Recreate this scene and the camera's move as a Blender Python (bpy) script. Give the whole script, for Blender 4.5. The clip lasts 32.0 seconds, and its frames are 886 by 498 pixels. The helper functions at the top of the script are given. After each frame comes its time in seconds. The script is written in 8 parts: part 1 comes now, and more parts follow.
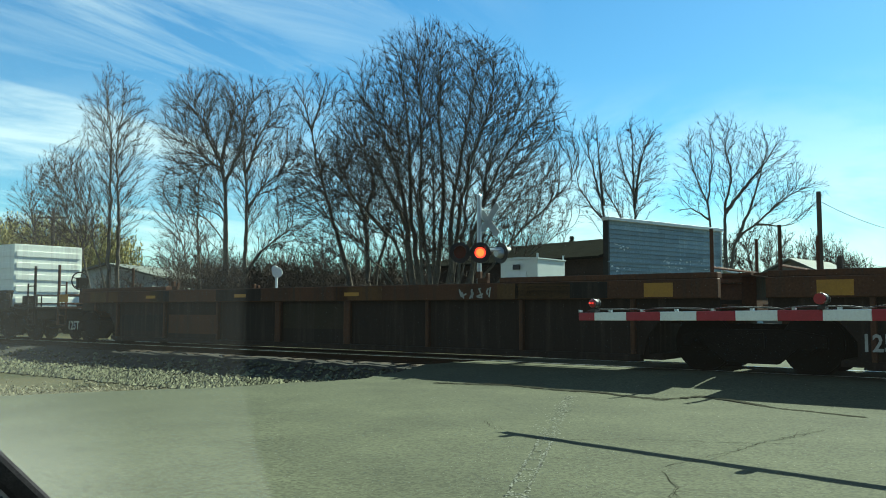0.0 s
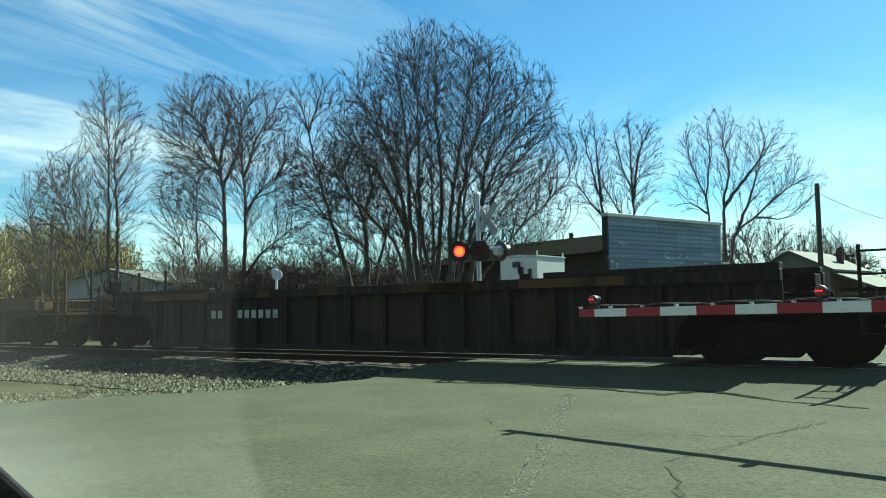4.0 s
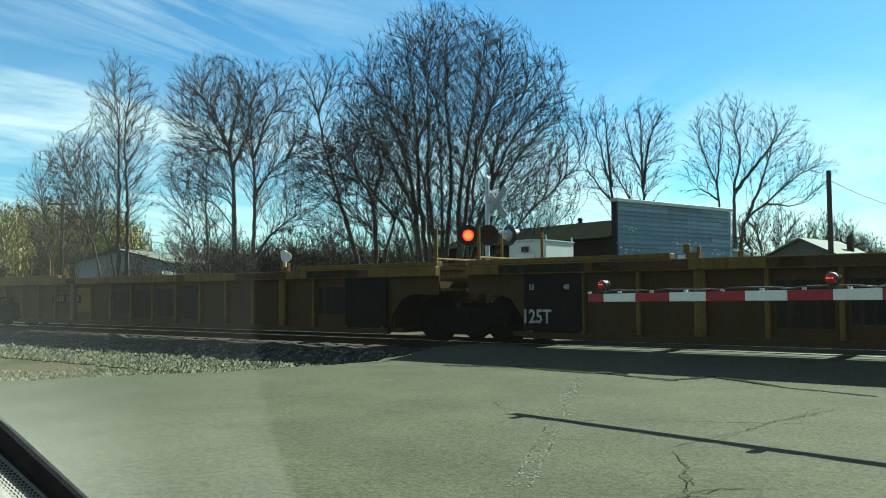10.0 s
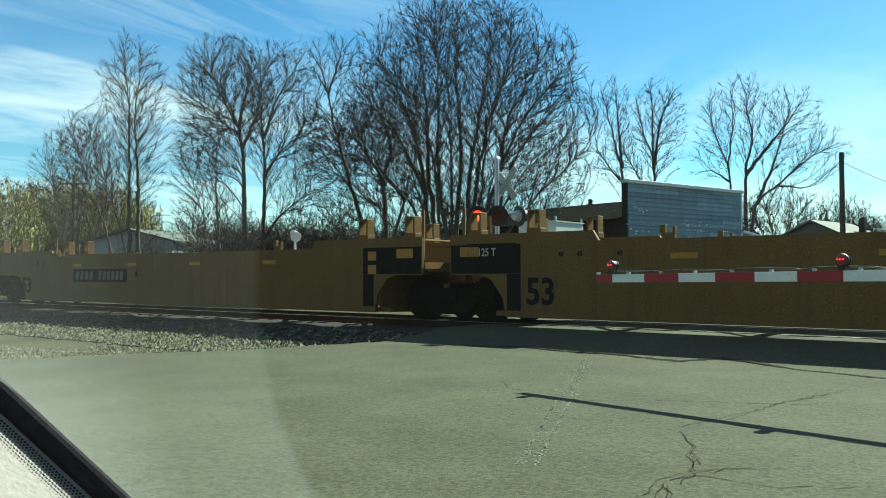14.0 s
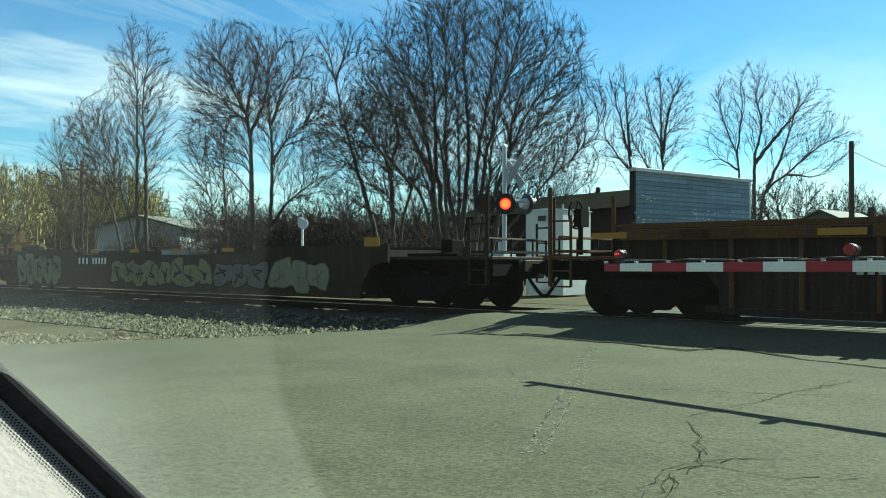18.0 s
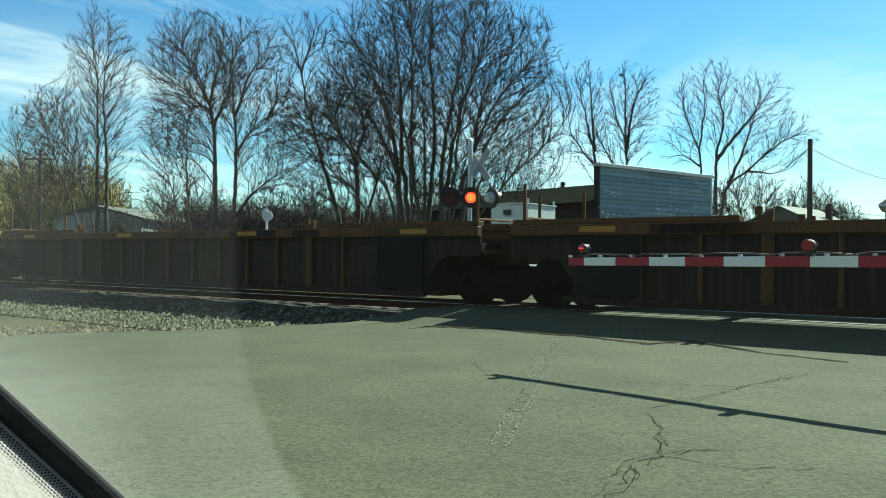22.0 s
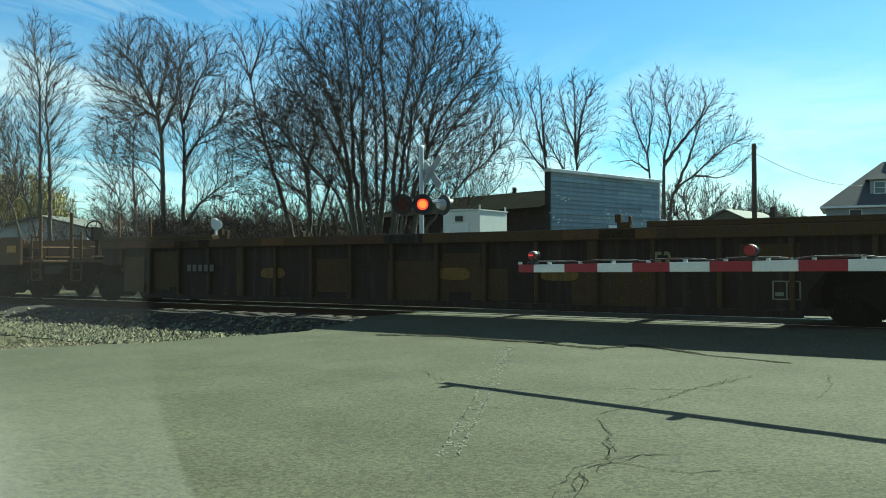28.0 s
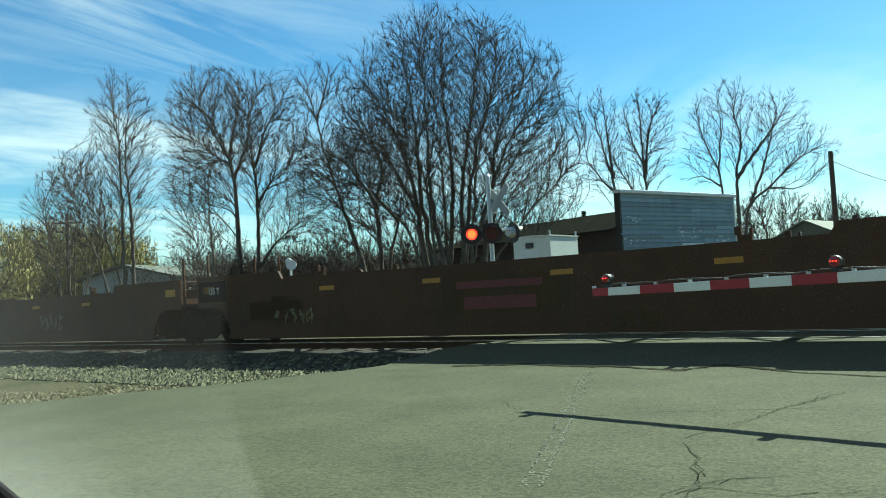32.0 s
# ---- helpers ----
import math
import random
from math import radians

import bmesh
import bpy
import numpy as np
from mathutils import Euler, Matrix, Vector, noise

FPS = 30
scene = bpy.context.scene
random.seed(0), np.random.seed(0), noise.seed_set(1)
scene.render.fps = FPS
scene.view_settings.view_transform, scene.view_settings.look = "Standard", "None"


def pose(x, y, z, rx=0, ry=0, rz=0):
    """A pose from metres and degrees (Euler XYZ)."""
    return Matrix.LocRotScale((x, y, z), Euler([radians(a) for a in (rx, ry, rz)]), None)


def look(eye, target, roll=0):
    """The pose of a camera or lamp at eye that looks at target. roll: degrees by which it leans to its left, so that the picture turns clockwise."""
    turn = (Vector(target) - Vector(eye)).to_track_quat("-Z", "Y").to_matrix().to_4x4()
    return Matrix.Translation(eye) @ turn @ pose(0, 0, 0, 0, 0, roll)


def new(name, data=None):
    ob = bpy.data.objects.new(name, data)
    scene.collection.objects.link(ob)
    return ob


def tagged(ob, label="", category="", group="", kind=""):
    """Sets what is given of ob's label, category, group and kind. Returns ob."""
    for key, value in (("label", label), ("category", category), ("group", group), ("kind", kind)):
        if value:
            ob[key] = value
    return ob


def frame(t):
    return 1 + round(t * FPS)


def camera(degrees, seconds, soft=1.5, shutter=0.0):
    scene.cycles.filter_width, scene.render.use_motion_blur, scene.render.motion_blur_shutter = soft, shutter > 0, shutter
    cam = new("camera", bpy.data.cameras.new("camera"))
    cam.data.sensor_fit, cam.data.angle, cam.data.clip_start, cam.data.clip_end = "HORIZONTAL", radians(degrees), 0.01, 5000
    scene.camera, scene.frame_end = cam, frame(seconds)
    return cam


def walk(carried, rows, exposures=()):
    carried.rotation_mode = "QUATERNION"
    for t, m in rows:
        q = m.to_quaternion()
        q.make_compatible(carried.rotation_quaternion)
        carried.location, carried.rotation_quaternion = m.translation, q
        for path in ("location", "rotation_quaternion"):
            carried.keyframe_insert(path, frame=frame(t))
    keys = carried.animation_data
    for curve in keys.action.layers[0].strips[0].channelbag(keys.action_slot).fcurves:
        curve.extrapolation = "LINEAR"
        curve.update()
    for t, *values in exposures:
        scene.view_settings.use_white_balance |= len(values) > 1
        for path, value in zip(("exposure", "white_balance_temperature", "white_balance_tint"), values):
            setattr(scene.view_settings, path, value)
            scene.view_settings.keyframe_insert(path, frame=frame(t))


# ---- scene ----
cam = camera(55.9, 32.0, soft=1.0)
PATH = [
    (0, pose(-0.001, -0.043, 1.245, 94.21, 0, 0.01) @ pose(0, 0, 0, 0, 0, 0.09)),
    (0.5, pose(-0.004, -0.043, 1.241, 94.10, 0, 0.01) @ pose(0, 0, 0, 0, 0, 0.16)),
    (1, pose(0.005, -0.044, 1.244, 94.20, 0, 0.07) @ pose(0, 0, 0, 0, 0, 0.22)),
    (1.5, pose(0.001, -0.043, 1.241, 94.17, 0, 0.12) @ pose(0, 0, 0, 0, 0, 0.10)),
    (2, pose(0.003, -0.042, 1.241, 94.19, 0, 0.03) @ pose(0, 0, 0, 0, 0, 0.01)),
    (2.5, pose(0.007, -0.044, 1.243, 94.29, 0, 0.03) @ pose(0, 0, 0, 0, 0, -0.08)),
    (4.5, pose(0.009, -0.044, 1.248, 94.12, 0, -0.07) @ pose(0, 0, 0, 0, 0, -1.85)),
    (5, pose(0.007, -0.045, 1.243, 94.69, 0, -0.13) @ pose(0, 0, 0, 0, 0, -2.61)),
    (5.5, pose(0.011, -0.044, 1.246, 94.79, 0, -0.08) @ pose(0, 0, 0, 0, 0, -2.44)),
    (6, pose(0.010, -0.038, 1.252, 94.19, 0, -0.09) @ pose(0, 0, 0, 0, 0, -2.60)),
    (6.5, pose(0.014, -0.044, 1.248, 93.88, 0, 0.14) @ pose(0, 0, 0, 0, 0, -2.58)),
    (7, pose(0.008, -0.044, 1.242, 93.84, 0, 0.07) @ pose(0, 0, 0, 0, 0, -2.26)),
    (7.5, pose(0.017, -0.044, 1.241, 94.03, 0, 0.01) @ pose(0, 0, 0, 0, 0, -2.01)),
    (8, pose(0.001, -0.043, 1.244, 94.35, 0, -0.34) @ pose(0, 0, 0, 0, 0, -1.07)),
    (8.5, pose(0.004, -0.044, 1.242, 93.63, 0, 0.09) @ pose(0, 0, 0, 0, 0, -0.19)),
    (9, pose(0.001, -0.042, 1.242, 92.87, 0, 0.60) @ pose(0, 0, 0, 0, 0, -0.12)),
    (9.5, pose(-0.003, -0.045, 1.242, 92.33, 0, 1.21) @ pose(0, 0, 0, 0, 0, -0.29)),
    (10, pose(-0.004, -0.044, 1.243, 93.04, 0, 0.58) @ pose(0, 0, 0, 0, 0, -0.40)),
    (10.5, pose(0.006, -0.043, 1.249, 93.30, 0, 0.09) @ pose(0, 0, 0, 0, 0, -0.53)),
    (11, pose(0.003, -0.044, 1.245, 92.99, 0, -0.43) @ pose(0, 0, 0, 0, 0, -0.42)),
    (11.5, pose(0.001, -0.044, 1.244, 92.80, 0, -0.72) @ pose(0, 0, 0, 0, 0, -0.28)),
    (12, pose(0.001, -0.044, 1.245, 92.46, 0, -0.44) @ pose(0, 0, 0, 0, 0, -0.43)),
    (12.5, pose(-0.001, -0.045, 1.243, 91.75, 0, 0.01) @ pose(0, 0, 0, 0, 0, -0.61)),
    (13, pose(0.006, -0.045, 1.248, 91.62, 0, 0.70) @ pose(0, 0, 0, 0, 0, -0.36)),
    (13.5, pose(0.003, -0.045, 1.235, 91.83, 0, 1.15) @ pose(0, 0, 0, 0, 0, -0.17)),
    (14, pose(0.005, -0.044, 1.230, 91.74, 0, 1.25) @ pose(0, 0, 0, 0, 0, -0.14)),
    (14.5, pose(-0.005, -0.045, 1.235, 91.58, 0, 1.58) @ pose(0, 0, 0, 0, 0, -0.02)),
    (16.5, pose(0.001, -0.046, 1.232, 91.13, 0, 1.54) @ pose(0, 0, 0, 0, 0, 0.13)),
    (17, pose(-0.004, -0.047, 1.235, 91.17, 0, 1.58) @ pose(0, 0, 0, 0, 0, 0.19)),
    (17.5, pose(-0.000, -0.048, 1.235, 90.97, 0, 1.61) @ pose(0, 0, 0, 0, 0, 0.11)),
    (18, pose(0.002, -0.037, 1.238, 90.88, 0, 1.73) @ pose(0, 0, 0, 0, 0, 0.14)),
    (18.5, pose(-0.006, -0.046, 1.237, 90.87, 0, 1.60) @ pose(0, 0, 0, 0, 0, 0.25)),
    (19, pose(0.005, -0.042, 1.238, 90.80, 0, 1.78) @ pose(0, 0, 0, 0, 0, 0.19)),
    (19.5, pose(-0.003, -0.046, 1.235, 90.75, 0, 1.82) @ pose(0, 0, 0, 0, 0, 0.23)),
    (20, pose(-0.001, -0.047, 1.233, 90.14, 0, 1.45) @ pose(0, 0, 0, 0, 0, -0.37)),
    (20.5, pose(0.004, -0.048, 1.232, 89.48, 0, 1.02) @ pose(0, 0, 0, 0, 0, -1.05)),
    (21, pose(0.005, -0.047, 1.236, 89.59, 0, 0.81) @ pose(0, 0, 0, 0, 0, -1.02)),
    (21.5, pose(0.004, -0.047, 1.232, 89.96, 0, 0.37) @ pose(0, 0, 0, 0, 0, -0.55)),
    (22, pose(-0.002, -0.047, 1.236, 90.44, 0, -0.66) @ pose(0, 0, 0, 0, 0, 0.47)),
    (22.5, pose(-0.004, -0.048, 1.236, 90.27, 0, -1.36) @ pose(0, 0, 0, 0, 0, 0.52)),
    (23, pose(0.021, -0.044, 1.258, 91.66, 0, -2.44) @ pose(0, 0, 0, 0, 0, -1.75)),
    (23.5, pose(0.036, -0.043, 1.283, 92.96, 0, -3.98) @ pose(0, 0, 0, 0, 0, -2.42)),
    (24, pose(0.025, -0.045, 1.273, 92.14, 0, -4.33) @ pose(0, 0, 0, 0, 0, -0.98)),
    (24.5, pose(0.036, -0.044, 1.272, 92.67, 0, -4.26) @ pose(0, 0, 0, 0, 0, -0.44)),
    (25, pose(0.023, -0.044, 1.269, 93.16, 0, -3.99) @ pose(0, 0, 0, 0, 0, -0.36)),
    (25.5, pose(0.022, -0.044, 1.275, 94.59, 0, -3.75) @ pose(0, 0, 0, 0, 0, -0.22)),
    (27.5, pose(0.032, -0.041, 1.274, 94.65, 0, -3.26) @ pose(0, 0, 0, 0, 0, -0.16)),
    (28, pose(0.033, -0.045, 1.265, 90.85, 0, -3.85) @ pose(0, 0, 0, 0, 0, -0.26)),
    (28.5, pose(0.025, -0.047, 1.264, 89.74, 0, -4.34) @ pose(0, 0, 0, 0, 0, -0.35)),
    (29, pose(0.022, -0.045, 1.263, 90.39, 0, -4.52) @ pose(0, 0, 0, 0, 0, -0.33)),
    (29.5, pose(0.026, -0.045, 1.270, 90.96, 0, -4.94) @ pose(0, 0, 0, 0, 0, -0.43)),
    (30, pose(0.031, -0.046, 1.266, 91.08, 0, -3.66) @ pose(0, 0, 0, 0, 0, -0.90)),
    (30.5, pose(0.026, -0.041, 1.272, 92.84, 0, -1.35) @ pose(0, 0, 0, 0, 0, -1.31)),
    (31, pose(0.030, -0.043, 1.264, 93.09, 0, 0.00) @ pose(0, 0, 0, 0, 0, -1.63)),
    (31.5, pose(0.028, -0.044, 1.268, 92.93, 0, 0.97) @ pose(0, 0, 0, 0, 0, -2.28)),
    (32, pose(0.035, -0.045, 1.265, 93.03, 0, 0.96) @ pose(0, 0, 0, 0, 0, -3.21)),
]
walk(cam, PATH)

# ---- light ----
SUN_AZ, SUN_EL = 47.0, 42.0          # degrees from the first view towards its right, and above the horizon
world = bpy.data.worlds.new("sky")
scene.world = world
world.use_nodes = True
wt = world.node_tree
wt.nodes.clear()


def wnode(kind, **kw):
    nd = wt.nodes.new(kind)
    for k, v in kw.items():
        nd.inputs[k].default_value = v
    return nd


sky = wt.nodes.new("ShaderNodeTexSky")
sky.sky_type, sky.sun_disc = "NISHITA", False
sky.sun_elevation, sky.sun_rotation = radians(SUN_EL), radians(SUN_AZ)
sky.air_density, sky.dust_density, sky.ozone_density = 1.0, 0.35, 3.0
wco = wt.nodes.new("ShaderNodeTexCoord")
# a flat cloud layer: the view direction divided by its height
sep = wt.nodes.new("ShaderNodeSeparateXYZ")
wt.links.new(wco.outputs["Generated"], sep.inputs[0])
up = wnode("ShaderNodeMath")
up.operation = "MAXIMUM"
wt.links.new(sep.outputs["Z"], up.inputs[0])
up.inputs[1].default_value = 0.0
lift = wnode("ShaderNodeMath")
lift.operation = "ADD"
wt.links.new(up.outputs[0], lift.inputs[0])
lift.inputs[1].default_value = 0.12
dv = wt.nodes.new("ShaderNodeVectorMath")
dv.operation = "DIVIDE"
wt.links.new(wco.outputs["Generated"], dv.inputs[0])
wt.links.new(lift.outputs[0], dv.inputs[1])
turned = wt.nodes.new("ShaderNodeMapping")
turned.inputs["Rotation"].default_value = (0, 0, radians(-52))
wt.links.new(dv.outputs[0], turned.inputs["Vector"])
mp = wt.nodes.new("ShaderNodeMapping")
mp.inputs["Scale"].default_value = (0.55, 1.7, 1.0)
mp.inputs["Location"].default_value = (3.1, 1.4, 0.0)
wt.links.new(turned.outputs[0], mp.inputs["Vector"])
cn = wnode("ShaderNodeTexNoise", Scale=1.25, Detail=9.0, Roughness=0.62, Distortion=0.7)
wt.links.new(mp.outputs[0], cn.inputs["Vector"])
cr = wt.nodes.new("ShaderNodeValToRGB")
cr.color_ramp.elements[0].position, cr.color_ramp.elements[1].position = 0.42, 0.68
cr.color_ramp.elements[0].color, cr.color_ramp.elements[1].color = (0, 0, 0, 1), (0.6, 0.6, 0.6, 1)
wt.links.new(cn.outputs["Fac"], cr.inputs["Fac"])
# thin high cloud lies over one half of the sky, low puffs along the horizon
side = wnode("ShaderNodeMapRange")
side.inputs["From Min"].default_value, side.inputs["From Max"].default_value = 0.12, -0.30
wt.links.new(sep.outputs["X"], side.inputs["Value"])
high = wnode("ShaderNodeMath")
high.operation = "MULTIPLY"
wt.links.new(cr.outputs["Color"], high.inputs[0])
wt.links.new(side.outputs[0], high.inputs[1])
lm = wt.nodes.new("ShaderNodeMapping")
lm.inputs["Scale"].default_value = (1.0, 1.0, 3.2)
wt.links.new(wco.outputs["Generated"], lm.inputs["Vector"])
ln = wnode("ShaderNodeTexNoise", Scale=3.4, Detail=7.0, Roughness=0.6, Distortion=0.4)
wt.links.new(lm.outputs[0], ln.inputs["Vector"])
lr = wnode("ShaderNodeMapRange")
lr.inputs["From Min"].default_value, lr.inputs["From Max"].default_value = 0.40, 0.58
wt.links.new(ln.outputs["Fac"], lr.inputs["Value"])
lz = wnode("ShaderNodeMapRange")
lz.inputs["From Min"].default_value, lz.inputs["From Max"].default_value = 0.27, 0.10
lz.inputs["To Max"].default_value = 0.55
wt.links.new(sep.outputs["Z"], lz.inputs["Value"])
low_cloud = wnode("ShaderNodeMath")
low_cloud.operation = "MULTIPLY"
wt.links.new(lr.outputs[0], low_cloud.inputs[0])
wt.links.new(lz.outputs[0], low_cloud.inputs[1])
cover = wnode("ShaderNodeMath")
cover.operation = "MAXIMUM"
wt.links.new(high.outputs[0], cover.inputs[0])
wt.links.new(low_cloud.outputs[0], cover.inputs[1])
mixw = wt.nodes.new("ShaderNodeMix")
mixw.data_type = "RGBA"
wt.links.new(cover.outputs[0], mixw.inputs["Factor"])
deep = wt.nodes.new("ShaderNodeHueSaturation")
deep.inputs["Saturation"].default_value, deep.inputs["Value"].default_value = 1.22, 1.0
wt.links.new(sky.outputs["Color"], deep.inputs["Color"])
cool = wt.nodes.new("ShaderNodeVectorMath")
cool.operation = "MULTIPLY"
wt.links.new(deep.outputs["Color"], cool.inputs[0])
cool.inputs[1].default_value = (0.70, 1.0, 1.07)
wt.links.new(cool.outputs[0], mixw.inputs[6])
mixw.inputs[7].default_value = (8.4, 8.9, 9.2, 1)
bg = wnode("ShaderNodeBackground", Strength=0.054)
wt.links.new(mixw.outputs[2], bg.inputs["Color"])
wo = wt.nodes.new("ShaderNodeOutputWorld")
wt.links.new(bg.outputs[0], wo.inputs["Surface"])

sun = new("sun", bpy.data.lights.new("sun", "SUN"))
sun.data.energy, sun.data.angle, sun.data.color = 5.0, radians(0.55), (1.0, 0.97, 0.90)
_az, _el = radians(SUN_AZ), radians(SUN_EL)
SUN_DIR = Vector((math.sin(_az) * math.cos(_el), math.cos(_az) * math.cos(_el), math.sin(_el)))
sun.matrix_world = look(SUN_DIR * 60, (0, 0, 0))
scene.view_settings.exposure = 1.44


# ---- materials ----
def material(name, base, rough=0.7, metal=0.0, second=None, scale=3.0, amount=0.5, grain=40.0, grain_amount=0.15, bump=0.2,
             spec=0.5, stretch=(1, 1, 1), streaks=None, vary=0.0, detail=6):
    """Base colour with a second colour in blotches, fine grain, relief, and streaks that run down the surface."""
    m = bpy.data.materials.new(name)
    m.use_nodes = True
    nt = m.node_tree
    b = nt.nodes["Principled BSDF"]
    b.inputs["Roughness"].default_value, b.inputs["Metallic"].default_value = rough, metal
    b.inputs["Specular IOR Level"].default_value = spec
    co = nt.nodes.new("ShaderNodeTexCoord")
    mpg = nt.nodes.new("ShaderNodeMapping")
    mpg.inputs["Scale"].default_value = stretch
    nt.links.new(co.outputs["Object"], mpg.inputs["Vector"])
    n1 = nt.nodes.new("ShaderNodeTexNoise")
    n1.inputs["Scale"].default_value, n1.inputs["Detail"].default_value, n1.inputs["Roughness"].default_value = scale, detail, 0.65
    nt.links.new(mpg.outputs[0], n1.inputs["Vector"])
    r1 = nt.nodes.new("ShaderNodeValToRGB")
    r1.color_ramp.elements[0].position, r1.color_ramp.elements[1].position = 0.5 - 0.35 * (1 - amount) * 0.5, 0.72
    nt.links.new(n1.outputs["Fac"], r1.inputs["Fac"])
    mx = nt.nodes.new("ShaderNodeMix")
    mx.data_type = "RGBA"
    mx.inputs[6].default_value = (*base, 1)
    mx.inputs[7].default_value = (*(second or [c * 0.7 for c in base]), 1)
    sc = nt.nodes.new("ShaderNodeMath")
    sc.operation = "MULTIPLY"
    sc.inputs[1].default_value = amount
    nt.links.new(r1.outputs["Color"], sc.inputs[0])
    nt.links.new(sc.outputs[0], mx.inputs["Factor"])
    out = mx.outputs[2]
    if streaks:
        ms = nt.nodes.new("ShaderNodeMapping")
        ms.inputs["Scale"].default_value = (1, 1, 0.06)
        nt.links.new(co.outputs["Object"], ms.inputs["Vector"])
        ns = nt.nodes.new("ShaderNodeTexNoise")
        ns.inputs["Scale"].default_value, ns.inputs["Detail"].default_value = 9.0, 4
        nt.links.new(ms.outputs[0], ns.inputs["Vector"])
        rs = nt.nodes.new("ShaderNodeValToRGB")
        rs.color_ramp.elements[0].position, rs.color_ramp.elements[1].position = 0.5, 0.75
        nt.links.new(ns.outputs["Fac"], rs.inputs["Fac"])
        mk = nt.nodes.new("ShaderNodeMath")
        mk.operation = "MULTIPLY"
        mk.inputs[1].default_value = streaks[1]
        nt.links.new(rs.outputs["Color"], mk.inputs[0])
        m3 = nt.nodes.new("ShaderNodeMix")
        m3.data_type = "RGBA"
        nt.links.new(mk.outputs[0], m3.inputs["Factor"])
        nt.links.new(out, m3.inputs[6])
        m3.inputs[7].default_value = (*streaks[0], 1)
        out = m3.outputs[2]
    n2 = nt.nodes.new("ShaderNodeTexNoise")
    n2.inputs["Scale"].default_value, n2.inputs["Detail"].default_value = grain, 3
    nt.links.new(co.outputs["Object"], n2.inputs["Vector"])
    mg = nt.nodes.new("ShaderNodeMapRange")
    mg.inputs["From Min"].default_value, mg.inputs["From Max"].default_value = 0.3, 0.7
    mg.inputs["To Min"].default_value, mg.inputs["To Max"].default_value = 1 - grain_amount, 1 + grain_amount
    nt.links.new(n2.outputs["Fac"], mg.inputs["Value"])
    val = mg.outputs[0]
    if vary:
        oi = nt.nodes.new("ShaderNodeObjectInfo")
        mo = nt.nodes.new("ShaderNodeMapRange")
        mo.inputs["To Min"].default_value, mo.inputs["To Max"].default_value = 1 - vary, 1 + vary
        nt.links.new(oi.outputs["Random"], mo.inputs["Value"])
        mm = nt.nodes.new("ShaderNodeMath")
        mm.operation = "MULTIPLY"
        nt.links.new(val, mm.inputs[0])
        nt.links.new(mo.outputs[0], mm.inputs[1])
        val = mm.outputs[0]
    vm = nt.nodes.new("ShaderNodeVectorMath")
    vm.operation = "SCALE"
    nt.links.new(out, vm.inputs[0])
    nt.links.new(val, vm.inputs["Scale"])
    nt.links.new(vm.outputs[0], b.inputs["Base Color"])
    if bump:
        bp = nt.nodes.new("ShaderNodeBump")
        bp.inputs["Strength"].default_value, bp.inputs["Distance"].default_value = bump, 0.02
        nt.links.new(n2.outputs["Fac"], bp.inputs["Height"])
        nt.links.new(bp.outputs[0], b.inputs["Normal"])
    return m


def glow(name, colour, strength):
    m = bpy.data.materials.new(name)
    m.use_nodes = True
    b = m.node_tree.nodes["Principled BSDF"]
    b.inputs["Base Color"].default_value = (*[c * 0.5 for c in colour], 1)
    b.inputs["Emission Color"].default_value = (*colour, 1)
    b.inputs["Emission Strength"].default_value = strength
    return m


def glass(name, tint=(0.9, 0.95, 0.95)):
    m = bpy.data.materials.new(name)
    m.use_nodes = True
    b = m.node_tree.nodes["Principled BSDF"]
    b.inputs["Base Color"].default_value = (*tint, 1)
    b.inputs["Roughness"].default_value = 0.04
    b.inputs["IOR"].default_value = 1.45
    b.inputs["Metallic"].default_value = 0.0
    return m


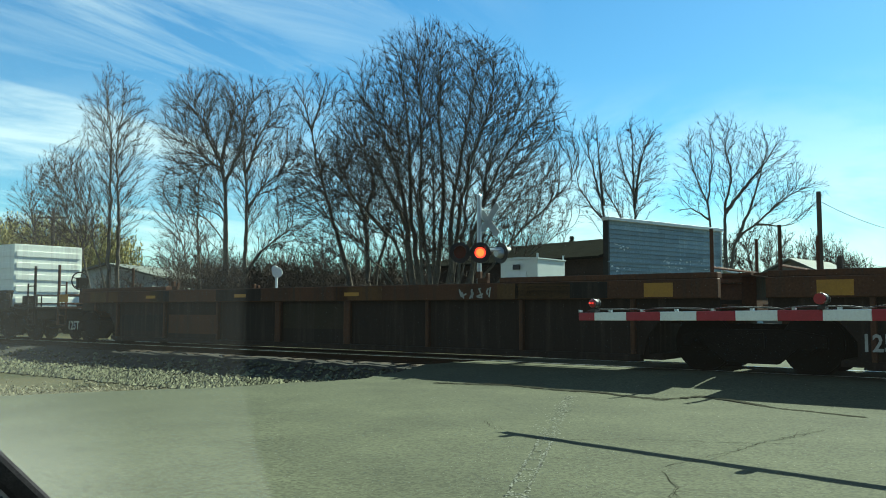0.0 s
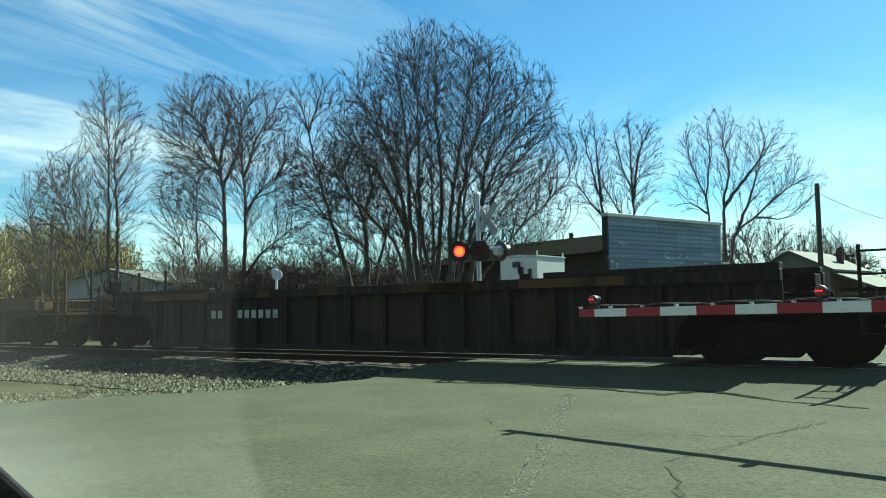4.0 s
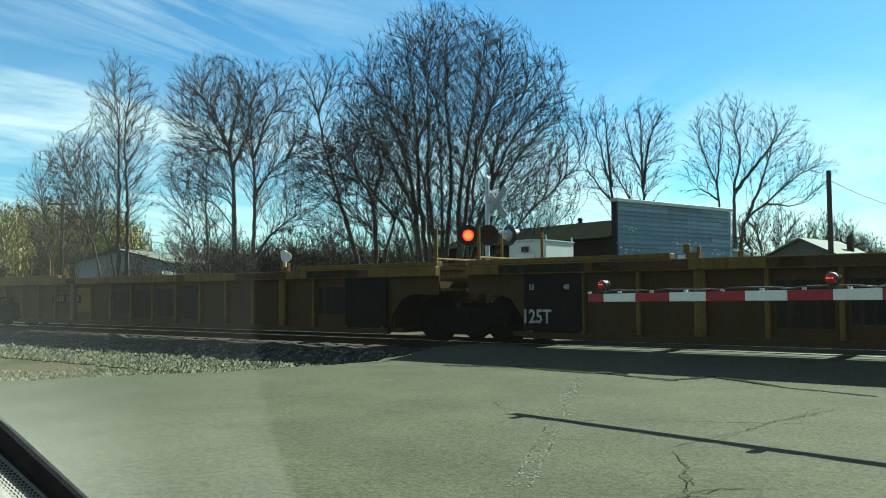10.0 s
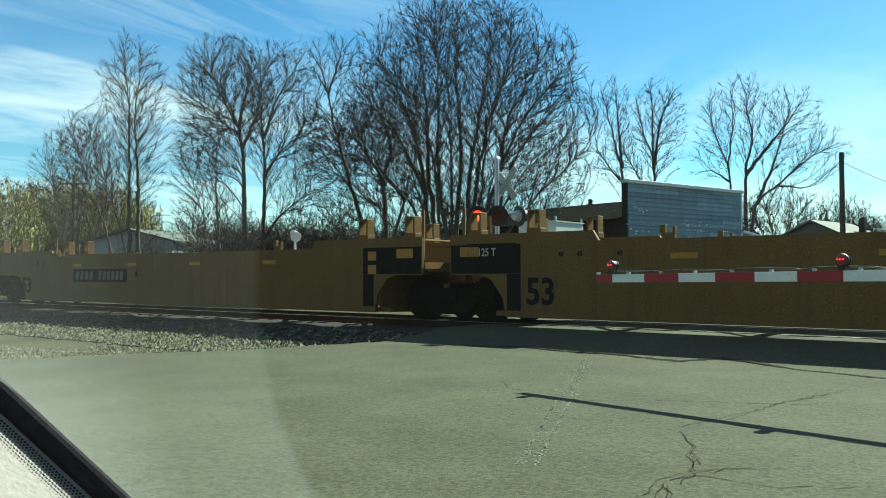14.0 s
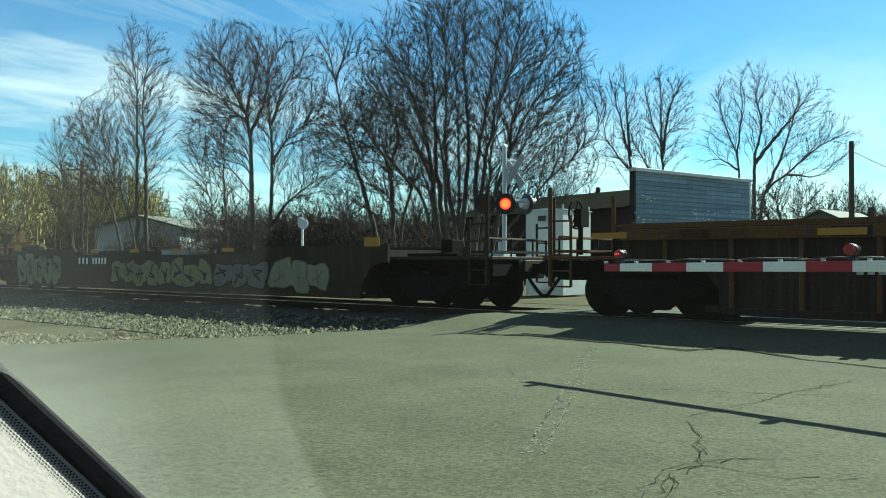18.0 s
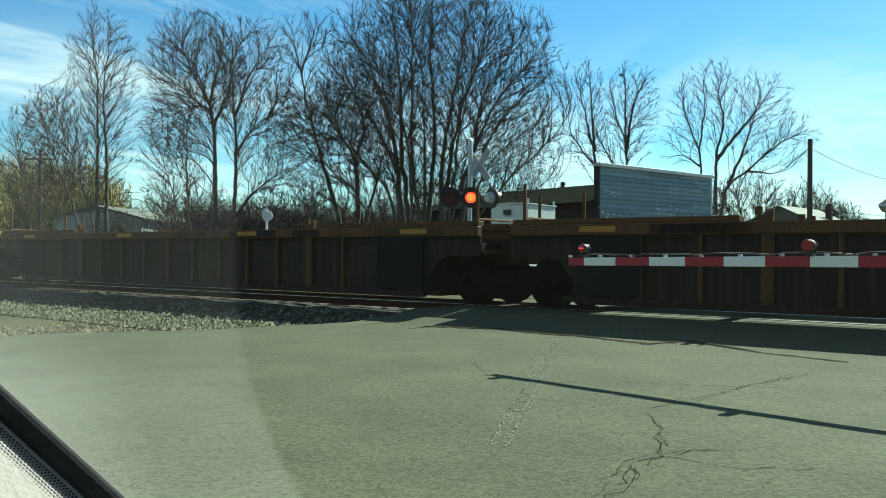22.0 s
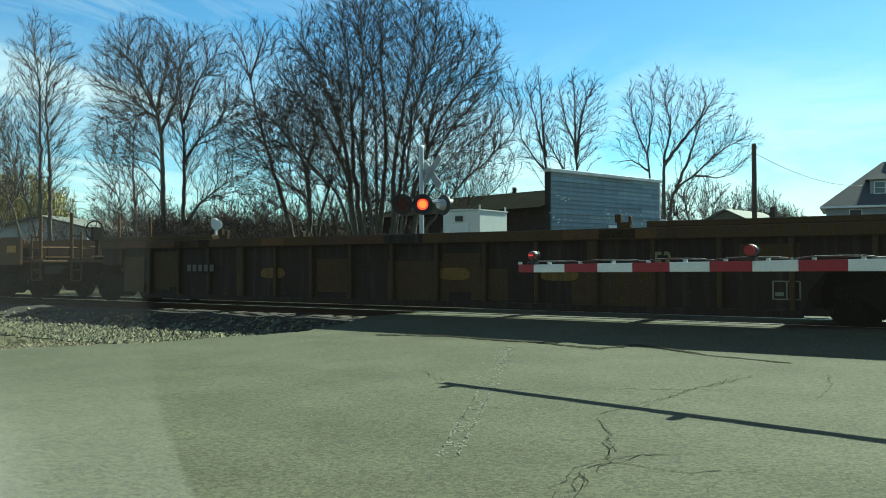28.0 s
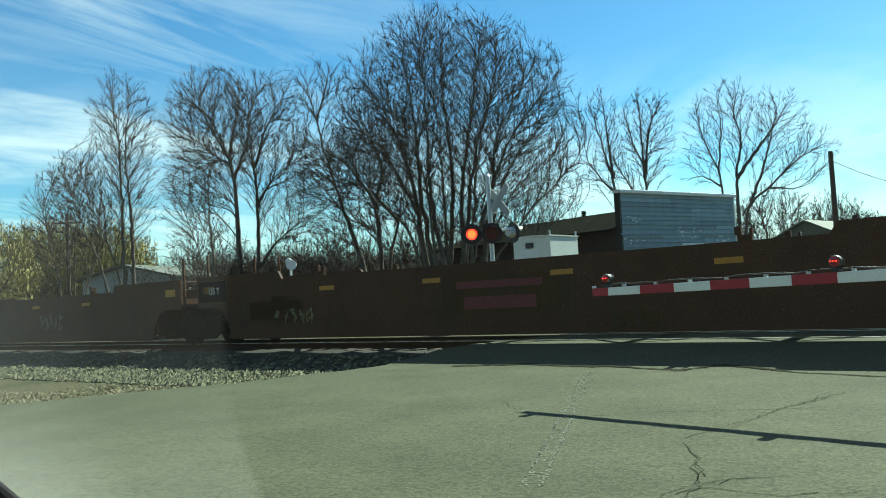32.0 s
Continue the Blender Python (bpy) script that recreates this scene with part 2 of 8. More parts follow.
def asphalt_material():
    """Worn pale asphalt: stones, tar blotches, tyre-darkened bands and thin cracks."""
    m = material("asphalt", (0.0588, 0.0601, 0.0350), 0.95, 0, (0.0413, 0.0425, 0.0260), 0.26, 0.6, 90, 0.22, 0.0, 0.15, detail=2)
    nt = m.node_tree
    b = nt.nodes["Principled BSDF"]
    src = b.inputs["Base Color"].links[0].from_socket
    co = nt.nodes.new("ShaderNodeTexCoord")
    # single stones in the worn surface
    peb = nt.nodes.new("ShaderNodeTexVoronoi")
    peb.inputs["Scale"].default_value = 46.0
    nt.links.new(co.outputs["Object"], peb.inputs["Vector"])
    pv = nt.nodes.new("ShaderNodeSeparateColor")
    nt.links.new(peb.outputs["Color"], pv.inputs[0])
    pr = nt.nodes.new("ShaderNodeMapRange")
    pr.inputs["To Min"].default_value, pr.inputs["To Max"].default_value = 0.68, 1.34
    nt.links.new(pv.outputs[0], pr.inputs["Value"])
    worn = nt.nodes.new("ShaderNodeTexNoise")
    worn.inputs["Scale"].default_value, worn.inputs["Detail"].default_value, worn.inputs["Roughness"].default_value = 0.9, 3, 0.5
    nt.links.new(co.outputs["Object"], worn.inputs["Vector"])
    wr = nt.nodes.new("ShaderNodeMapRange")
    wr.inputs["From Min"].default_value, wr.inputs["From Max"].default_value = 0.3, 0.7
    wr.inputs["To Min"].default_value, wr.inputs["To Max"].default_value = 0.86, 1.14
    nt.links.new(worn.outputs["Fac"], wr.inputs["Value"])
    pm = nt.nodes.new("ShaderNodeMath")
    pm.operation = "MULTIPLY"
    nt.links.new(pr.outputs[0], pm.inputs[0])
    nt.links.new(wr.outputs[0], pm.inputs[1])
    speck = nt.nodes.new("ShaderNodeVectorMath")
    speck.operation = "SCALE"
    nt.links.new(src, speck.inputs[0])
    nt.links.new(pm.outputs[0], speck.inputs["Scale"])
    src = speck.outputs[0]
    wrp = nt.nodes.new("ShaderNodeTexNoise")
    wrp.inputs["Scale"].default_value, wrp.inputs["Detail"].default_value = 1.3, 5
    nt.links.new(co.outputs["Object"], wrp.inputs["Vector"])
    add = nt.nodes.new("ShaderNodeVectorMath")
    add.operation = "MULTIPLY_ADD"
    nt.links.new(wrp.outputs["Color"], add.inputs[0])
    add.inputs[1].default_value = (0.9, 0.9, 0)
    nt.links.new(co.outputs["Object"], add.inputs[2])
    vo = nt.nodes.new("ShaderNodeTexVoronoi")
    vo.feature = "DISTANCE_TO_EDGE"
    vo.inputs["Scale"].default_value = 0.42
    nt.links.new(add.outputs[0], vo.inputs["Vector"])
    rc = nt.nodes.new("ShaderNodeMapRange")
    rc.inputs["From Min"].default_value, rc.inputs["From Max"].default_value = 0.0003, 0.0022
    nt.links.new(vo.outputs["Distance"], rc.inputs["Value"])
    # cracks only in parts of the surface
    nm = nt.nodes.new("ShaderNodeTexNoise")
    nm.inputs["Scale"].default_value = 0.22
    nt.links.new(co.outputs["Object"], nm.inputs["Vector"])
    rm = nt.nodes.new("ShaderNodeMapRange")
    rm.inputs["From Min"].default_value, rm.inputs["From Max"].default_value = 0.52, 0.62
    rm.inputs["To Min"].default_value, rm.inputs["To Max"].default_value = 1.0, 0.0
    nt.links.new(nm.outputs["Fac"], rm.inputs["Value"])
    mxx = nt.nodes.new("ShaderNodeMath")
    mxx.operation = "MAXIMUM"
    nt.links.new(rc.outputs[0], mxx.inputs[0])
    nt.links.new(rm.outputs[0], mxx.inputs[1])
    mm = nt.nodes.new("ShaderNodeMix")
    mm.data_type = "RGBA"
    nt.links.new(mxx.outputs[0], mm.inputs["Factor"])
    mm.inputs[6].default_value = (0.035, 0.033, 0.028, 1)
    nt.links.new(src, mm.inputs[7])
    nt.links.new(mm.outputs[2], b.inputs["Base Color"])
    return m


ASPHALT = asphalt_material()
GRASS = material("dry_grass", (0.0600, 0.0525, 0.0263), 0.95, 0, (0.0248, 0.0300, 0.0105), 0.5, 0.9, 14, 0.35, 0.5, 0.1)
BALLAST = material("ballast", (0.0312, 0.0282, 0.0222), 0.95, 0, (0.0144, 0.0126, 0.0102), 1.6, 0.8, 30, 0.5, 0.6, 0.2, vary=0.25)
STONE = material("ballast_stone", (0.1269, 0.1224, 0.0709), 0.9, 0, (0.0423, 0.0405, 0.0232), 1.1, 0.85, 50, 0.3, 0.3, 0.2)


def by_island(m, lo, hi):
    """Each loose piece of the mesh a shade of its own."""
    nt = m.node_tree
    b = nt.nodes["Principled BSDF"]
    src = b.inputs["Base Color"].links[0].from_socket
    geo = nt.nodes.new("ShaderNodeNewGeometry")
    rg = nt.nodes.new("ShaderNodeMapRange")
    rg.inputs["To Min"].default_value, rg.inputs["To Max"].default_value = lo, hi
    nt.links.new(geo.outputs["Random Per Island"], rg.inputs["Value"])
    sc = nt.nodes.new("ShaderNodeVectorMath")
    sc.operation = "SCALE"
    nt.links.new(src, sc.inputs[0])
    nt.links.new(rg.outputs[0], sc.inputs["Scale"])
    nt.links.new(sc.outputs[0], b.inputs["Base Color"])


by_island(STONE, 0.35, 1.5)
TIE = material("tie_wood", (0.054, 0.039, 0.027), 0.9, 0, (0.030, 0.024, 0.018), 4, 0.6, 60, 0.25, 0.4, 0.2, vary=0.2)
RAIL = material("rail_steel", (0.045, 0.032, 0.025), 0.9, 0.1, (0.06, 0.04, 0.03), 3, 0.6, 50, 0.2, 0.2, 0.1)
RAILTOP = material("rail_head", (0.55, 0.55, 0.55), 0.3, 1.0, (0.4, 0.38, 0.36), 5, 0.4, 80, 0.1, 0.1)
PAINT_WHITE = material("road_paint", (0.1320, 0.1320, 0.0950), 0.9, 0, (0.0924, 0.0924, 0.0634), 10, 0.9, 60, 0.25, 0.0)
BARK = material("bark", (0.1181, 0.0992, 0.0775), 0.95, 0, (0.0567, 0.0482, 0.0397), 3.0, 0.7, 25, 0.3, 0.5, 0.1)
TWIG = material("twigs", (0.0555, 0.0403, 0.0312), 0.95, 0, (0.0361, 0.0277, 0.0228), 0.6, 0.6, 5, 0.2, 0.0, 0.1)
BUD = material("willow_leaf", (0.2650, 0.2258, 0.0749), 0.85, 0, (0.1958, 0.1720, 0.0576), 0.5, 0.6, 5, 0.3, 0.0, 0.2)
NEEDLE = material("needles", (0.028, 0.045, 0.022), 0.9, 0, (0.015, 0.028, 0.014), 2, 0.6, 10, 0.3, 0.0, 0.2)
GALV = material("galvanised_steel", (0.52, 0.54, 0.54), 0.45, 0.75, (0.38, 0.40, 0.40), 4, 0.5, 30, 0.12, 0.08)
ALU = material("aluminium_panel", (0.5016, 0.5280, 0.4884), 0.6, 0.1, (0.4224, 0.4422, 0.4092), 2, 0.5, 30, 0.08, 0.05)
BLACK = material("black_metal", (0.018, 0.018, 0.018), 0.55, 0.2, (0.03, 0.028, 0.025), 4, 0.5, 40, 0.2, 0.1)
SIGN_WHITE = material("sign_white", (0.72, 0.74, 0.72), 0.5, 0.1, (0.55, 0.56, 0.53), 3, 0.5, 30, 0.08, 0.05)
SIGN_BACK = material("sign_back", (0.30, 0.32, 0.32), 0.6, 0.3, (0.24, 0.26, 0.26), 3, 0.5, 30, 0.1, 0.05)
GATE_RED = material("gate_red", (0.34, 0.009, 0.022), 0.55, 0, (0.27, 0.009, 0.018), 4, 0.5, 40, 0.08, 0.03)
GATE_WHITE = material("gate_white", (0.80, 0.81, 0.78), 0.45, 0, (0.66, 0.66, 0.62), 4, 0.5, 40, 0.06, 0.03)
LAMP_ON = glow("lamp_red", (1.0, 0.035, 0.02), 1.1)
LAMP_CORE = glow("lamp_core", (1.0, 0.10, 0.02), 1.47)
LAMP_OFF = material("lens_dark", (0.07, 0.008, 0.008), 0.2, 0, (0.05, 0.006, 0.006), 6, 0.4, 40, 0.1, 0.02)
LENS_RED = material("lens_red", (0.3200, 0.0112, 0.0192), 0.3, 0, (0.2400, 0.0096, 0.0160), 6, 0.4, 40, 0.1, 0.02)


# ---- builders ----
def box(bm, x0, x1, y0, y1, z0, z1):
    v = [bm.verts.new((x, y, z)) for z in (z0, z1) for y in (y0, y1) for x in (x0, x1)]
    for f in ((0, 2, 3, 1), (4, 5, 7, 6), (0, 1, 5, 4), (2, 6, 7, 3), (0, 4, 6, 2), (1, 3, 7, 5)):
        bm.faces.new([v[i] for i in f])
    return v


def tube(bm, a, b, r0, r1=None, n=8, caps=True):
    a, b = Vector(a), Vector(b)
    r1 = r0 if r1 is None else r1
    w = (b - a).normalized()
    u = w.orthogonal().normalized()
    v = w.cross(u)
    ra = [bm.verts.new(a + (u * math.cos(k * math.tau / n) + v * math.sin(k * math.tau / n)) * r0) for k in range(n)]
    rb = [bm.verts.new(b + (u * math.cos(k * math.tau / n) + v * math.sin(k * math.tau / n)) * r1) for k in range(n)]
    for k in range(n):
        bm.faces.new((ra[k], ra[(k + 1) % n], rb[(k + 1) % n], rb[k]))
    if caps:
        bm.faces.new(ra[::-1])
        bm.faces.new(rb)


def slab(bm, pts, axis, lo, hi):
    """A flat outline given by 2D points, thickened along an axis ('x', 'y' or 'z')."""
    def at(p, w):
        return {"x": (w, p[0], p[1]), "y": (p[0], w, p[1]), "z": (p[0], p[1], w)}[axis]
    a = [bm.verts.new(at(p, lo)) for p in pts]
    b = [bm.verts.new(at(p, hi)) for p in pts]
    n = len(pts)
    bm.faces.new(a)
    bm.faces.new(b[::-1])
    for k in range(n):
        bm.faces.new((a[k], b[k], b[(k + 1) % n], a[(k + 1) % n]))


def path(bm, pts, r, n=6):
    for a, b in zip(pts, pts[1:]):
        tube(bm, a, b, r, r, n)


def mesh_of(name, bm, mat, smooth=False, bevel=0.0):
    if bevel:
        bmesh.ops.bevel(bm, geom=bm.edges[:], offset=bevel, segments=1, affect="EDGES", clamp_overlap=True)
    bmesh.ops.recalc_face_normals(bm, faces=bm.faces[:])
    me = bpy.data.meshes.new(name)
    bm.to_mesh(me)
    bm.free()
    me.materials.append(mat)
    if smooth:
        for p in me.polygons:
            p.use_smooth = True
    return me


def part(name, bm, mat, parent=None, label="", smooth=False, bevel=0.0, m=None):
    ob = new(name, mesh_of(name, bm, mat, smooth, bevel))
    if parent is not None:
        ob.parent = parent
    if m is not None:
        ob.matrix_basis = m
    if label:
        ob["label"] = label
    return ob


def again(name, me, parent, m, label=""):
    """One more object on a mesh that alike pieces share."""
    ob = new(name, me)
    ob.parent = parent
    ob.matrix_basis = m
    if label:
        ob["label"] = label
    return ob


def thing(name, m, label, category, group="", kind=""):
    e = new(name)
    e.empty_display_size = 0.3
    e.matrix_basis = m
    return tagged(e, label, category, group, kind)


def writing(text, size, parent, m, mat, name="lettering", width=0.85, bold=0.0):
    cu = bpy.data.curves.new(name, "FONT")
    cu.body, cu.size, cu.extrude, cu.align_x, cu.align_y = text, size, 0.002, "CENTER", "CENTER"
    cu.resolution_u, cu.offset = 2, bold
    cu.materials.append(mat)
    ob = new(name, cu)
    ob.parent = parent
    ob.matrix_basis = m @ Matrix.Diagonal((width, 1, 1, 1))
    return ob


# ---- ground, road and track ----
TH = 37.0
TD = Vector((math.cos(radians(TH)), -math.sin(radians(TH)), 0))     # along the track, towards the trailing end
TN = Vector((math.sin(radians(TH)), math.cos(radians(TH)), 0))      # across it, away from the car
TRACK_P, RAIL_Z = 15.1, 0.222


def on_track(s, p, z=0.0):
    return TD * s + TN * p + Vector((0, 0, z))


def rise(p):
    """Height of the ground by its distance across the track: flat, then up to the crossing, then flat."""
    t = min(max((p - 11.2) / 2.3, 0), 1)
    return 0.21 * t * t * (3 - 2 * t)


def bed(p):
    """Height of the ballast beside the road: a low bank, a dip, then up to the ties."""
    a, c = min(max((p - 8.4) / 1.4, 0), 1), min(max((p - 11.9) / 1.6, 0), 1)
    return -0.05 - 0.10 * a + 0.24 * c * c * (3 - 2 * c)


def sheet(name, s_list, p_list, mat, lift, inside=None, label="", category="", jitter=0.0):
    rnd = random.Random(5)
    verts, faces, ids = [], [], {}
    for i, s in enumerate(s_list):
        for j, p in enumerate(p_list):
            ids[i, j] = len(verts)
            v = on_track(s, p, rise(p) + lift(p) + rnd.uniform(-jitter, jitter))
            verts.append(tuple(v))
    for i in range(len(s_list) - 1):
        for j in range(len(p_list) - 1):
            if inside is None or inside((s_list[i] + s_list[i + 1]) / 2, (p_list[j] + p_list[j + 1]) / 2):
                faces.append((ids[i, j], ids[i + 1, j], ids[i + 1, j + 1], ids[i, j + 1]))
    me = bpy.data.meshes.new(name)
    me.from_pydata(verts, [], faces)
    me.materials.append(mat)
    for p in me.polygons:
        p.use_smooth = True
    return tagged(new(name, me), label, category, kind="structure")


far = [-3000, -1200, -500, -200, -90, -50]
P_LIST = far + [-20 + 2 * k for k in range(14)] + [8 + 0.5 * k for k in range(14)] + [15, 16, 17, 18, 20, 24, 30, 45, 80, 200, 500, 1200, 3000]
sheet("ground", far + [-30 + 3 * k for k in range(22)] + [50, 90, 200, 500, 1200, 3000], P_LIST, GRASS, lambda p: -0.26 if 9.2 < p < 14.1 else -0.06,
      label="dry spring grass and dirt beside the railway", category="ground")


# the asphalt: edge of the road left of the crossing, as s for each p
def road_left(p):
    pts = ((-60, -9.0), (0, -17.3), (4.3, -13.7), (5.92, -12.5), (8.35, -11.2), (10.09, -10.7), (12.13, -10.3), (13.6, -10.0), (17.1, -9.2), (22, -8.1), (60, 2.4), (400, 90.0))
    for (p0, s0), (p1, s1) in zip(pts, pts[1:]):
        if p <= p1:
            return s0 + (s1 - s0) * (p - p0) / (p1 - p0)
    return pts[-1][1]


def road_right(p):
    if p < 11:
        return 45.0
    return 6.0 + max(0, p - 13) * 0.25 if p > 13 else 45 - (p - 11) * 19.5


def make_road():
    verts, faces = [], []
    ps = [-60, -30, -15, -8] + [-4 + 1.0 * k for k in range(13)] + [8.5 + 0.3 * k for k in range(30)] + [18, 20, 24, 30, 45, 70, 120, 250]
    cols = 24
    rnd = random.Random(3)
    for p in ps:
        a, b = road_left(p), road_right(p)
        wob = rnd.uniform(-0.12, 0.12) if -2 < p < 14 else 0
        for k in range(cols + 1):
            u = (k / cols) ** 1.4
            verts.append(tuple(on_track(a + wob * (1 - u) + (b - a) * u, p, rise(p))))
    for i in range(len(ps) - 1):
        for k in range(cols):
            a = i * (cols + 1) + k
            faces.append((a, a + 1, a + cols + 2, a + cols + 1))
    me = bpy.data.meshes.new("road")
    me.from_pydata(verts, [], faces)
    me.materials.append(ASPHALT)
    for p in me.polygons:
        p.use_smooth = True
    tagged(new("road", me), "worn pale asphalt road with tar cracks crossing the railway", "road", kind="structure")


make_road()


def ballast_bed():
    rnd = random.Random(11)
    ss = [-420, -250, -150, -100, -75] + [-60 + 0.45 * k for k in range(112)]
    ps = [8.2 + 0.35 * k for k in range(32)]
    verts, faces = [], []
    for s in ss:
        for p in ps:
            edge = min(max((p - 8.2) / 1.2, 0), 1) * min(max((19.4 - p) / 1.0, 0), 1)
            z = bed(p) - 0.02 + rnd.uniform(-0.03, 0.03) * edge
            verts.append(tuple(on_track(min(s, road_left(p) + 0.12), p, z)))
    n = len(ps)
    for i in range(len(ss) - 1):
        for j in range(n - 1):
            if ss[i] < road_left(ps[j]) + 0.5:
                a = i * n + j
                faces.append((a, a + n, a + n + 1, a + 1))
    me = bpy.data.meshes.new("ballast")
    me.from_pydata(verts, [], faces)
    me.materials.append(BALLAST)
    tagged(new("ballast", me), "grey crushed stone ballast bed under the rails", "ballast", kind="structure")
    # loose stones on it
    verts, faces = [], []
    for _ in range(7000):
        p = rnd.choice((rnd.uniform(8.3, 13.0), rnd.uniform(8.4, 11.2), rnd.uniform(8.4, 10.6)))
        s = road_left(p) - 0.1 - abs(rnd.gauss(0, 1)) * 9
        r = rnd.uniform(0.02, 0.075) * (1.25 if rnd.random() < 0.1 else 1)
        z = bed(p) + r * 0.15
        c = on_track(s, p, z)
        b = len(verts)
        for q in ((1, 0, 0), (0, 1, 0), (-1, 0, 0), (0, -1, 0), (0, 0, 1), (0, 0, -1)):
            f = rnd.uniform(0.6, 1.25) * r
            verts.append((c.x + q[0] * f + rnd.uniform(-.2, .2) * r, c.y + q[1] * f, c.z + q[2] * f * 0.8))
        for f in ((0, 1, 4), (1, 2, 4), (2, 3, 4), (3, 0, 4), (1, 0, 5), (2, 1, 5), (3, 2, 5), (0, 3, 5)):
            faces.append(tuple(b + k for k in f))
    me = bpy.data.meshes.new("ballast_stones")
    me.from_pydata(verts, [], faces)
    me.materials.append(STONE)
    tagged(new("ballast_stones", me), "loose pale grey ballast stones along the road edge", "gravel", kind="stuff")
    # tufts of dry grass between the stones and the asphalt
    verts, faces = [], []
    for _ in range(5200):
        p = rnd.uniform(4.0, 8.9)
        s = road_left(p) - 0.02 - abs(rnd.gauss(0, 1)) * (1.2 if p > 7 else 4)
        c = on_track(s, p, bed(p) - 0.02 if p > 8.2 else -0.06)
        h, a = rnd.uniform(0.01, 0.055), rnd.uniform(0, 6.28)
        w = Vector((math.cos(a), math.sin(a), 0)) * 0.012
        t = Vector((rnd.uniform(-.07, .07), rnd.uniform(-.07, .07), h))
        b = len(verts)
        verts += [tuple(c - w), tuple(c + w), tuple(c + t)]
        faces.append((b, b + 1, b + 2))
    me = bpy.data.meshes.new("grass_tufts")
    me.from_pydata(verts, [], faces)
    me.materials.append(STRAW)
    tagged(new("grass_tufts", me), "straw-coloured dry grass tufts along the asphalt edge", "grass", kind="stuff")


STRAW = material("straw", (0.240, 0.210, 0.132), 0.9, 0, (0.156, 0.144, 0.078), 0.8, 0.7, 5, 0.3, 0, 0.2)
ballast_bed()

track = thing("track", Matrix.Translation(on_track(0, TRACK_P)) @ pose(0, 0, 0, 0, 0, -TH),
              "railway track of two rusty steel rails on wooden ties", "track", kind="structure")


def rails():
    for side in (-1, 1):
        bm = bmesh.new()
        slab(bm, [(side * 0.75 - 0.07, 0.09), (side * 0.75 + 0.07, 0.09), (side * 0.75 + 0.07, 0.10), (side * 0.75 + 0.012, 0.12), (side * 0.75 + 0.012, 0.185),
                  (side * 0.75 + 0.036, 0.19), (side * 0.75 + 0.036, 0.218), (side * 0.75 - 0.036, 0.218), (side * 0.75 - 0.036, 0.19),
                  (side * 0.75 - 0.012, 0.185), (side * 0.75 - 0.012, 0.12), (side * 0.75 - 0.07, 0.10)], "x", -400, 300)
        r = part("rail", bm, RAIL, track)
        bm = bmesh.new()
        box(bm, -400, 300, side * 0.75 - 0.034, side * 0.75 + 0.034, 0.2185, 0.2215)
        part("rail_head", bm, RAILTOP, r, "polished steel running surface")
    bm = bmesh.new()
    box(bm, -0.115, 0.115, -1.3, 1.3, -0.06, 0.088)
    me = mesh_of("tie", bm, TIE, bevel=0.012)
    rnd = random.Random(2)
    for k in range(150):
        again("tie", me, track, pose(-9.6 - 0.53 * k + rnd.uniform(-.03, .03), rnd.uniform(-.05, .05), 0, 0, 0, rnd.uniform(-1, 1)))


rails()

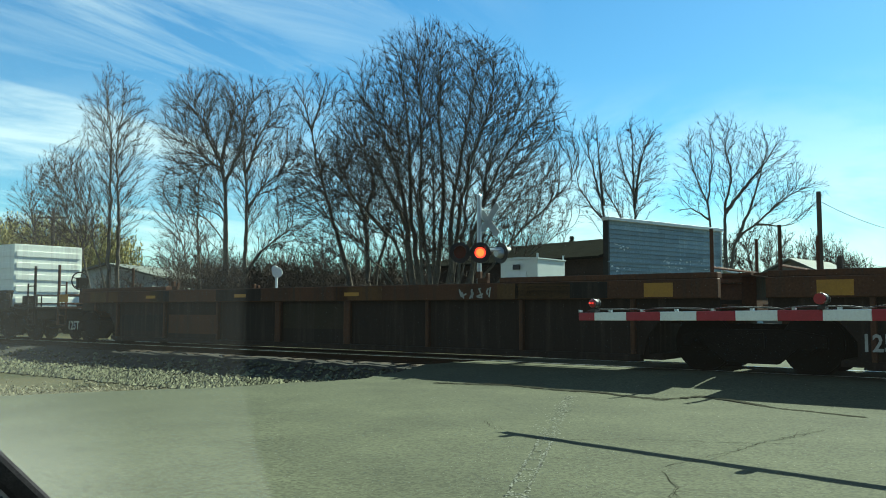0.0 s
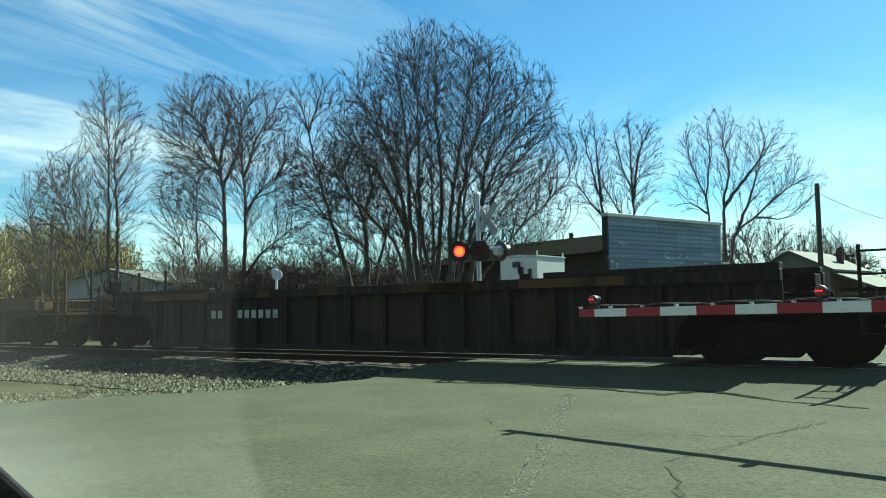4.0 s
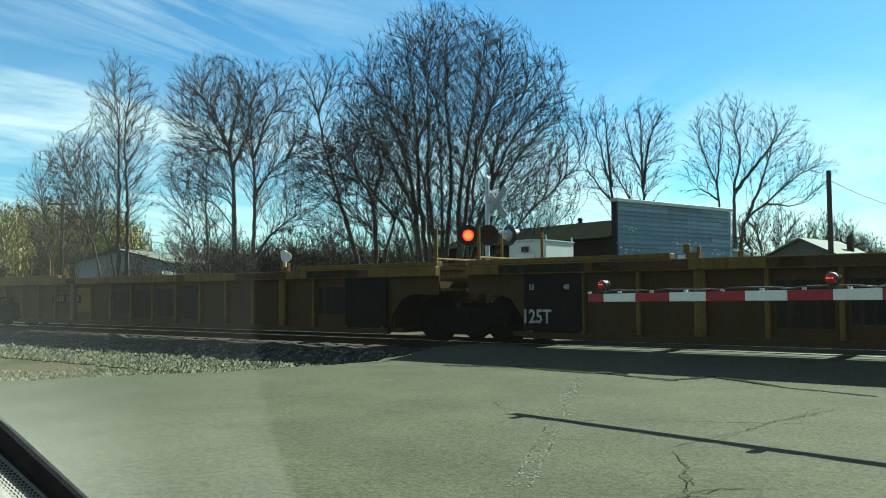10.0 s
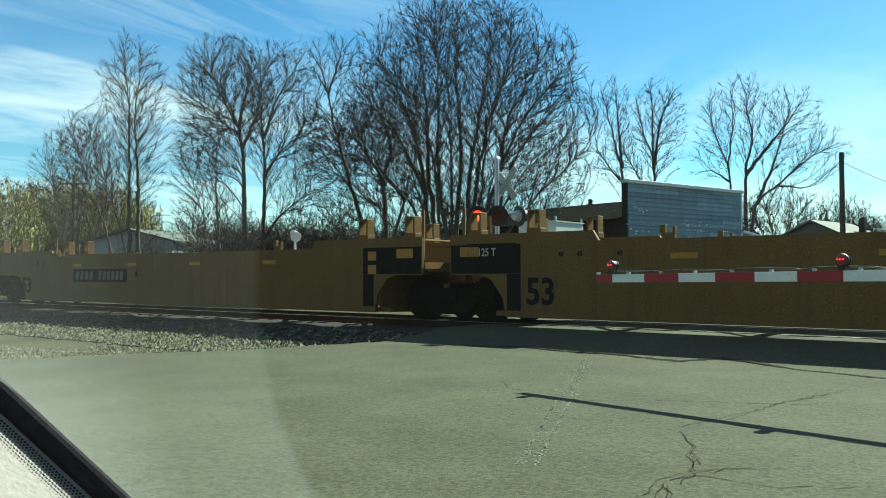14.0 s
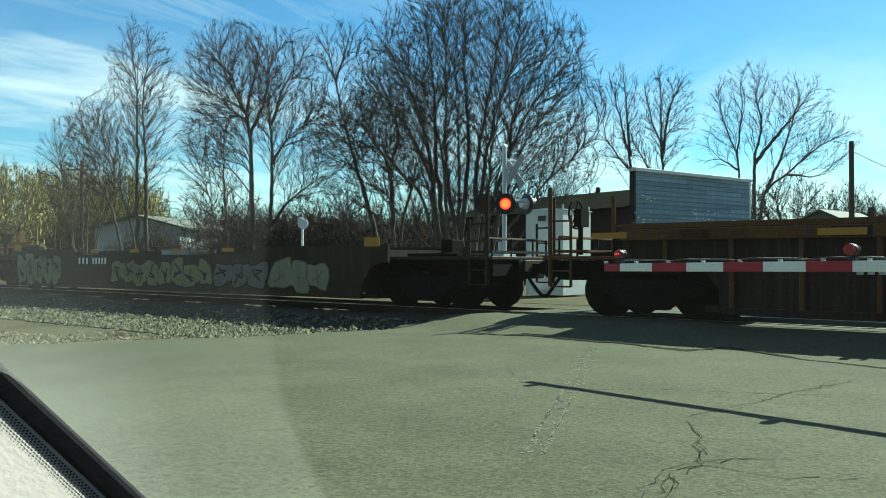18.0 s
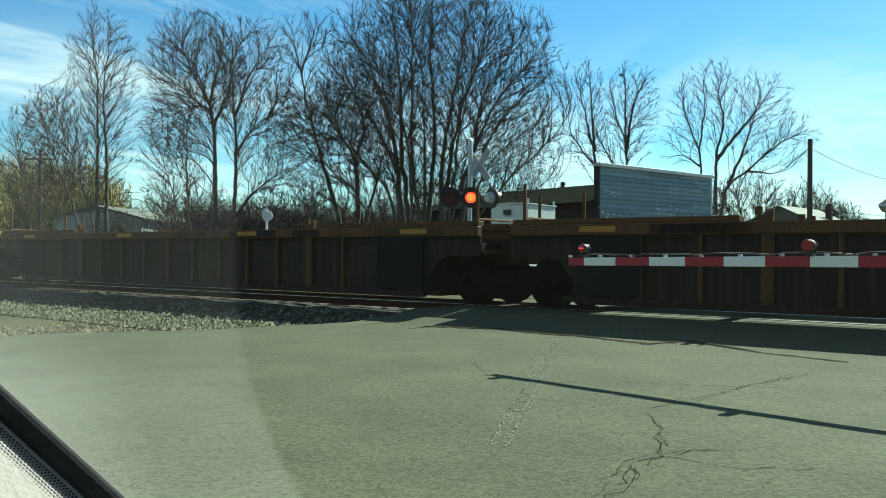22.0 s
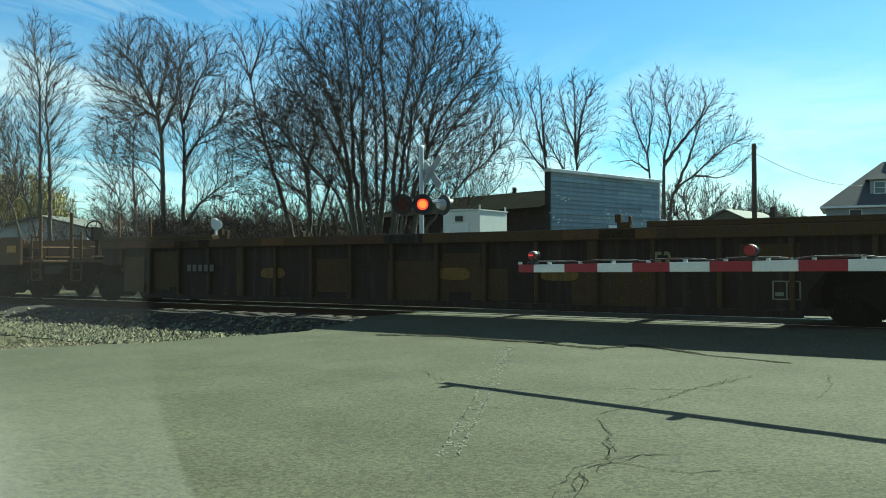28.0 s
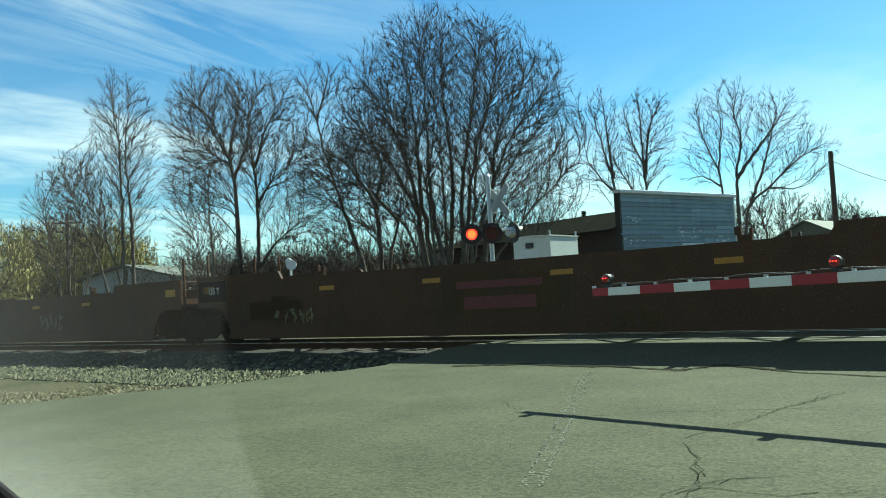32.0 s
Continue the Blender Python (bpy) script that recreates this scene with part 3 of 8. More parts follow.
# ---- lane paint and tar seams on the road ----
def road_marks():
    rnd = random.Random(4)
    a, b = Vector((0.98, 8.05, 0)), Vector((0.42, 5.38, 0))
    w = (b - a).normalized()
    q = Vector((-w.y, w.x, 0))
    bm = bmesh.new()
    # flakes that are left of two thin edges, with a few bars across; beyond them only scattered crumbs
    def flake(c, r):
        k, t0 = rnd.randint(5, 7), rnd.uniform(0, 6.28)
        slab(bm, [(c.x + math.cos(t0 + i * math.tau / k) * r * rnd.uniform(.6, 1.2), c.y + math.sin(t0 + i * math.tau / k) * r * rnd.uniform(.8, 2.0)) for i in range(k)], "z", 0.001, 0.0032)
    for _ in range(520):
        f = rnd.random()
        c = a.lerp(b, f)
        if math.sin(f * 38) > 0.86 or rnd.random() < 0.10:
            c = c + q * rnd.uniform(-.07, .07)
        else:
            c = c + q * (rnd.choice((-1, 1)) * 0.062 + rnd.gauss(0, .007))
        flake(c, rnd.uniform(0.005, 0.013))
    far_end = Vector((1.85, 12.3, 0))
    for _ in range(380):
        f = rnd.random()
        flake(a.lerp(far_end, f) + q * rnd.gauss(0, .055), rnd.uniform(0.006, 0.014))
    m = thing("lane_line", Matrix(), "worn double white lane line on the asphalt", "road marking", kind="structure")
    part("paint", bm, PAINT_WHITE, m)
    # long cracks, wandering: half width, then points on the ground
    for half, pts in (
            (0.055, ((-0.15, 14.36), (1.09, 13.77), (1.74, 13.11), (2.31, 12.69), (2.71, 12.18), (3.04, 11.76), (3.63, 11.96), (3.99, 11.46), (4.25, 10.83), (4.72, 10.19), (5.03, 9.76))),
            (0.007, ((0.47, 9.52), (0.51, 9.14), (0.62, 9.02), (0.65, 8.71))),
            (0.006, ((0.84, 7.74), (0.83, 7.27), (0.97, 7.09), (1.25, 7.05))),
            (0.010, ((1.28, 4.94), (1.52, 5.38), (1.53, 5.65), (1.68, 5.96))),
            (0.012, ((1.00, 4.46), (1.15, 4.85), (1.28, 4.94))),
            (0.007, ((1.20, 4.85), (1.12, 4.64), (1.11, 4.47))),
            (0.012, ((1.24, 5.04), (1.47, 5.13), (1.62, 4.97), (1.82, 4.86), (2.14, 4.84), (2.40, 4.83))),
            (0.006, ((1.33, 5.10), (1.48, 5.16), (1.67, 5.31), (1.96, 5.28))),
            (0.006, ((3.90, 8.92), (3.31, 8.24), (2.77, 7.76), (2.40, 7.24), (2.12, 6.95))),
            (0.006, ((4.02, 8.83), (3.48, 8.31), (2.81, 7.80), (2.17, 7.73))),
            (0.007, ((-3.41, 12.33), (-3.18, 11.69), (-2.85, 11.22))),
            (0.006, ((0.19, 11.40), (0.83, 11.78), (1.55, 12.52))),
            (0.006, ((1.71, 6.36), (1.62, 5.87), (1.50, 5.30), (1.33, 5.12))),
            (0.007, ((1.17, 4.86), (1.16, 4.61), (1.09, 4.40))),
            (0.006, ((1.47, 5.10), (1.67, 5.28), (1.91, 5.27))),
            (0.008, ((1.73, 6.55), (1.65, 6.02), (1.57, 5.57), (1.46, 5.24), (1.25, 5.12), (1.04, 4.72), (0.91, 4.38), (0.83, 4.20), (0.77, 3.98))),
            (0.008, ((1.17, 4.87), (1.16, 4.68), (1.06, 4.44), (0.92, 4.25), (0.85, 3.97))),
            (0.006, ((1.89, 4.67), (1.77, 4.40), (1.67, 4.16))),
            (0.009, ((1.46, 5.24), (1.60, 5.26), (1.83, 5.31), (2.01, 5.27))),
            (0.014, ((0.85, 8.27), (1.42, 8.09), (1.95, 8.15), (2.62, 7.97), (3.44, 7.88))),
            (0.010, ((1.79, 6.77), (2.40, 7.30), (3.09, 8.03), (4.06, 8.90))),
            (0.008, ((0.46, 9.64), (0.49, 9.05), (0.64, 8.77))),
            (0.006, ((4.84, 8.80), (4.44, 8.01), (3.97, 7.38), (3.81, 7.63)))):
        bm = bmesh.new()
        fine = []
        for (s0, p0), (s1, p1) in zip(pts, pts[1:]):
            n = max(2, int(math.hypot(s1 - s0, p1 - p0) / 0.09))
            for k in range(n):
                f = k / n
                fine.append((s0 + (s1 - s0) * f + rnd.gauss(0, .016), p0 + (p1 - p0) * f + rnd.gauss(0, .022)))
        for (s0, p0), (s1, p1) in zip(fine, fine[1:]):
            side = Vector((-(p1 - p0), s1 - s0)).normalized() * half * (rnd.uniform(0.5, 1.1) if half > 0.03 else rnd.uniform(0.12, 0.55))
            vs = []
            for s, p in ((s0 - side.x, p0 - side.y), (s1 - side.x, p1 - side.y), (s1 + side.x, p1 + side.y), (s0 + side.x, p0 + side.y)):
                h = rise(s * TN.x + p * TN.y)
                vs.append(bm.verts.new((s, p, h + (0.004 if h < 0.0005 else 0.013))))
            bm.faces.new(vs)
            if rnd.random() < 0.10 and h < 0.0005:
                t = Vector((rnd.gauss(0, 1), rnd.gauss(0, 1))).normalized() * rnd.uniform(.03, .12)
                w = Vector((-t.y, t.x)).normalized() * half * 0.35
                bm.faces.new([bm.verts.new((s0 + v.x, p0 + v.y, 0.0035)) for v in (-w, t * 0.5 - w * .5, t, w)])
        o = part("tar_seam", bm, TAR)
        tagged(o, "dark irregular crack in the asphalt", "crack", kind="structure")


TAR = material("tar", (0.038, 0.037, 0.027), 0.9, 0, (0.030, 0.029, 0.022), 4, 0.5, 40, 0.2, 0.0, 0.0)
road_marks()


# ---- the train ----
def paint(name, base, second, dirt=(0.05, 0.035, 0.025), amount=0.55, rough=0.7, run=0.75):
    return material(name, base, rough, 0, second, 1.1, amount + 0.15, 26, 0.2, 0.12, 0.14, streaks=(dirt, run), vary=0.06)


COL = {
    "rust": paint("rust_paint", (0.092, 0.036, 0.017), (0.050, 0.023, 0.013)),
    # rust with the shade of recessed plates in it; worn patches use it too
    "rust_shade_wear": paint("rust_shade_wear_paint", (0.0224, 0.0128, 0.0088), (0.0136, 0.0096, 0.0072)),
    "black": paint("black_paint", (0.0112, 0.0098, 0.0084), (0.0196, 0.0140, 0.0105)),
    "maroon": paint("maroon_paint", (0.0277, 0.0120, 0.0097), (0.0165, 0.0083, 0.0075), amount=0.4, run=0.28),
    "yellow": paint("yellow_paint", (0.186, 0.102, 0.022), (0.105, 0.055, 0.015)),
    # yellow darkened likewise for shaded plates; also a grimy car's own colour
    "yellow_shade_grime": paint("yellow_shade_grime_paint", (0.0651, 0.0347, 0.0099), (0.0329, 0.0186, 0.0074)),
    "tan": paint("tan_paint", (0.180, 0.099, 0.028), (0.124, 0.065, 0.022), amount=0.4, run=0.28),
    "brown": paint("brown_paint", (0.115, 0.050, 0.016), (0.060, 0.029, 0.012)),
    "orange": paint("orange_paint", (0.108, 0.053, 0.018), (0.052, 0.028, 0.014), amount=0.5, run=0.28),
    "rusty_orange": paint("rusty_orange_paint", (0.076, 0.034, 0.016), (0.040, 0.020, 0.012), amount=0.5, run=0.28),
    "amber": paint("amber_paint", (0.185, 0.088, 0.022), (0.105, 0.048, 0.016), amount=0.4),
    "olive": paint("olive_paint", (0.0325, 0.0221, 0.0111), (0.0182, 0.0137, 0.0078)),
}
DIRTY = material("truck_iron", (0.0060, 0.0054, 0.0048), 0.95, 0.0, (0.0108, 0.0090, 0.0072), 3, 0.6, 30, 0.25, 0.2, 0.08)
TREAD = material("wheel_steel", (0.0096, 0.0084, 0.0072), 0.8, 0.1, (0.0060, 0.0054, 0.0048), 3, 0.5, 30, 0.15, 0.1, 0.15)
MARK_WHITE = material("mark_white", (0.40, 0.39, 0.35), 0.8, 0, (0.22, 0.20, 0.17), 3, 0.6, 30, 0.12, 0)
MARK_BLACK = material("mark_black", (0.011, 0.011, 0.011), 0.95, 0, (0.022, 0.019, 0.016), 3, 0.5, 30, 0.1, 0, 0.08)
MARK_RED = material("mark_red", (0.1300, 0.0150, 0.0175), 0.7, 0, (0.0750, 0.0150, 0.0150), 2, 0.6, 30, 0.12, 0)
MARK_YELLOW = material("reflector_yellow", (0.42, 0.19, 0.015), 0.7, 0, (0.25, 0.12, 0.02), 3, 0.5, 30, 0.1, 0)
MARK_CREAM = material("graffiti_cream", (0.42, 0.40, 0.24), 0.7, 0, (0.28, 0.28, 0.17), 1.5, 0.6, 20, 0.12, 0)
MARK_GREEN = material("graffiti_green", (0.13, 0.34, 0.09), 0.7, 0, (0.08, 0.22, 0.06), 1.5, 0.6, 20, 0.12, 0)
MARK_GREY = material("graffiti_grey", (0.22, 0.21, 0.145), 0.85, 0, (0.12, 0.115, 0.08), 1.5, 0.6, 20, 0.12, 0)
MARK_OLIVE = material("graffiti_olive", (0.1800, 0.1613, 0.0675), 0.85, 0, (0.0750, 0.0825, 0.0450), 2.2, 0.8, 20, 0.12, 0)
MARK_DIM = material("dim_lettering", (0.11, 0.105, 0.09), 0.85, 0, (0.06, 0.055, 0.045), 3, 0.6, 30, 0.12, 0)
MARK_BLUE = material("graffiti_blue", (0.016, 0.024, 0.045), 0.95, 0, (0.018, 0.018, 0.026), 1.5, 0.6, 20, 0.12, 0, 0.1)


def wheel_mesh():
    bm = bmesh.new()
    tube(bm, (0, -0.98, 0), (0, 0.98, 0), 0.075, n=10)
    for s in (-1, 1):
        tube(bm, (0, s * 0.685, 0), (0, s * 0.715, 0), 0.52, 0.50, 24)
        tube(bm, (0, s * 0.715, 0), (0, s * 0.82, 0), 0.485, 0.478, 24)
        tube(bm, (0, s * 0.82, 0), (0, s * 0.845, 0), 0.17, 0.13, 12)
        tube(bm, (0, s * 0.93, 0), (0, s * 1.07, 0), 0.13, 0.12, 12)
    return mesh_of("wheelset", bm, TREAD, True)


def bolster_mesh():
    bm = bmesh.new()
    box(bm, -0.22, 0.22, -1.12, 1.12, 0.42, 0.66)
    tube(bm, (0, 0, 0.66), (0, 0, 0.80), 0.34, n=16)
    for s in (-1, 1):
        for dx in (-0.11, 0.11):
            tube(bm, (dx, s * 1.0, 0.20), (dx, s * 1.0, 0.44), 0.07, n=8)
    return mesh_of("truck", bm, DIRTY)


WHEEL, BOLSTER = wheel_mesh(), bolster_mesh()


def side_frame_mesh():
    bm = bmesh.new()
    slab(bm, [(-1.18, 0.42), (-1.18, 0.62), (-0.62, 0.72), (0.62, 0.72), (1.18, 0.62), (1.18, 0.42), (0.72, 0.44), (0.42, 0.16), (-0.42, 0.16), (-0.72, 0.44)], "y", -0.07, 0.07)
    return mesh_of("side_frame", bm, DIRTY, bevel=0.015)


SIDE_FRAME = side_frame_mesh()
WHEELS = []      # (wheelset, its offset along the train)


def truck(parent, x, offset):
    t = again("truck", BOLSTER, parent, pose(x, 0, 0))
    for s in (-1, 1):
        again("side_frame", SIDE_FRAME, t, pose(0, s * 1.0, 0))
    for dx in (-0.89, 0.89):
        w = again("wheelset", WHEEL, t, pose(dx, 0, 0.48))
        WHEELS.append((w, offset + dx, dx))
    return t


def cut_side(xa, xb, ka, kb, z_top, z_low, upper):
    """Outline of a well car's side in x, z: deep between the trucks, cut away over them."""
    da, db = xa + DEEP[ka], xb - DEEP[kb]
    ua, ub = xa + upper[ka], xb - upper[kb]
    return [(ua, z_top), (ua, 1.0), (da - 0.62, 1.0), (da - 0.35, 0.9), (da - 0.08, 0.55), (da, z_low), (db, z_low), (db + 0.08, 0.55), (db + 0.35, 0.9), (db + 0.62, 1.0), (ub, 1.0), (ub, z_top)]


UPPERS = {"rib": {"C": 2.3, "A": 0.38}, "smooth": {"C": 1.45, "A": 0.38}}
DEEP, TRUCK_AT = {"C": 4.15, "A": 1.75}, {"C": 2.6, "A": 0.0}


def bars(parent, x0, x1, z, h, n, mat, seed=0, gap=0.35):
    """A line of writing too small or not to be spelt out, as plain bars."""
    rnd = random.Random(seed)
    bm = bmesh.new()
    w = (x1 - x0) / n
    for k in range(n):
        if n > 6 and rnd.random() < 0.12:
            continue
        a = x0 + k * w
        box(bm, a, a + w * (1 - gap), -1.506, -1.502, z - h / 2, z + h / 2)
    return part("marking", bm, mat, parent)


def panel(parent, x0, x1, z0, z1, mat, name="panel", y=-1.502):
    bm = bmesh.new()
    box(bm, x0, x1, y - 0.002, y + 0.006, z0, z1)
    return part(name, bm, mat, parent)


def blob(bm, cx, cz, rx, rz, y, rnd, n=22, rough=0.22):
    ph = [rnd.uniform(0, 6.28) for _ in range(3)]
    pts = []
    for k in range(n):
        a = k * math.tau / n
        r = 1 + rough * (math.sin(2 * a + ph[0]) * .6 + math.sin(3 * a + ph[1]) * .5 + math.sin(5 * a + ph[2]) * .35)
        sx = abs(math.cos(a)) ** 0.6 * (1 if math.cos(a) > 0 else -1)
        sz = abs(math.sin(a)) ** 0.6 * (1 if math.sin(a) > 0 else -1)
        pts.append((cx + rx * r * sx, cz + rz * r * sz))
    slab(bm, pts, "y", y, y + 0.003)


def graffiti(parent, x0, x1, z0, z1, n, fill, edge, seed, inner=None):
    """Painted swelling shapes with a dark edge and strokes inside, thin as paint."""
    rnd = random.Random(seed)
    w = (x1 - x0) / n
    be, bf, bi = bmesh.new(), bmesh.new(), bmesh.new()
    for k in range(n):
        cx, cz = x0 + (k + 0.5) * w, (z0 + z1) / 2 + rnd.uniform(-.05, .05)
        rx, rz = w * rnd.uniform(0.5, 0.62), (z1 - z0) / 2 * rnd.uniform(0.82, 1.0)
        st = rnd.getstate()
        blob(be, cx, cz, rx, rz, -1.5045 - 0.0004 * (k % 2), rnd)
        rnd.setstate(st)
        blob(bf, cx, cz, rx * 0.90, rz * 0.91, -1.5065 - 0.0004 * (k % 2), rnd)
        for _ in range(3):
            a = rnd.uniform(0, 3.14)
            l = rnd.uniform(0.35, 0.6)
            c = Vector((cx + rnd.uniform(-.25, .25) * rx, 0, cz + rnd.uniform(-.35, .35) * rz))
            u = Vector((math.cos(a) * rx, 0, math.sin(a) * rz)) * l
            q = Vector((-u.z, 0, u.x)).normalized() * 0.03
            slab(bi, [((c - u - q).x, (c - u - q).z), ((c + u - q * .6).x, (c + u - q * .6).z), ((c + u + q * .6).x, (c + u + q * .6).z), ((c - u + q).x, (c - u + q).z)], "y", -1.5095, -1.5075)
    part("graffiti_edge", be, edge, parent)
    part("graffiti", bf, fill, parent, "spray-painted graffiti")
    part("graffiti_strokes", bi, inner or edge, parent)


def scribble(parent, x0, x1, z0, z1, n, mat, seed, r=0.022):
    rnd = random.Random(seed)
    bm = bmesh.new()
    w = (x1 - x0) / n
    for k in range(n):
        pts = []
        for j in range(7):
            pts.append((x0 + (k + rnd.uniform(0.05, 0.95)) * w, -1.505, rnd.uniform(z0, z1)))
        for a, b in zip(pts, pts[1:]):
            q = Vector((-(b[2] - a[2]), 0, b[0] - a[0]))
            if q.length < 0.05:
                continue
            q = q.normalized() * r
            slab(bm, [(a[0] - q.x, a[2] - q.z), (b[0] - q.x, b[2] - q.z), (b[0] + q.x, b[2] + q.z), (a[0] + q.x, a[2] + q.z)], "y", -1.507, -1.504)
    part("scribble", bm, mat, parent, "spray-painted scribble")


RIB = {}


def rib_mesh(col, w, z0, z1):
    key = (col, w, z0, z1)
    if key not in RIB:
        bm = bmesh.new()
        slab(bm, [(-w / 2, -1.38), (-w / 2, -1.455), (-w / 3, -1.47), (w / 3, -1.47), (w / 2, -1.455), (w / 2, -1.38)], "z", z0, z1)
        RIB[key] = mesh_of("rib", bm, COL[col])
    return RIB[key]


def well_car(o0, k0, o1, k1, style, col, label, col2=None, top=None, low=None, chord=None, pitch=1.04, pedestal=False, holes=False):
    """One well of a container car between two couplings (C) or joints (A); x runs along the train, y away from the road."""
    L, c = o1 - o0, (o0 + o1) / 2
    u = thing("well_car", Matrix(), label, "rail car", "well cars of the train")
    UNITS.append((u, c))
    xa, xb = -L / 2, L / 2
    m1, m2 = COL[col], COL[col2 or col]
    da, db = xa + DEEP[k0], xb - DEEP[k1]
    upper = {"C": 3.3, "A": 0.38} if holes else UPPERS[style]
    ua, ub = xa + upper[k0], xb - upper[k1]
    low = 0.17 if low is None else low
    if style == "rib":
        top = 1.58 if top is None else top
        chord = 0.2 if chord is None else chord
        zc = top - chord
        ribs = []
        nr = int((db - da - 0.3) / pitch)
        for k in range(nr + 1):
            ribs.append((da + 0.15 + (db - da - 0.3) * k / nr, 0.20 if k in (3, nr - 3) else 0.085))
        if k0 == "C":
            ribs += [(da - 1.0, 0.085)]
        if k1 == "C":
            ribs += [(db + 1.0, 0.085)]
        for s in (-1, 1):
            bm = bmesh.new()
            ys = sorted((s * 1.335, s * 1.5))
            box(bm, ua, ub, ys[0], ys[1], zc, top)
            part("top_chord", bm, m1, u, bevel=0.012)
            # recessed plate and sill in darker col2: the chord's shade is painted in
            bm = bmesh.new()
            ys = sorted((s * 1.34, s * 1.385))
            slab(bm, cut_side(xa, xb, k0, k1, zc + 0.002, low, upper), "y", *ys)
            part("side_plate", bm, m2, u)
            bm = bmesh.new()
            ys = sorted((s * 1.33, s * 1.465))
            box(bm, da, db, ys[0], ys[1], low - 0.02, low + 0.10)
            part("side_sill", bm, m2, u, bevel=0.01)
            for x, w in ribs:
                z0 = low + 0.10 if da < x < db else 1.0
                again("rib", rib_mesh(col, w, z0, zc), u, pose(x, 0, 0, 0, 0, 0 if s < 0 else 180))
            for xe, dr in ((ua, 1), (ub, -1)):
                bm = bmesh.new()
                ys = sorted((s * 1.22, s * 1.44))
                x0, x1 = sorted((xe + dr * 0.02, xe + dr * 4.3))
                box(bm, x0, x1, ys[0], ys[1], top + 0.003, top + 0.105)
                part("end_rail", bm, m1, u, bevel=0.01)
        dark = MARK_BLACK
        # patched and faded paint along the chord and in some bays
        rp = random.Random(int(o0 * 10))
        for _ in range(9):
            x = rp.uniform(ua + 0.5, ub - 2.5)
            panel(u, x, x + rp.uniform(0.3, 2.0), zc + 0.02, top - 0.02, COL[rp.choice(("rust_shade_wear", "yellow_shade_grime", "orange", "black", "brown", "rust"))], "faded_patch", -1.5015)
        for (xl, _w), (xr, _v) in zip(ribs, ribs[1:]):
            if da < xl < xr < db and rp.random() < 0.45:
                panel(u, xl + 0.12, xr - 0.12, low + 0.15 + rp.uniform(0, .3), zc - rp.uniform(0.03, .35), COL[rp.choice(("rust_shade_wear", "black", col, "olive"))], "faded_patch", -1.3865)
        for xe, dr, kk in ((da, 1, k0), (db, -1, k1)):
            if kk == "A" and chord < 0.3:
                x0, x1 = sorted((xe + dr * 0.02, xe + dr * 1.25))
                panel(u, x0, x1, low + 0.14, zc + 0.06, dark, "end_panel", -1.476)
    else:
        top = 1.62 if top is None else top
        hi = top + 0.19
        out = cut_side(xa, xb, k0, k1, top, low, upper)
        ea, eb = ua + (4.6 if k0 == "C" else 3.4), ub - (4.6 if k1 == "C" else 3.4)
        poly = [(ua, hi)] + out[1:-1] + [(ub, hi), (eb + 0.12, hi), (eb, top), (ea, top), (ea - 0.12, hi)]
        for s in (-1, 1):
            ys = sorted((s * 1.43, s * 1.5))
            bm = bmesh.new()
            slab(bm, poly, "y", *ys)
            part("side_wall", bm, m1, u)
            bm = bmesh.new()
            ys = sorted((s * 1.34, s * 1.43))
            box(bm, ea, eb, ys[0], ys[1], top - 0.11, top - 0.002)
            part("top_flange", bm, m1, u)
            bm = bmesh.new()
            box(bm, da + 0.02, db - 0.02, *sorted((s * 1.30, s * 1.428)), low + 0.004, low + 0.09)
            part("bottom_flange", bm, m1, u)
        if col in ("orange", "rusty_orange"):
            rp = random.Random(int(o0 * 10))
            for _ in range(8):
                x, z = rp.uniform(da, db - 2.5), rp.uniform(low + 0.05, 1.0)
                panel(u, x, x + rp.uniform(0.5, 2.4), z, min(top - 0.03, z + rp.uniform(0.2, 0.8)), COL[rp.choice(("yellow_shade_grime", "brown", "rust", col, col))], "faded_patch", -1.5005)
        n = max(4, int((eb - ea) / 2.6))
        for k in range(n):
            x = ea + (eb - ea) * (k + 0.5) / n
            panel(u, x - 0.24, x + 0.24, 1.27, 1.37, MARK_YELLOW, "reflector")
        for xe, dr in ((ua, 1), (ub, -1)):
            x0, x1 = sorted((xe + dr * 0.25, xe + dr * 0.72))
            panel(u, x0, x1, 1.36, 1.56, MARK_YELLOW, "reflector")
        if pedestal:
            for xe, dr in ((ua, 1), (ub, -1)):
                for off, yy in ((0.5, -1.2), (1.9, -1.2), (0.5, 1.2), (1.9, 1.2)):
                    bm = bmesh.new()
                    x = xe + dr * off
                    box(bm, x - 0.16, x + 0.16, yy - 0.12, yy + 0.12, hi - 0.02, hi + 0.10)
                    for dx in (-0.14, 0.10):
                        box(bm, x + dx, x + dx + 0.04, yy - 0.12, yy + 0.12, hi + 0.10, hi + 0.42)
                    box(bm, x - 0.14, x + 0.14, yy - 0.12, yy + 0.12, hi + 0.42, hi + 0.46)
                    part("pedestal", bm, m1, u, bevel=0.008)
    # open floor of the well
    bm = bmesh.new()
    n = max(4, round((db - da) / 2.6))
    pts = [da + (db - da) * k / n for k in range(n + 1)]
    zf = low + 0.01
    for k, x in enumerate(pts):
        w = 0.34 if k in (0, n) else 0.12
        box(bm, x - w, x + w, -1.33, 1.33, zf, zf + 0.10)
    part("cross_bearers", bm, m2, u)
    bm = bmesh.new()
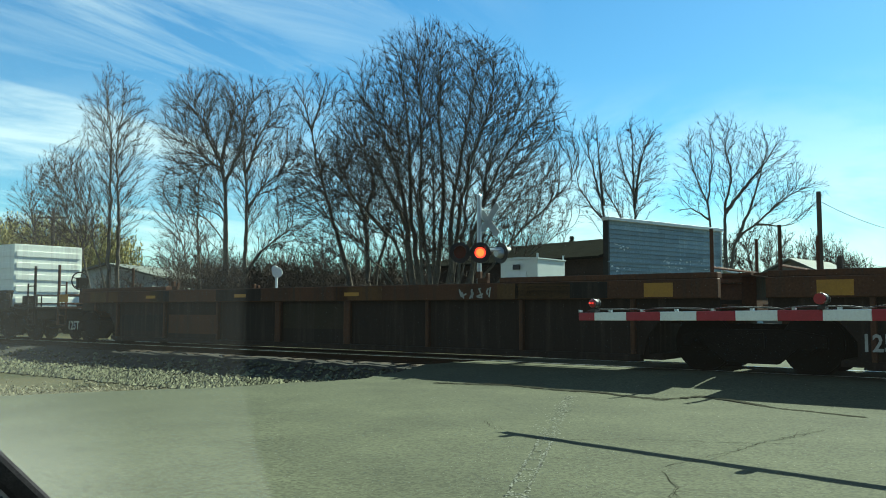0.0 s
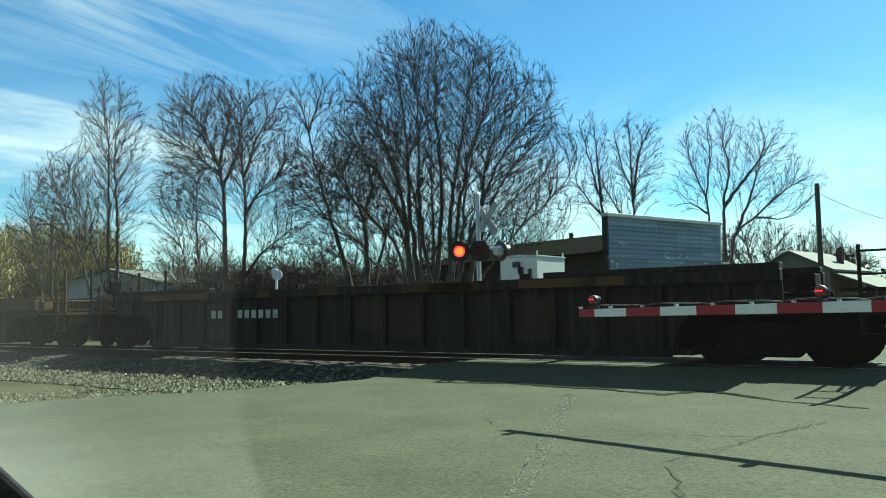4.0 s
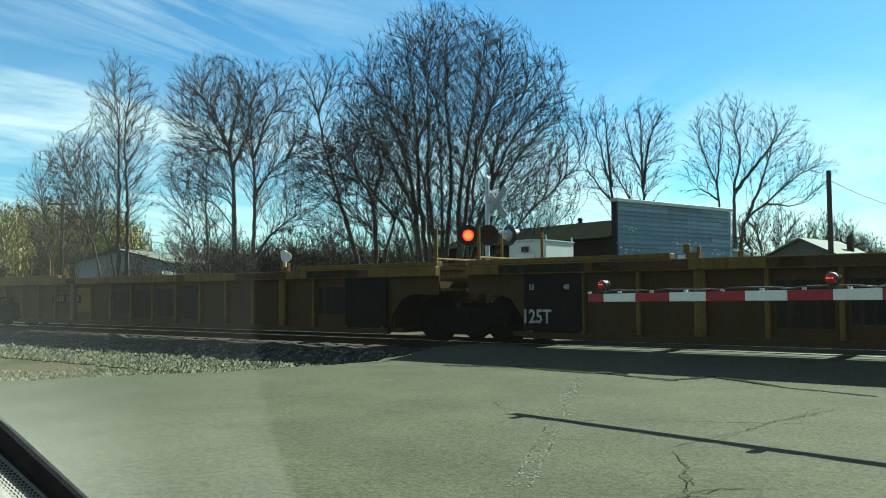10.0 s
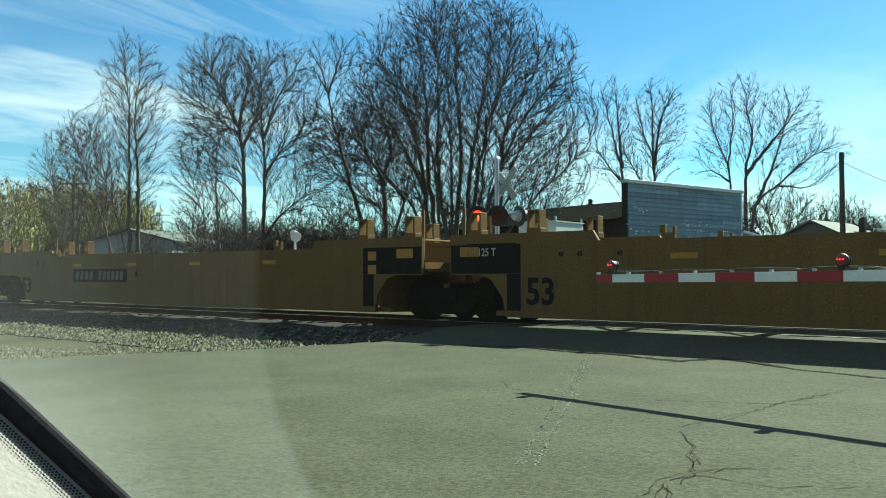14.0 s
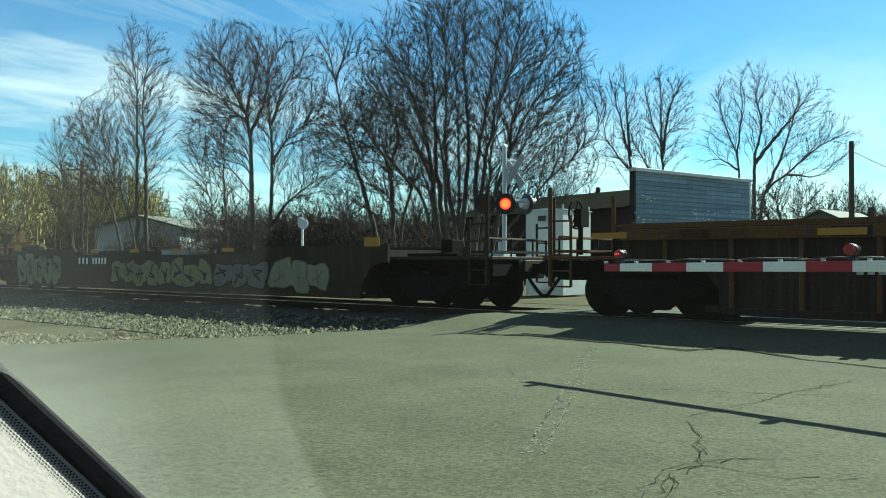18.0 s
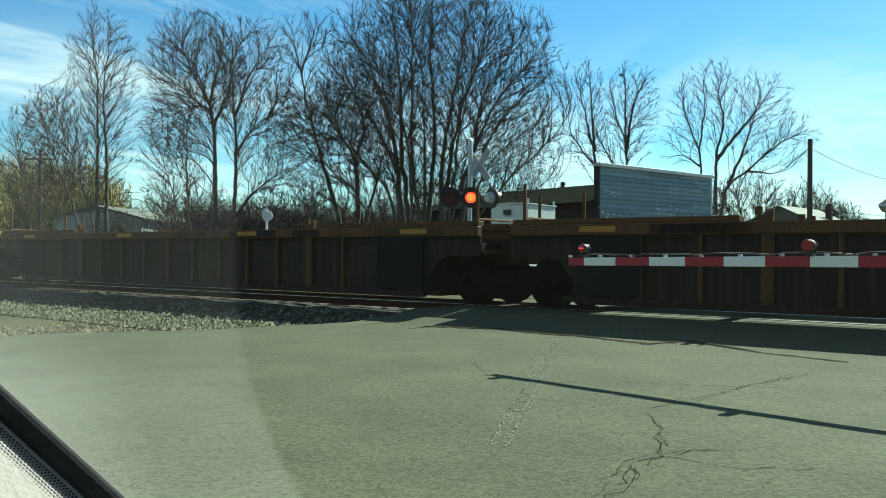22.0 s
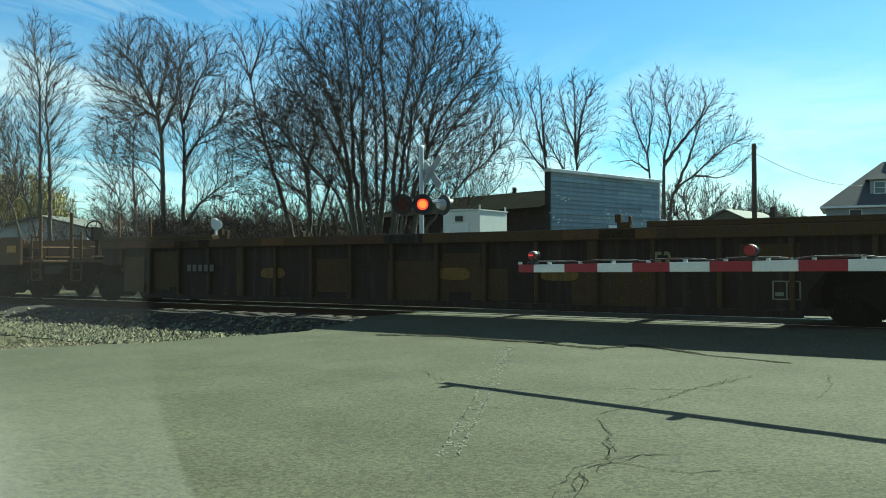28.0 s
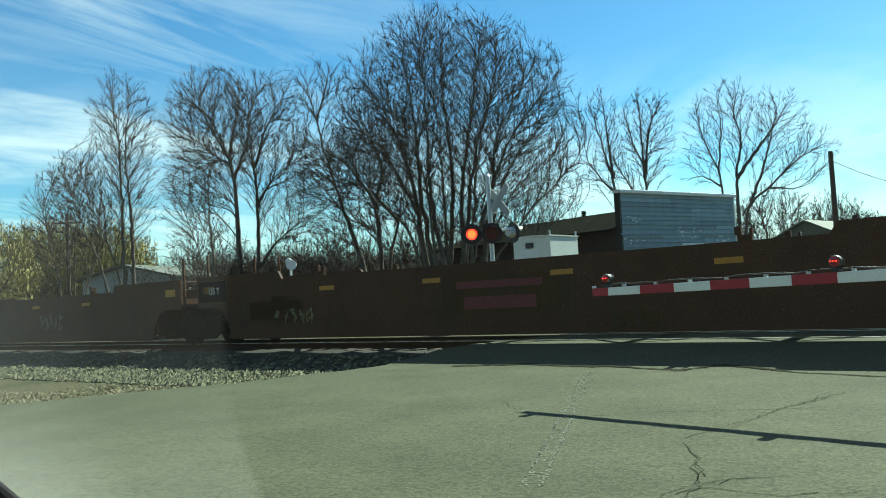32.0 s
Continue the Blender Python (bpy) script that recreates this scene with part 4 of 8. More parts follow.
    if holes:
        for a, b in zip(pts, pts[1:]):
            mid, hx = (a + b) / 2, (b - a) / 2
            rims = []
            for z in (zf + 0.03, zf + 0.06):
                ring, edge = [], []
                for k in range(32):
                    q = k * math.tau / 32
                    cx, cy = math.cos(q), math.sin(q)
                    f = 1 / max(abs(cx), abs(cy))
                    ring.append(bm.verts.new((mid + cx * hx * 0.78, cy * 0.80, z)))
                    edge.append(bm.verts.new((mid + cx * f * hx, cy * f * 1.32, z)))
                for k in range(32):
                    j = (k + 1) % 32
                    bm.faces.new((ring[k], ring[j], edge[j], edge[k]))
                rims.append(ring)
            for k in range(32):
                j = (k + 1) % 32
                bm.faces.new((rims[0][k], rims[0][j], rims[1][j], rims[1][k]))
    elif style == "rib":
        box(bm, da, db, -0.08, 0.08, zf + 0.012, zf + 0.085)
        for yy in (-1.06, 1.06):
            box(bm, da, db, yy - 0.03, yy + 0.03, zf + 0.012, zf + 0.085)
    else:
        for a, b in zip(pts, pts[1:]):
            for y0, y1 in ((-1.3, 1.3), (1.3, -1.3)):
                q = Vector((-(y1 - y0), b - a)).normalized() * 0.055
                slab(bm, [(a - q.x, y0 - q.y), (b - q.x, y1 - q.y), (b + q.x, y1 + q.y), (a + q.x, y0 + q.y)], "z", zf + 0.012 if y0 < 0 else zf + 0.02, zf + 0.06 if y0 < 0 else zf + 0.07)
    part("floor_braces", bm, m2, u)
    # ends: bulkheads, decks over the trucks, couplers, posts, ladders
    for xe, dr, kk, dd in ((xa, 1, k0, da), (xb, -1, k1, db)):
        bm = bmesh.new()
        x0, x1 = sorted((dd, dd - dr * 0.10))
        box(bm, x0, x1, -1.33, 1.33, low + 0.1, 1.3)
        part("bulkhead", bm, m2, u)
        bm = bmesh.new()
        x0, x1 = sorted((xe + dr * (0.6 if kk == "C" else upper[kk] - 0.1), dd - dr * 0.10))
        box(bm, x0, x1, -1.33, 1.33, 1.06, 1.13)
        x0, x1 = sorted((xe + dr * (0.45 if kk == "C" else 0.3), dd - dr * 0.10))
        box(bm, x0, x1, -0.34, 0.34, 0.80, 1.055)
        part("end_deck", bm, m1, u, bevel=0.01)
        if kk == "C":
            bm = bmesh.new()
            x0, x1 = sorted((xe + dr * 0.0, xe + dr * 0.44))
            box(bm, x0, x1, -0.11, 0.11, 0.80, 0.98)
            box(bm, *sorted((xe + dr * -0.02, xe + dr * 0.2)), -0.17, 0.17, 0.76, 1.02)
            part("coupler", bm, DIRTY, u, bevel=0.02)
            bm = bmesh.new()
            box(bm, *sorted((xe + dr * 0.62, xe + dr * 0.80)), -1.28, 1.28, 0.72, 1.055)
            box(bm, *sorted((xe + dr * 0.5, xe + dr * 1.3)), -0.5, 0.5, 0.66, 1.05)
            part("end_sill", bm, DIRTY, u, bevel=0.012)
            for yy in (-1.05, -0.35, 0.5, 1.05):
                bm = bmesh.new()
                tube(bm, (xe + dr * 0.8, yy, 1.131), (xe + dr * 0.8, yy, 1.5), 0.022, n=6)
                part("grab_post", bm, DIRTY, u)
            bm = bmesh.new()
            tube(bm, (xe + dr * 1.6, -1.15, 1.171), (xe + dr * 3.0, -1.15, 1.171), 0.04, n=8)
            part("brake_pipe", bm, DIRTY, u)
            bm = bmesh.new()
            box(bm, *sorted((xe + dr * 1.9, xe + dr * 2.2)), -1.0, -0.6, 1.131, 1.5)
            part("brake_valve", bm, DIRTY, u, bevel=0.02)
            bm = bmesh.new()
            hose = [(xe + dr * 0.45, -0.3, 0.80), (xe + dr * 0.32, -0.33, 0.62), (xe + dr * 0.14, -0.32, 0.40), (xe + dr * 0.03, -0.3, 0.30), (xe, -0.28, 0.33)]
            path(bm, hose, 0.036)
            part("air_hose", bm, DIRTY, u)
            for yy in (-1.3, 1.3):
                bm = bmesh.new()
                for dx in (0.75, 1.2):
                    tube(bm, (xe + dr * dx, yy, 0.55), (xe + dr * dx, yy, 2.45 if dx < 1 else 1.9), 0.045 if dx < 1 else 0.03, n=8)
                for z in (0.55, 0.85, 1.15, 1.45, 1.8):
                    tube(bm, (xe + dr * 0.75, yy, z), (xe + dr * 1.2, yy, z), 0.018, n=6)
                part("ladder", bm, m1, u)
            bm = bmesh.new()
            tube(bm, (xe + dr * 0.9, -1.2, 1.5), (xe + dr * 0.9, 1.2, 1.5), 0.03, n=6)
            box(bm, *sorted((xe + dr * 0.7, xe + dr * 1.5)), -1.2, 1.2, 1.20, 1.25)
            part("crossover_step", bm, m1, u)
            if dr > 0:
                bm = bmesh.new()
                hub = Vector((xe + 1.0, -0.75, 1.95))
                ring = [hub + Vector((0, 0.28 * math.cos(a * math.tau / 14), 0.28 * math.sin(a * math.tau / 14))) for a in range(15)]
                path(bm, ring, 0.02)
                for a in range(4):
                    tube(bm, hub, ring[a * 3], 0.014, n=5)
                box(bm, hub.x + 0.03, hub.x + 0.2, -0.9, -0.6, 1.7, 2.05)
                tube(bm, (hub.x + 0.1, -0.75, 1.16), (hub.x + 0.1, -0.75, 1.72), 0.05, n=8)
                part("hand_brake", bm, DIRTY, u)
                bm = bmesh.new()
                tube(bm, (xe + 2.3, -0.45, 1.42), (xe + 3.3, -0.45, 1.42), 0.21, n=14)
                tube(bm, (xe + 2.24, -0.45, 1.42), (xe + 2.3, -0.45, 1.42), 0.12, 0.21, n=14)
                tube(bm, (xe + 3.3, -0.45, 1.42), (xe + 3.36, -0.45, 1.42), 0.21, 0.12, n=14)
                box(bm, xe + 2.5, xe + 2.6, -0.62, -0.28, 1.16, 1.24)
                box(bm, xe + 3.0, xe + 3.1, -0.62, -0.28, 1.16, 1.24)
                part("air_reservoir", bm, m1, u, smooth=False)
            truck(u, xe + dr * TRUCK_AT["C"], c + xe + dr * TRUCK_AT["C"])
        else:
            bm = bmesh.new()
            for yy in (-1.25, 1.25):
                tube(bm, (xe + dr * 0.55, yy, 1.1), (xe + dr * 0.55, yy, 2.4), 0.035, n=6)
            tube(bm, (xe + dr * 0.55, -1.25, 1.75), (xe + dr * 0.55, 1.25, 1.75), 0.025, n=6)
            part("grab_posts", bm, m1, u)
            bm = bmesh.new()
            box(bm, *sorted((xe + dr * 0.02, xe + dr * 0.9)), -0.9, 0.9, 1.62, 1.66)
            box(bm, *sorted((xe + dr * 0.1, xe + dr * 0.35)), -0.35, 0.35, 0.85, 1.62)
            part("walkway", bm, m1, u)
            if dr < 0:
                truck(u, xe, c + xe)
    # container guides on the top edge
    for xe, dr in ((ua, 1), (ub, -1)):
        for yy in (-1.4, 1.4):
            bm = bmesh.new()
            x = xe + dr * 4.7
            box(bm, x - 0.12, x + 0.12, yy - 0.05, yy + 0.05, top + 0.002, top + 0.10)
            box(bm, x - 0.16, x - 0.05, yy - 0.04, yy + 0.04, top + 0.10, top + 0.24)
            box(bm, x + 0.08, x + 0.13, yy - 0.04, yy + 0.04, top + 0.10, top + 0.2)
            part("container_guide", bm, m1, u, bevel=0.006)
    return u, c


UNITS = []


def num(u, c, text, o, z, size, mat, width=0.85):
    writing(text, size, u, pose(o - c, -1.5075, z, 90, 0, 0), mat, "lettering", width, size * 0.022)


def train():
    # leading car with a white container
    u, c = well_car(-48.6, "C", -26.4, "C", "rib", "black", "dark well car carrying a white container", "black")
    con = bmesh.new()
    box(con, -9.6, 8.7, -1.22, 1.22, 1.131, 3.28)
    for k in range(5):
        box(con, -9.6, 8.7, -1.235, -1.22, 1.25 + 0.40 * k, 1.45 + 0.40 * k)
    for k in range(5):
        box(con, 8.7, 8.72, -1.15, 1.15, 1.25 + 0.40 * k, 1.45 + 0.40 * k)
    ct = part("container", con, WHITE_STEEL, None, bevel=0.01)
    tagged(ct, "white corrugated freight container riding in the well car", "container")
    UNITS.append((ct, c))
    # rust-coloured three-well car
    for o0, k0, o1, k1 in ((-26.4, "C", -4.24, "A"), (-4.24, "A", 15.29, "A"), (15.29, "A", 37.2, "C")):
        u, c = well_car(o0, k0, o1, k1, "rib", "rust", "rust-orange well car with recessed sides coloured as shaded", "rust_shade_wear", top=1.56, chord=0.33, pitch=2.1)
        num(u, c, "125T", o0 + 2.05, 0.54, 0.36, MARK_WHITE)
        for o in (o0 + 1.4, o1 - 1.4):
            panel(u, o - c - 0.26, o - c + 0.26, 1.26, 1.50, MARK_YELLOW, "reflector")
        for k in range(3):
            o = o0 + 6 + k * 3.8
            panel(u, o - c - 0.22, o - c + 0.22, 1.34, 1.42, MARK_YELLOW, "reflector")
        if o0 < -20:
            scribble(u, -9.85 - c, -9.05 - c, 1.25, 1.48, 4, MARK_WHITE, 3, 0.015)
    u, c = well_car(37.2, "C", 60.4, "C", "rib", "black", "black single well car with ribbed sides", "black")
    bars(u, 44 - c, 46.6 - c, 1.0, 0.2, 10, MARK_WHITE, 2)
    # maroon three-well car
    for i, (o0, k0, o1, k1, letter) in enumerate(((60.4, "C", 82.63, "A", "B"), (82.63, "A", 102.65, "A", "C"), (102.65, "A", 124.75, "C", "A"))):
        u, c = well_car(o0, k0, o1, k1, "smooth", "maroon", "dark maroon smooth-sided well car with graffiti")
        e = o0 + (4.2 if k0 == "C" else 1.92)
        num(u, c, "53", e, 0.73, 0.70, MARK_WHITE, 0.80)
        if k0 == "A":
            num(u, c, "125 T", o0 + 1.0, 1.37, 0.2, MARK_WHITE)
            for x, t in ((1.75, "53"), (2.45, "48"), (2.9, "45")):
                num(u, c, t, o0 + x, 1.46, 0.13, MARK_WHITE)
                panel(u, o0 + x - 0.13 - c, o0 + x - 0.1 - c, 1.36, 1.52, MARK_WHITE, "mark")
            num(u, c, "40", o0 + 3.75, 1.48, 0.13, MARK_WHITE)
            num(u, c, "20", o0 + 3.75, 1.33, 0.13, MARK_WHITE)
            bars(u, o0 + 3.15 - c, o0 + 3.5 - c, 1.45, 0.02, 5, MARK_WHITE, 4)
            bars(u, o0 + 3.15 - c, o0 + 3.5 - c, 1.40, 0.02, 5, MARK_WHITE, 5)
        else:
            for x, t in ((3.9, "53"), (4.55, "48"), (5.0, "45"), (5.8, "40")):
                num(u, c, t, o0 + x, 1.46, 0.13, MARK_WHITE)
        for x, t in ((1.5, "53"), (2.4, "48"), (3.0, "45"), (3.9, "40")):
            num(u, c, t, o1 - x - (2.2 if k1 == "C" else 0), 1.48, 0.13, MARK_WHITE)
        if letter == "B":
            bars(u, 67.5 - c, 68.15 - c, 0.92, 0.27, 3, MARK_WHITE, 1)
            bars(u, 68.35 - c, 69.15 - c, 0.9, 0.27, 5, MARK_WHITE, 1)
            num(u, c, "B", 70.85, 0.91, 0.34, MARK_WHITE)
            bars(u, 71.9 - c, 73.6 - c, 0.9, 0.1, 14, MARK_WHITE, 8)
            ring_mark(u, 71.37 - c, 0.91, 0.17)
            graffiti(u, 74.25 - c, 77.85 - c, 0.42, 1.58, 6, MARK_GREEN, MARK_GREY, 5, MARK_BLACK)
            scribble(u, 77.8 - c, 78.6 - c, 0.7, 1.4, 3, MARK_GREY, 5, 0.012)
        elif letter == "C":
            num(u, c, "C", 89.37, 0.94, 0.32, MARK_WHITE)
            bars(u, 91.1 - c, 93.85 - c, 0.92, 0.2, 17, MARK_WHITE, 6)
            scribble(u, 94.8 - c, 98.4 - c, 0.35, 1.55, 5, MARK_OLIVE, 9, 0.014)
        else:
            scribble(u, 106.9 - c, 111.6 - c, 0.75, 1.6, 10, MARK_GREY, 12, 0.014)
            num(u, c, "A", 114.52, 0.93, 0.32, MARK_WHITE)
            ring_mark(u, 113.9 - c, 0.92, 0.17)
            bars(u, 116.1 - c, 116.75 - c, 0.93, 0.27, 3, MARK_WHITE, 1)
            bars(u, 116.95 - c, 117.75 - c, 0.92, 0.27, 5, MARK_WHITE, 1)
    # yellow ribbed three-well car
    for i, (o0, k0, o1, k1) in enumerate(((124.75, "C", 147.19, "A"), (147.19, "A", 167.45, "A"), (167.45, "A", 189.6, "C"))):
        u, c = well_car(o0, k0, o1, k1, "rib", "yellow", "weathered yellow well car with ribbed sides", "yellow_shade_grime")
        if k0 == "A":
            num(u, c, "125T", o0 + 2.05, 0.56, 0.36, MARK_WHITE)
            for x, t in ((1.95, "53"), (2.7, "48")):
                num(u, c, t, o0 + x, 1.12, 0.14, MARK_WHITE)
        a = (131.1, 158.4, 181.0)[i]
        panel(u, a - 0.15 - c, a + 1.6 - c, 0.8, 1.06, MARK_BLACK, "panel", -1.388)
        bm = bmesh.new()
        for k in range(10):
            if k != 4:
                box(bm, a - c + k * 0.15, a - c + k * 0.15 + 0.1, -1.396, -1.392, 0.83, 1.03)
        part("marking", bm, MARK_DIM, u)
        if i == 2:
            scribble(u, 170.1 - c, 170.9 - c, 0.45, 0.8, 4, MARK_WHITE, 3, 0.015)
    # tan smooth three-well car
    for i, (o0, k0, o1, k1, letter) in enumerate(((189.6, "C", 211.78, "A", "A"), (211.78, "A", 232.2, "A", "C"), (232.2, "A", 254.6, "C", "B"))):
        u, c = well_car(o0, k0, o1, k1, "smooth", "tan", "tan smooth-sided well car with black lettering panel", pedestal=True)
        for flag, xx, dr in ((k0 == "A", o0 - c, 1), (k1 == "A", o1 - c, -1)):
            if flag:
                panel(u, *sorted((xx + dr * 0.4, xx + dr * 2.1)), 1.02, 1.6, MARK_BLACK, "joint_panel", -1.5008)
                panel(u, *sorted((xx + dr * 1.78, xx + dr * 2.1)), 0.3, 1.015, MARK_BLACK, "joint_panel", -1.5008)
                if dr < 0:
                    for z in (1.12, 1.42):
                        panel(u, xx - 1.95, xx - 1.7, z - .1, z + .1, MARK_YELLOW, "reflector", -1.504)
        num(u, c, "53", o0 + (4.25 if k0 == "C" else 2.55), 0.65, 0.72, MARK_BLACK, 0.92)
        if k0 == "A":
            panel(u, o0 + 0.8 - c, o0 + 2.0 - c, 1.2, 1.62, MARK_BLACK)
            num(u, c, "125 T", o0 + 1.3, 1.44, 0.22, MARK_WHITE)
        for x, t in ((5.0, "48"), (5.4, "45"), (6.2, "40")):
            num(u, c, t, o0 + x - (0 if k0 == "C" else 2.0), 1.38, 0.13, MARK_BLACK)
        if letter != "C":
            a = 196.95 if letter == "A" else 244.75
            panel(u, a - c, a + 3.1 - c, 0.80, 1.20, MARK_BLACK)
            plate_bars(u, a - c + 0.15, a - c + 1.25, 1.0, 0.26, 4)
            plate_bars(u, a - c + 1.5, a - c + 2.95, 1.0, 0.26, 6)
            num(u, c, letter, a + 3.6, 1.03, 0.3, MARK_BLACK)
        else:
            num(u, c, "C", 220.66, 1.04, 0.3, MARK_BLACK)
            logo(u, 222.55 - c, 224.6 - c, 0.64, 1.2)
    # graffiti-covered single car
    u, c = well_car(254.6, "C", 279.4, "C", "smooth", "olive", "low dark single well car covered in olive graffiti", top=1.2, holes=True)
    graffiti(u, 258.4 - c, 261.5 - c, 0.2, 1.3, 5, MARK_OLIVE, MARK_BLUE, 21)
    graffiti(u, 264.6 - c, 269.7 - c, 0.26, 1.08, 8, MARK_OLIVE, MARK_BLUE, 22)
    graffiti(u, 272.2 - c, 274.2 - c, 0.27, 1.05, 3, MARK_GREY, MARK_OLIVE, 23)
    graffiti(u, 269.8 - c, 272.0 - c, 0.3, 1.0, 3, MARK_DIM, MARK_BLACK, 24)
    bars(u, 262.65 - c, 263.35 - c, 1.02, 0.2, 3, SIGN_WHITE, 1, 0.6)
    bars(u, 263.5 - c, 264.4 - c, 1.02, 0.2, 5, SIGN_WHITE, 1, 0.55)
    # brown ribbed single car and three-well car
    u, c = well_car(279.4, "C", 303.45, "C", "rib", "brown", "brown single well car with yellow reflector strips", "rust_shade_wear", top=1.6)
    bars(u, 285.6 - c, 286.2 - c, 0.92, 0.16, 4, MARK_WHITE, 1)
    bars(u, 286.3 - c, 286.95 - c, 0.92, 0.16, 6, MARK_WHITE, 1)
    graffiti_patch(u, 295.0 - c, 295.7 - c, 0.75, 1.0, 1)
    graffiti_patch(u, 295.85 - c, 296.5 - c, 0.75, 1.0, 2)
    for k in range(6):
        o = 281.5 + k * 3.9
        panel(u, o - c - 0.35, o - c + 0.35, 1.44, 1.55, MARK_YELLOW, "reflector")
    for i, (o0, k0, o1, k1) in enumerate(((303.45, "C", 326.37, "A"), (326.37, "A", 346.17, "A"), (346.17, "A", 368.5, "C"))):
        u, c = well_car(o0, k0, o1, k1, "rib", "brown", "brown ribbed well car with dark end panels", "rust_shade_wear", top=1.6)
        if i == 0:
            bars(u, 310.8 - c, 311.45 - c, 0.93, 0.2, 6, MARK_WHITE, 1, 0.55)
        for k in range(4):
            o = o0 + 2.2 + k * 5.2
            panel(u, o - c - 0.35, o - c + 0.35, 1.46, 1.56, MARK_YELLOW, "reflector")
    # orange smooth three-well car with large graffiti
    for i, (o0, k0, o1, k1) in enumerate(((368.5, "C", 390.69, "A"), (390.69, "A", 410.93, "A"), (410.93, "A", 433.4, "C"))):
        u, c = well_car(o0, k0, o1, k1, "smooth", "orange", "orange smooth-sided well car with large graffiti")
        for flag, xx, dr in ((k0 == "A", o0 - c, 1), (k1 == "A", o1 - c, -1)):
            if flag:
                panel(u, *sorted((xx + dr * 0.4, xx + dr * 2.1)), 1.02, 1.6, MARK_BLACK, "joint_panel", -1.5008)
                panel(u, *sorted((xx + dr * 1.78, xx + dr * 2.1)), 0.3, 1.015, MARK_BLACK, "joint_panel", -1.5008)
                if dr < 0:
                    for z in (1.12, 1.42):
                        panel(u, xx - 1.95, xx - 1.7, z - .1, z + .1, MARK_YELLOW, "reflector", -1.504)
        if k0 == "A":
            panel(u, o0 + 0.45 - c, o0 + 1.6 - c, 1.15, 1.68, MARK_BLACK)
            num(u, c, "125 T", o0 + 1.05, 1.46, 0.24, MARK_WHITE)
        if i == 0:
            panel(u, 375.7 - c, 378.9 - c, 0.84, 1.18, MARK_BLACK)
            plate_bars(u, 375.85 - c, 376.95 - c, 1.0, 0.24, 4)
            plate_bars(u, 377.2 - c, 378.75 - c, 1.0, 0.24, 6)
            graffiti(u, 381.6 - c, 386.0 - c, 0.28, 1.58, 6, MARK_BLUE, MARK_GREY, 31, MARK_GREY)
            scribble(u, 373.8 - c, 375.5 - c, 0.5, 1.25, 3, MARK_GREY, 32, 0.03)
            scribble(u, 379.6 - c, 380.8 - c, 1.1, 1.4, 4, MARK_WHITE, 33, 0.014)
            scribble(u, 386.2 - c, 387.2 - c, 0.4, 1.0, 4, MARK_WHITE, 34, 0.014)
        elif i == 1:
            writing("IVY", 1.55, u, pose(396.18 - c, -1.5045, 0.86, 90, 0, 0), MARK_BLACK, "lettering_edge", 1.35, 0.125)
            panel(u, 393.6 - c, 394.6 - c, 0.25, 1.5, COL["brown"], "faded_patch", -1.5018)
            panel(u, 398.3 - c, 399.0 - c, 0.22, 1.4, COL["brown"], "faded_patch", -1.5018)
            panel(u, 399.3 - c, 407.6 - c, 0.24, 1.56, COL["amber"], "faded_patch", -1.5008)
            writing("IVY", 1.55, u, pose(396.25 - c, -1.5075, 0.90, 90, 0, 0), MARK_GREY, "lettering", 1.35, 0.075)
            logo(u, 399.5 - c, 401.5 - c, 0.7, 1.25)
            scribble(u, 401.6 - c, 403.7 - c, 0.4, 1.25, 3, MARK_BLACK, 36, 0.014)
            graffiti(u, 404.4 - c, 406.2 - c, 0.26, 1.5, 2, MARK_GREY, MARK_BLACK, 37)
        else:
            panel(u, 424.0 - c, 427.0 - c, 0.84, 1.18, MARK_BLACK)
            plate_bars(u, 424.2 - c, 426.8 - c, 1.0, 0.24, 9)
            scribble(u, 417 - c, 418.4 - c, 0.9, 1.3, 4, MARK_GREY, 38, 0.014)
    # dark yellow single ribbed car
    u, c = well_car(433.4, "C", 457.3, "C", "rib", "yellow_shade_grime", "grimy dark yellow single well car with ribbed sides", "rust_shade_wear", top=1.6)
    num(u, c, "53", 451.0, 1.02, 0.42, MARK_OLIVE, 0.75)
    for a in (446.45, 448.7, 441.6):
        bm = bmesh.new()
        blob(bm, a + 0.36 - c, 0.8, 0.36, 0.12, -1.395, random.Random(3), rough=0.03)
        part("oval_mark", bm, COL["yellow"], u)
    bars(u, 439.2 - c, 440.2 - c, 0.91, 0.16, 5, MARK_DIM, 2)
    for a, w, z0, z1 in ((436.6, 0.8, 0.3, 1.2), (437.9, 0.5, 0.35, 1.0), (445.2, 1.5, 0.25, 1.05), (447.2, 0.8, 0.3, 0.9), (449.3, 1.7, 0.22, 1.0), (452.2, 0.9, 0.9, 1.3)):
        panel(u, a - c, a + w - c, z0, z1, COL["yellow_shade_grime"], "patch", -1.388)
    square_mark(u, 452.7 - c, 0.42, 0.42, 0.3)
    # low yellow single car
    u, c = well_car(457.3, "C", 481.4, "C", "rib", "amber", "low orange-yellow single well car with widely spaced ribs", "brown", top=1.2, low=0.05, pitch=2.05, chord=0.18)
    panel(u, 464.1 - c, 466.2 - c, 0.34, 0.66, MARK_BLACK, "panel", -1.388)
    bm = bmesh.new()
    for k in range(11):
        if k != 4:
            box(bm, 464.2 - c + k * 0.18, 464.2 - c + k * 0.18 + 0.13, -1.397, -1.392, 0.39, 0.61)
    part("marking", bm, MARK_DIM, u)
    bm = bmesh.new()
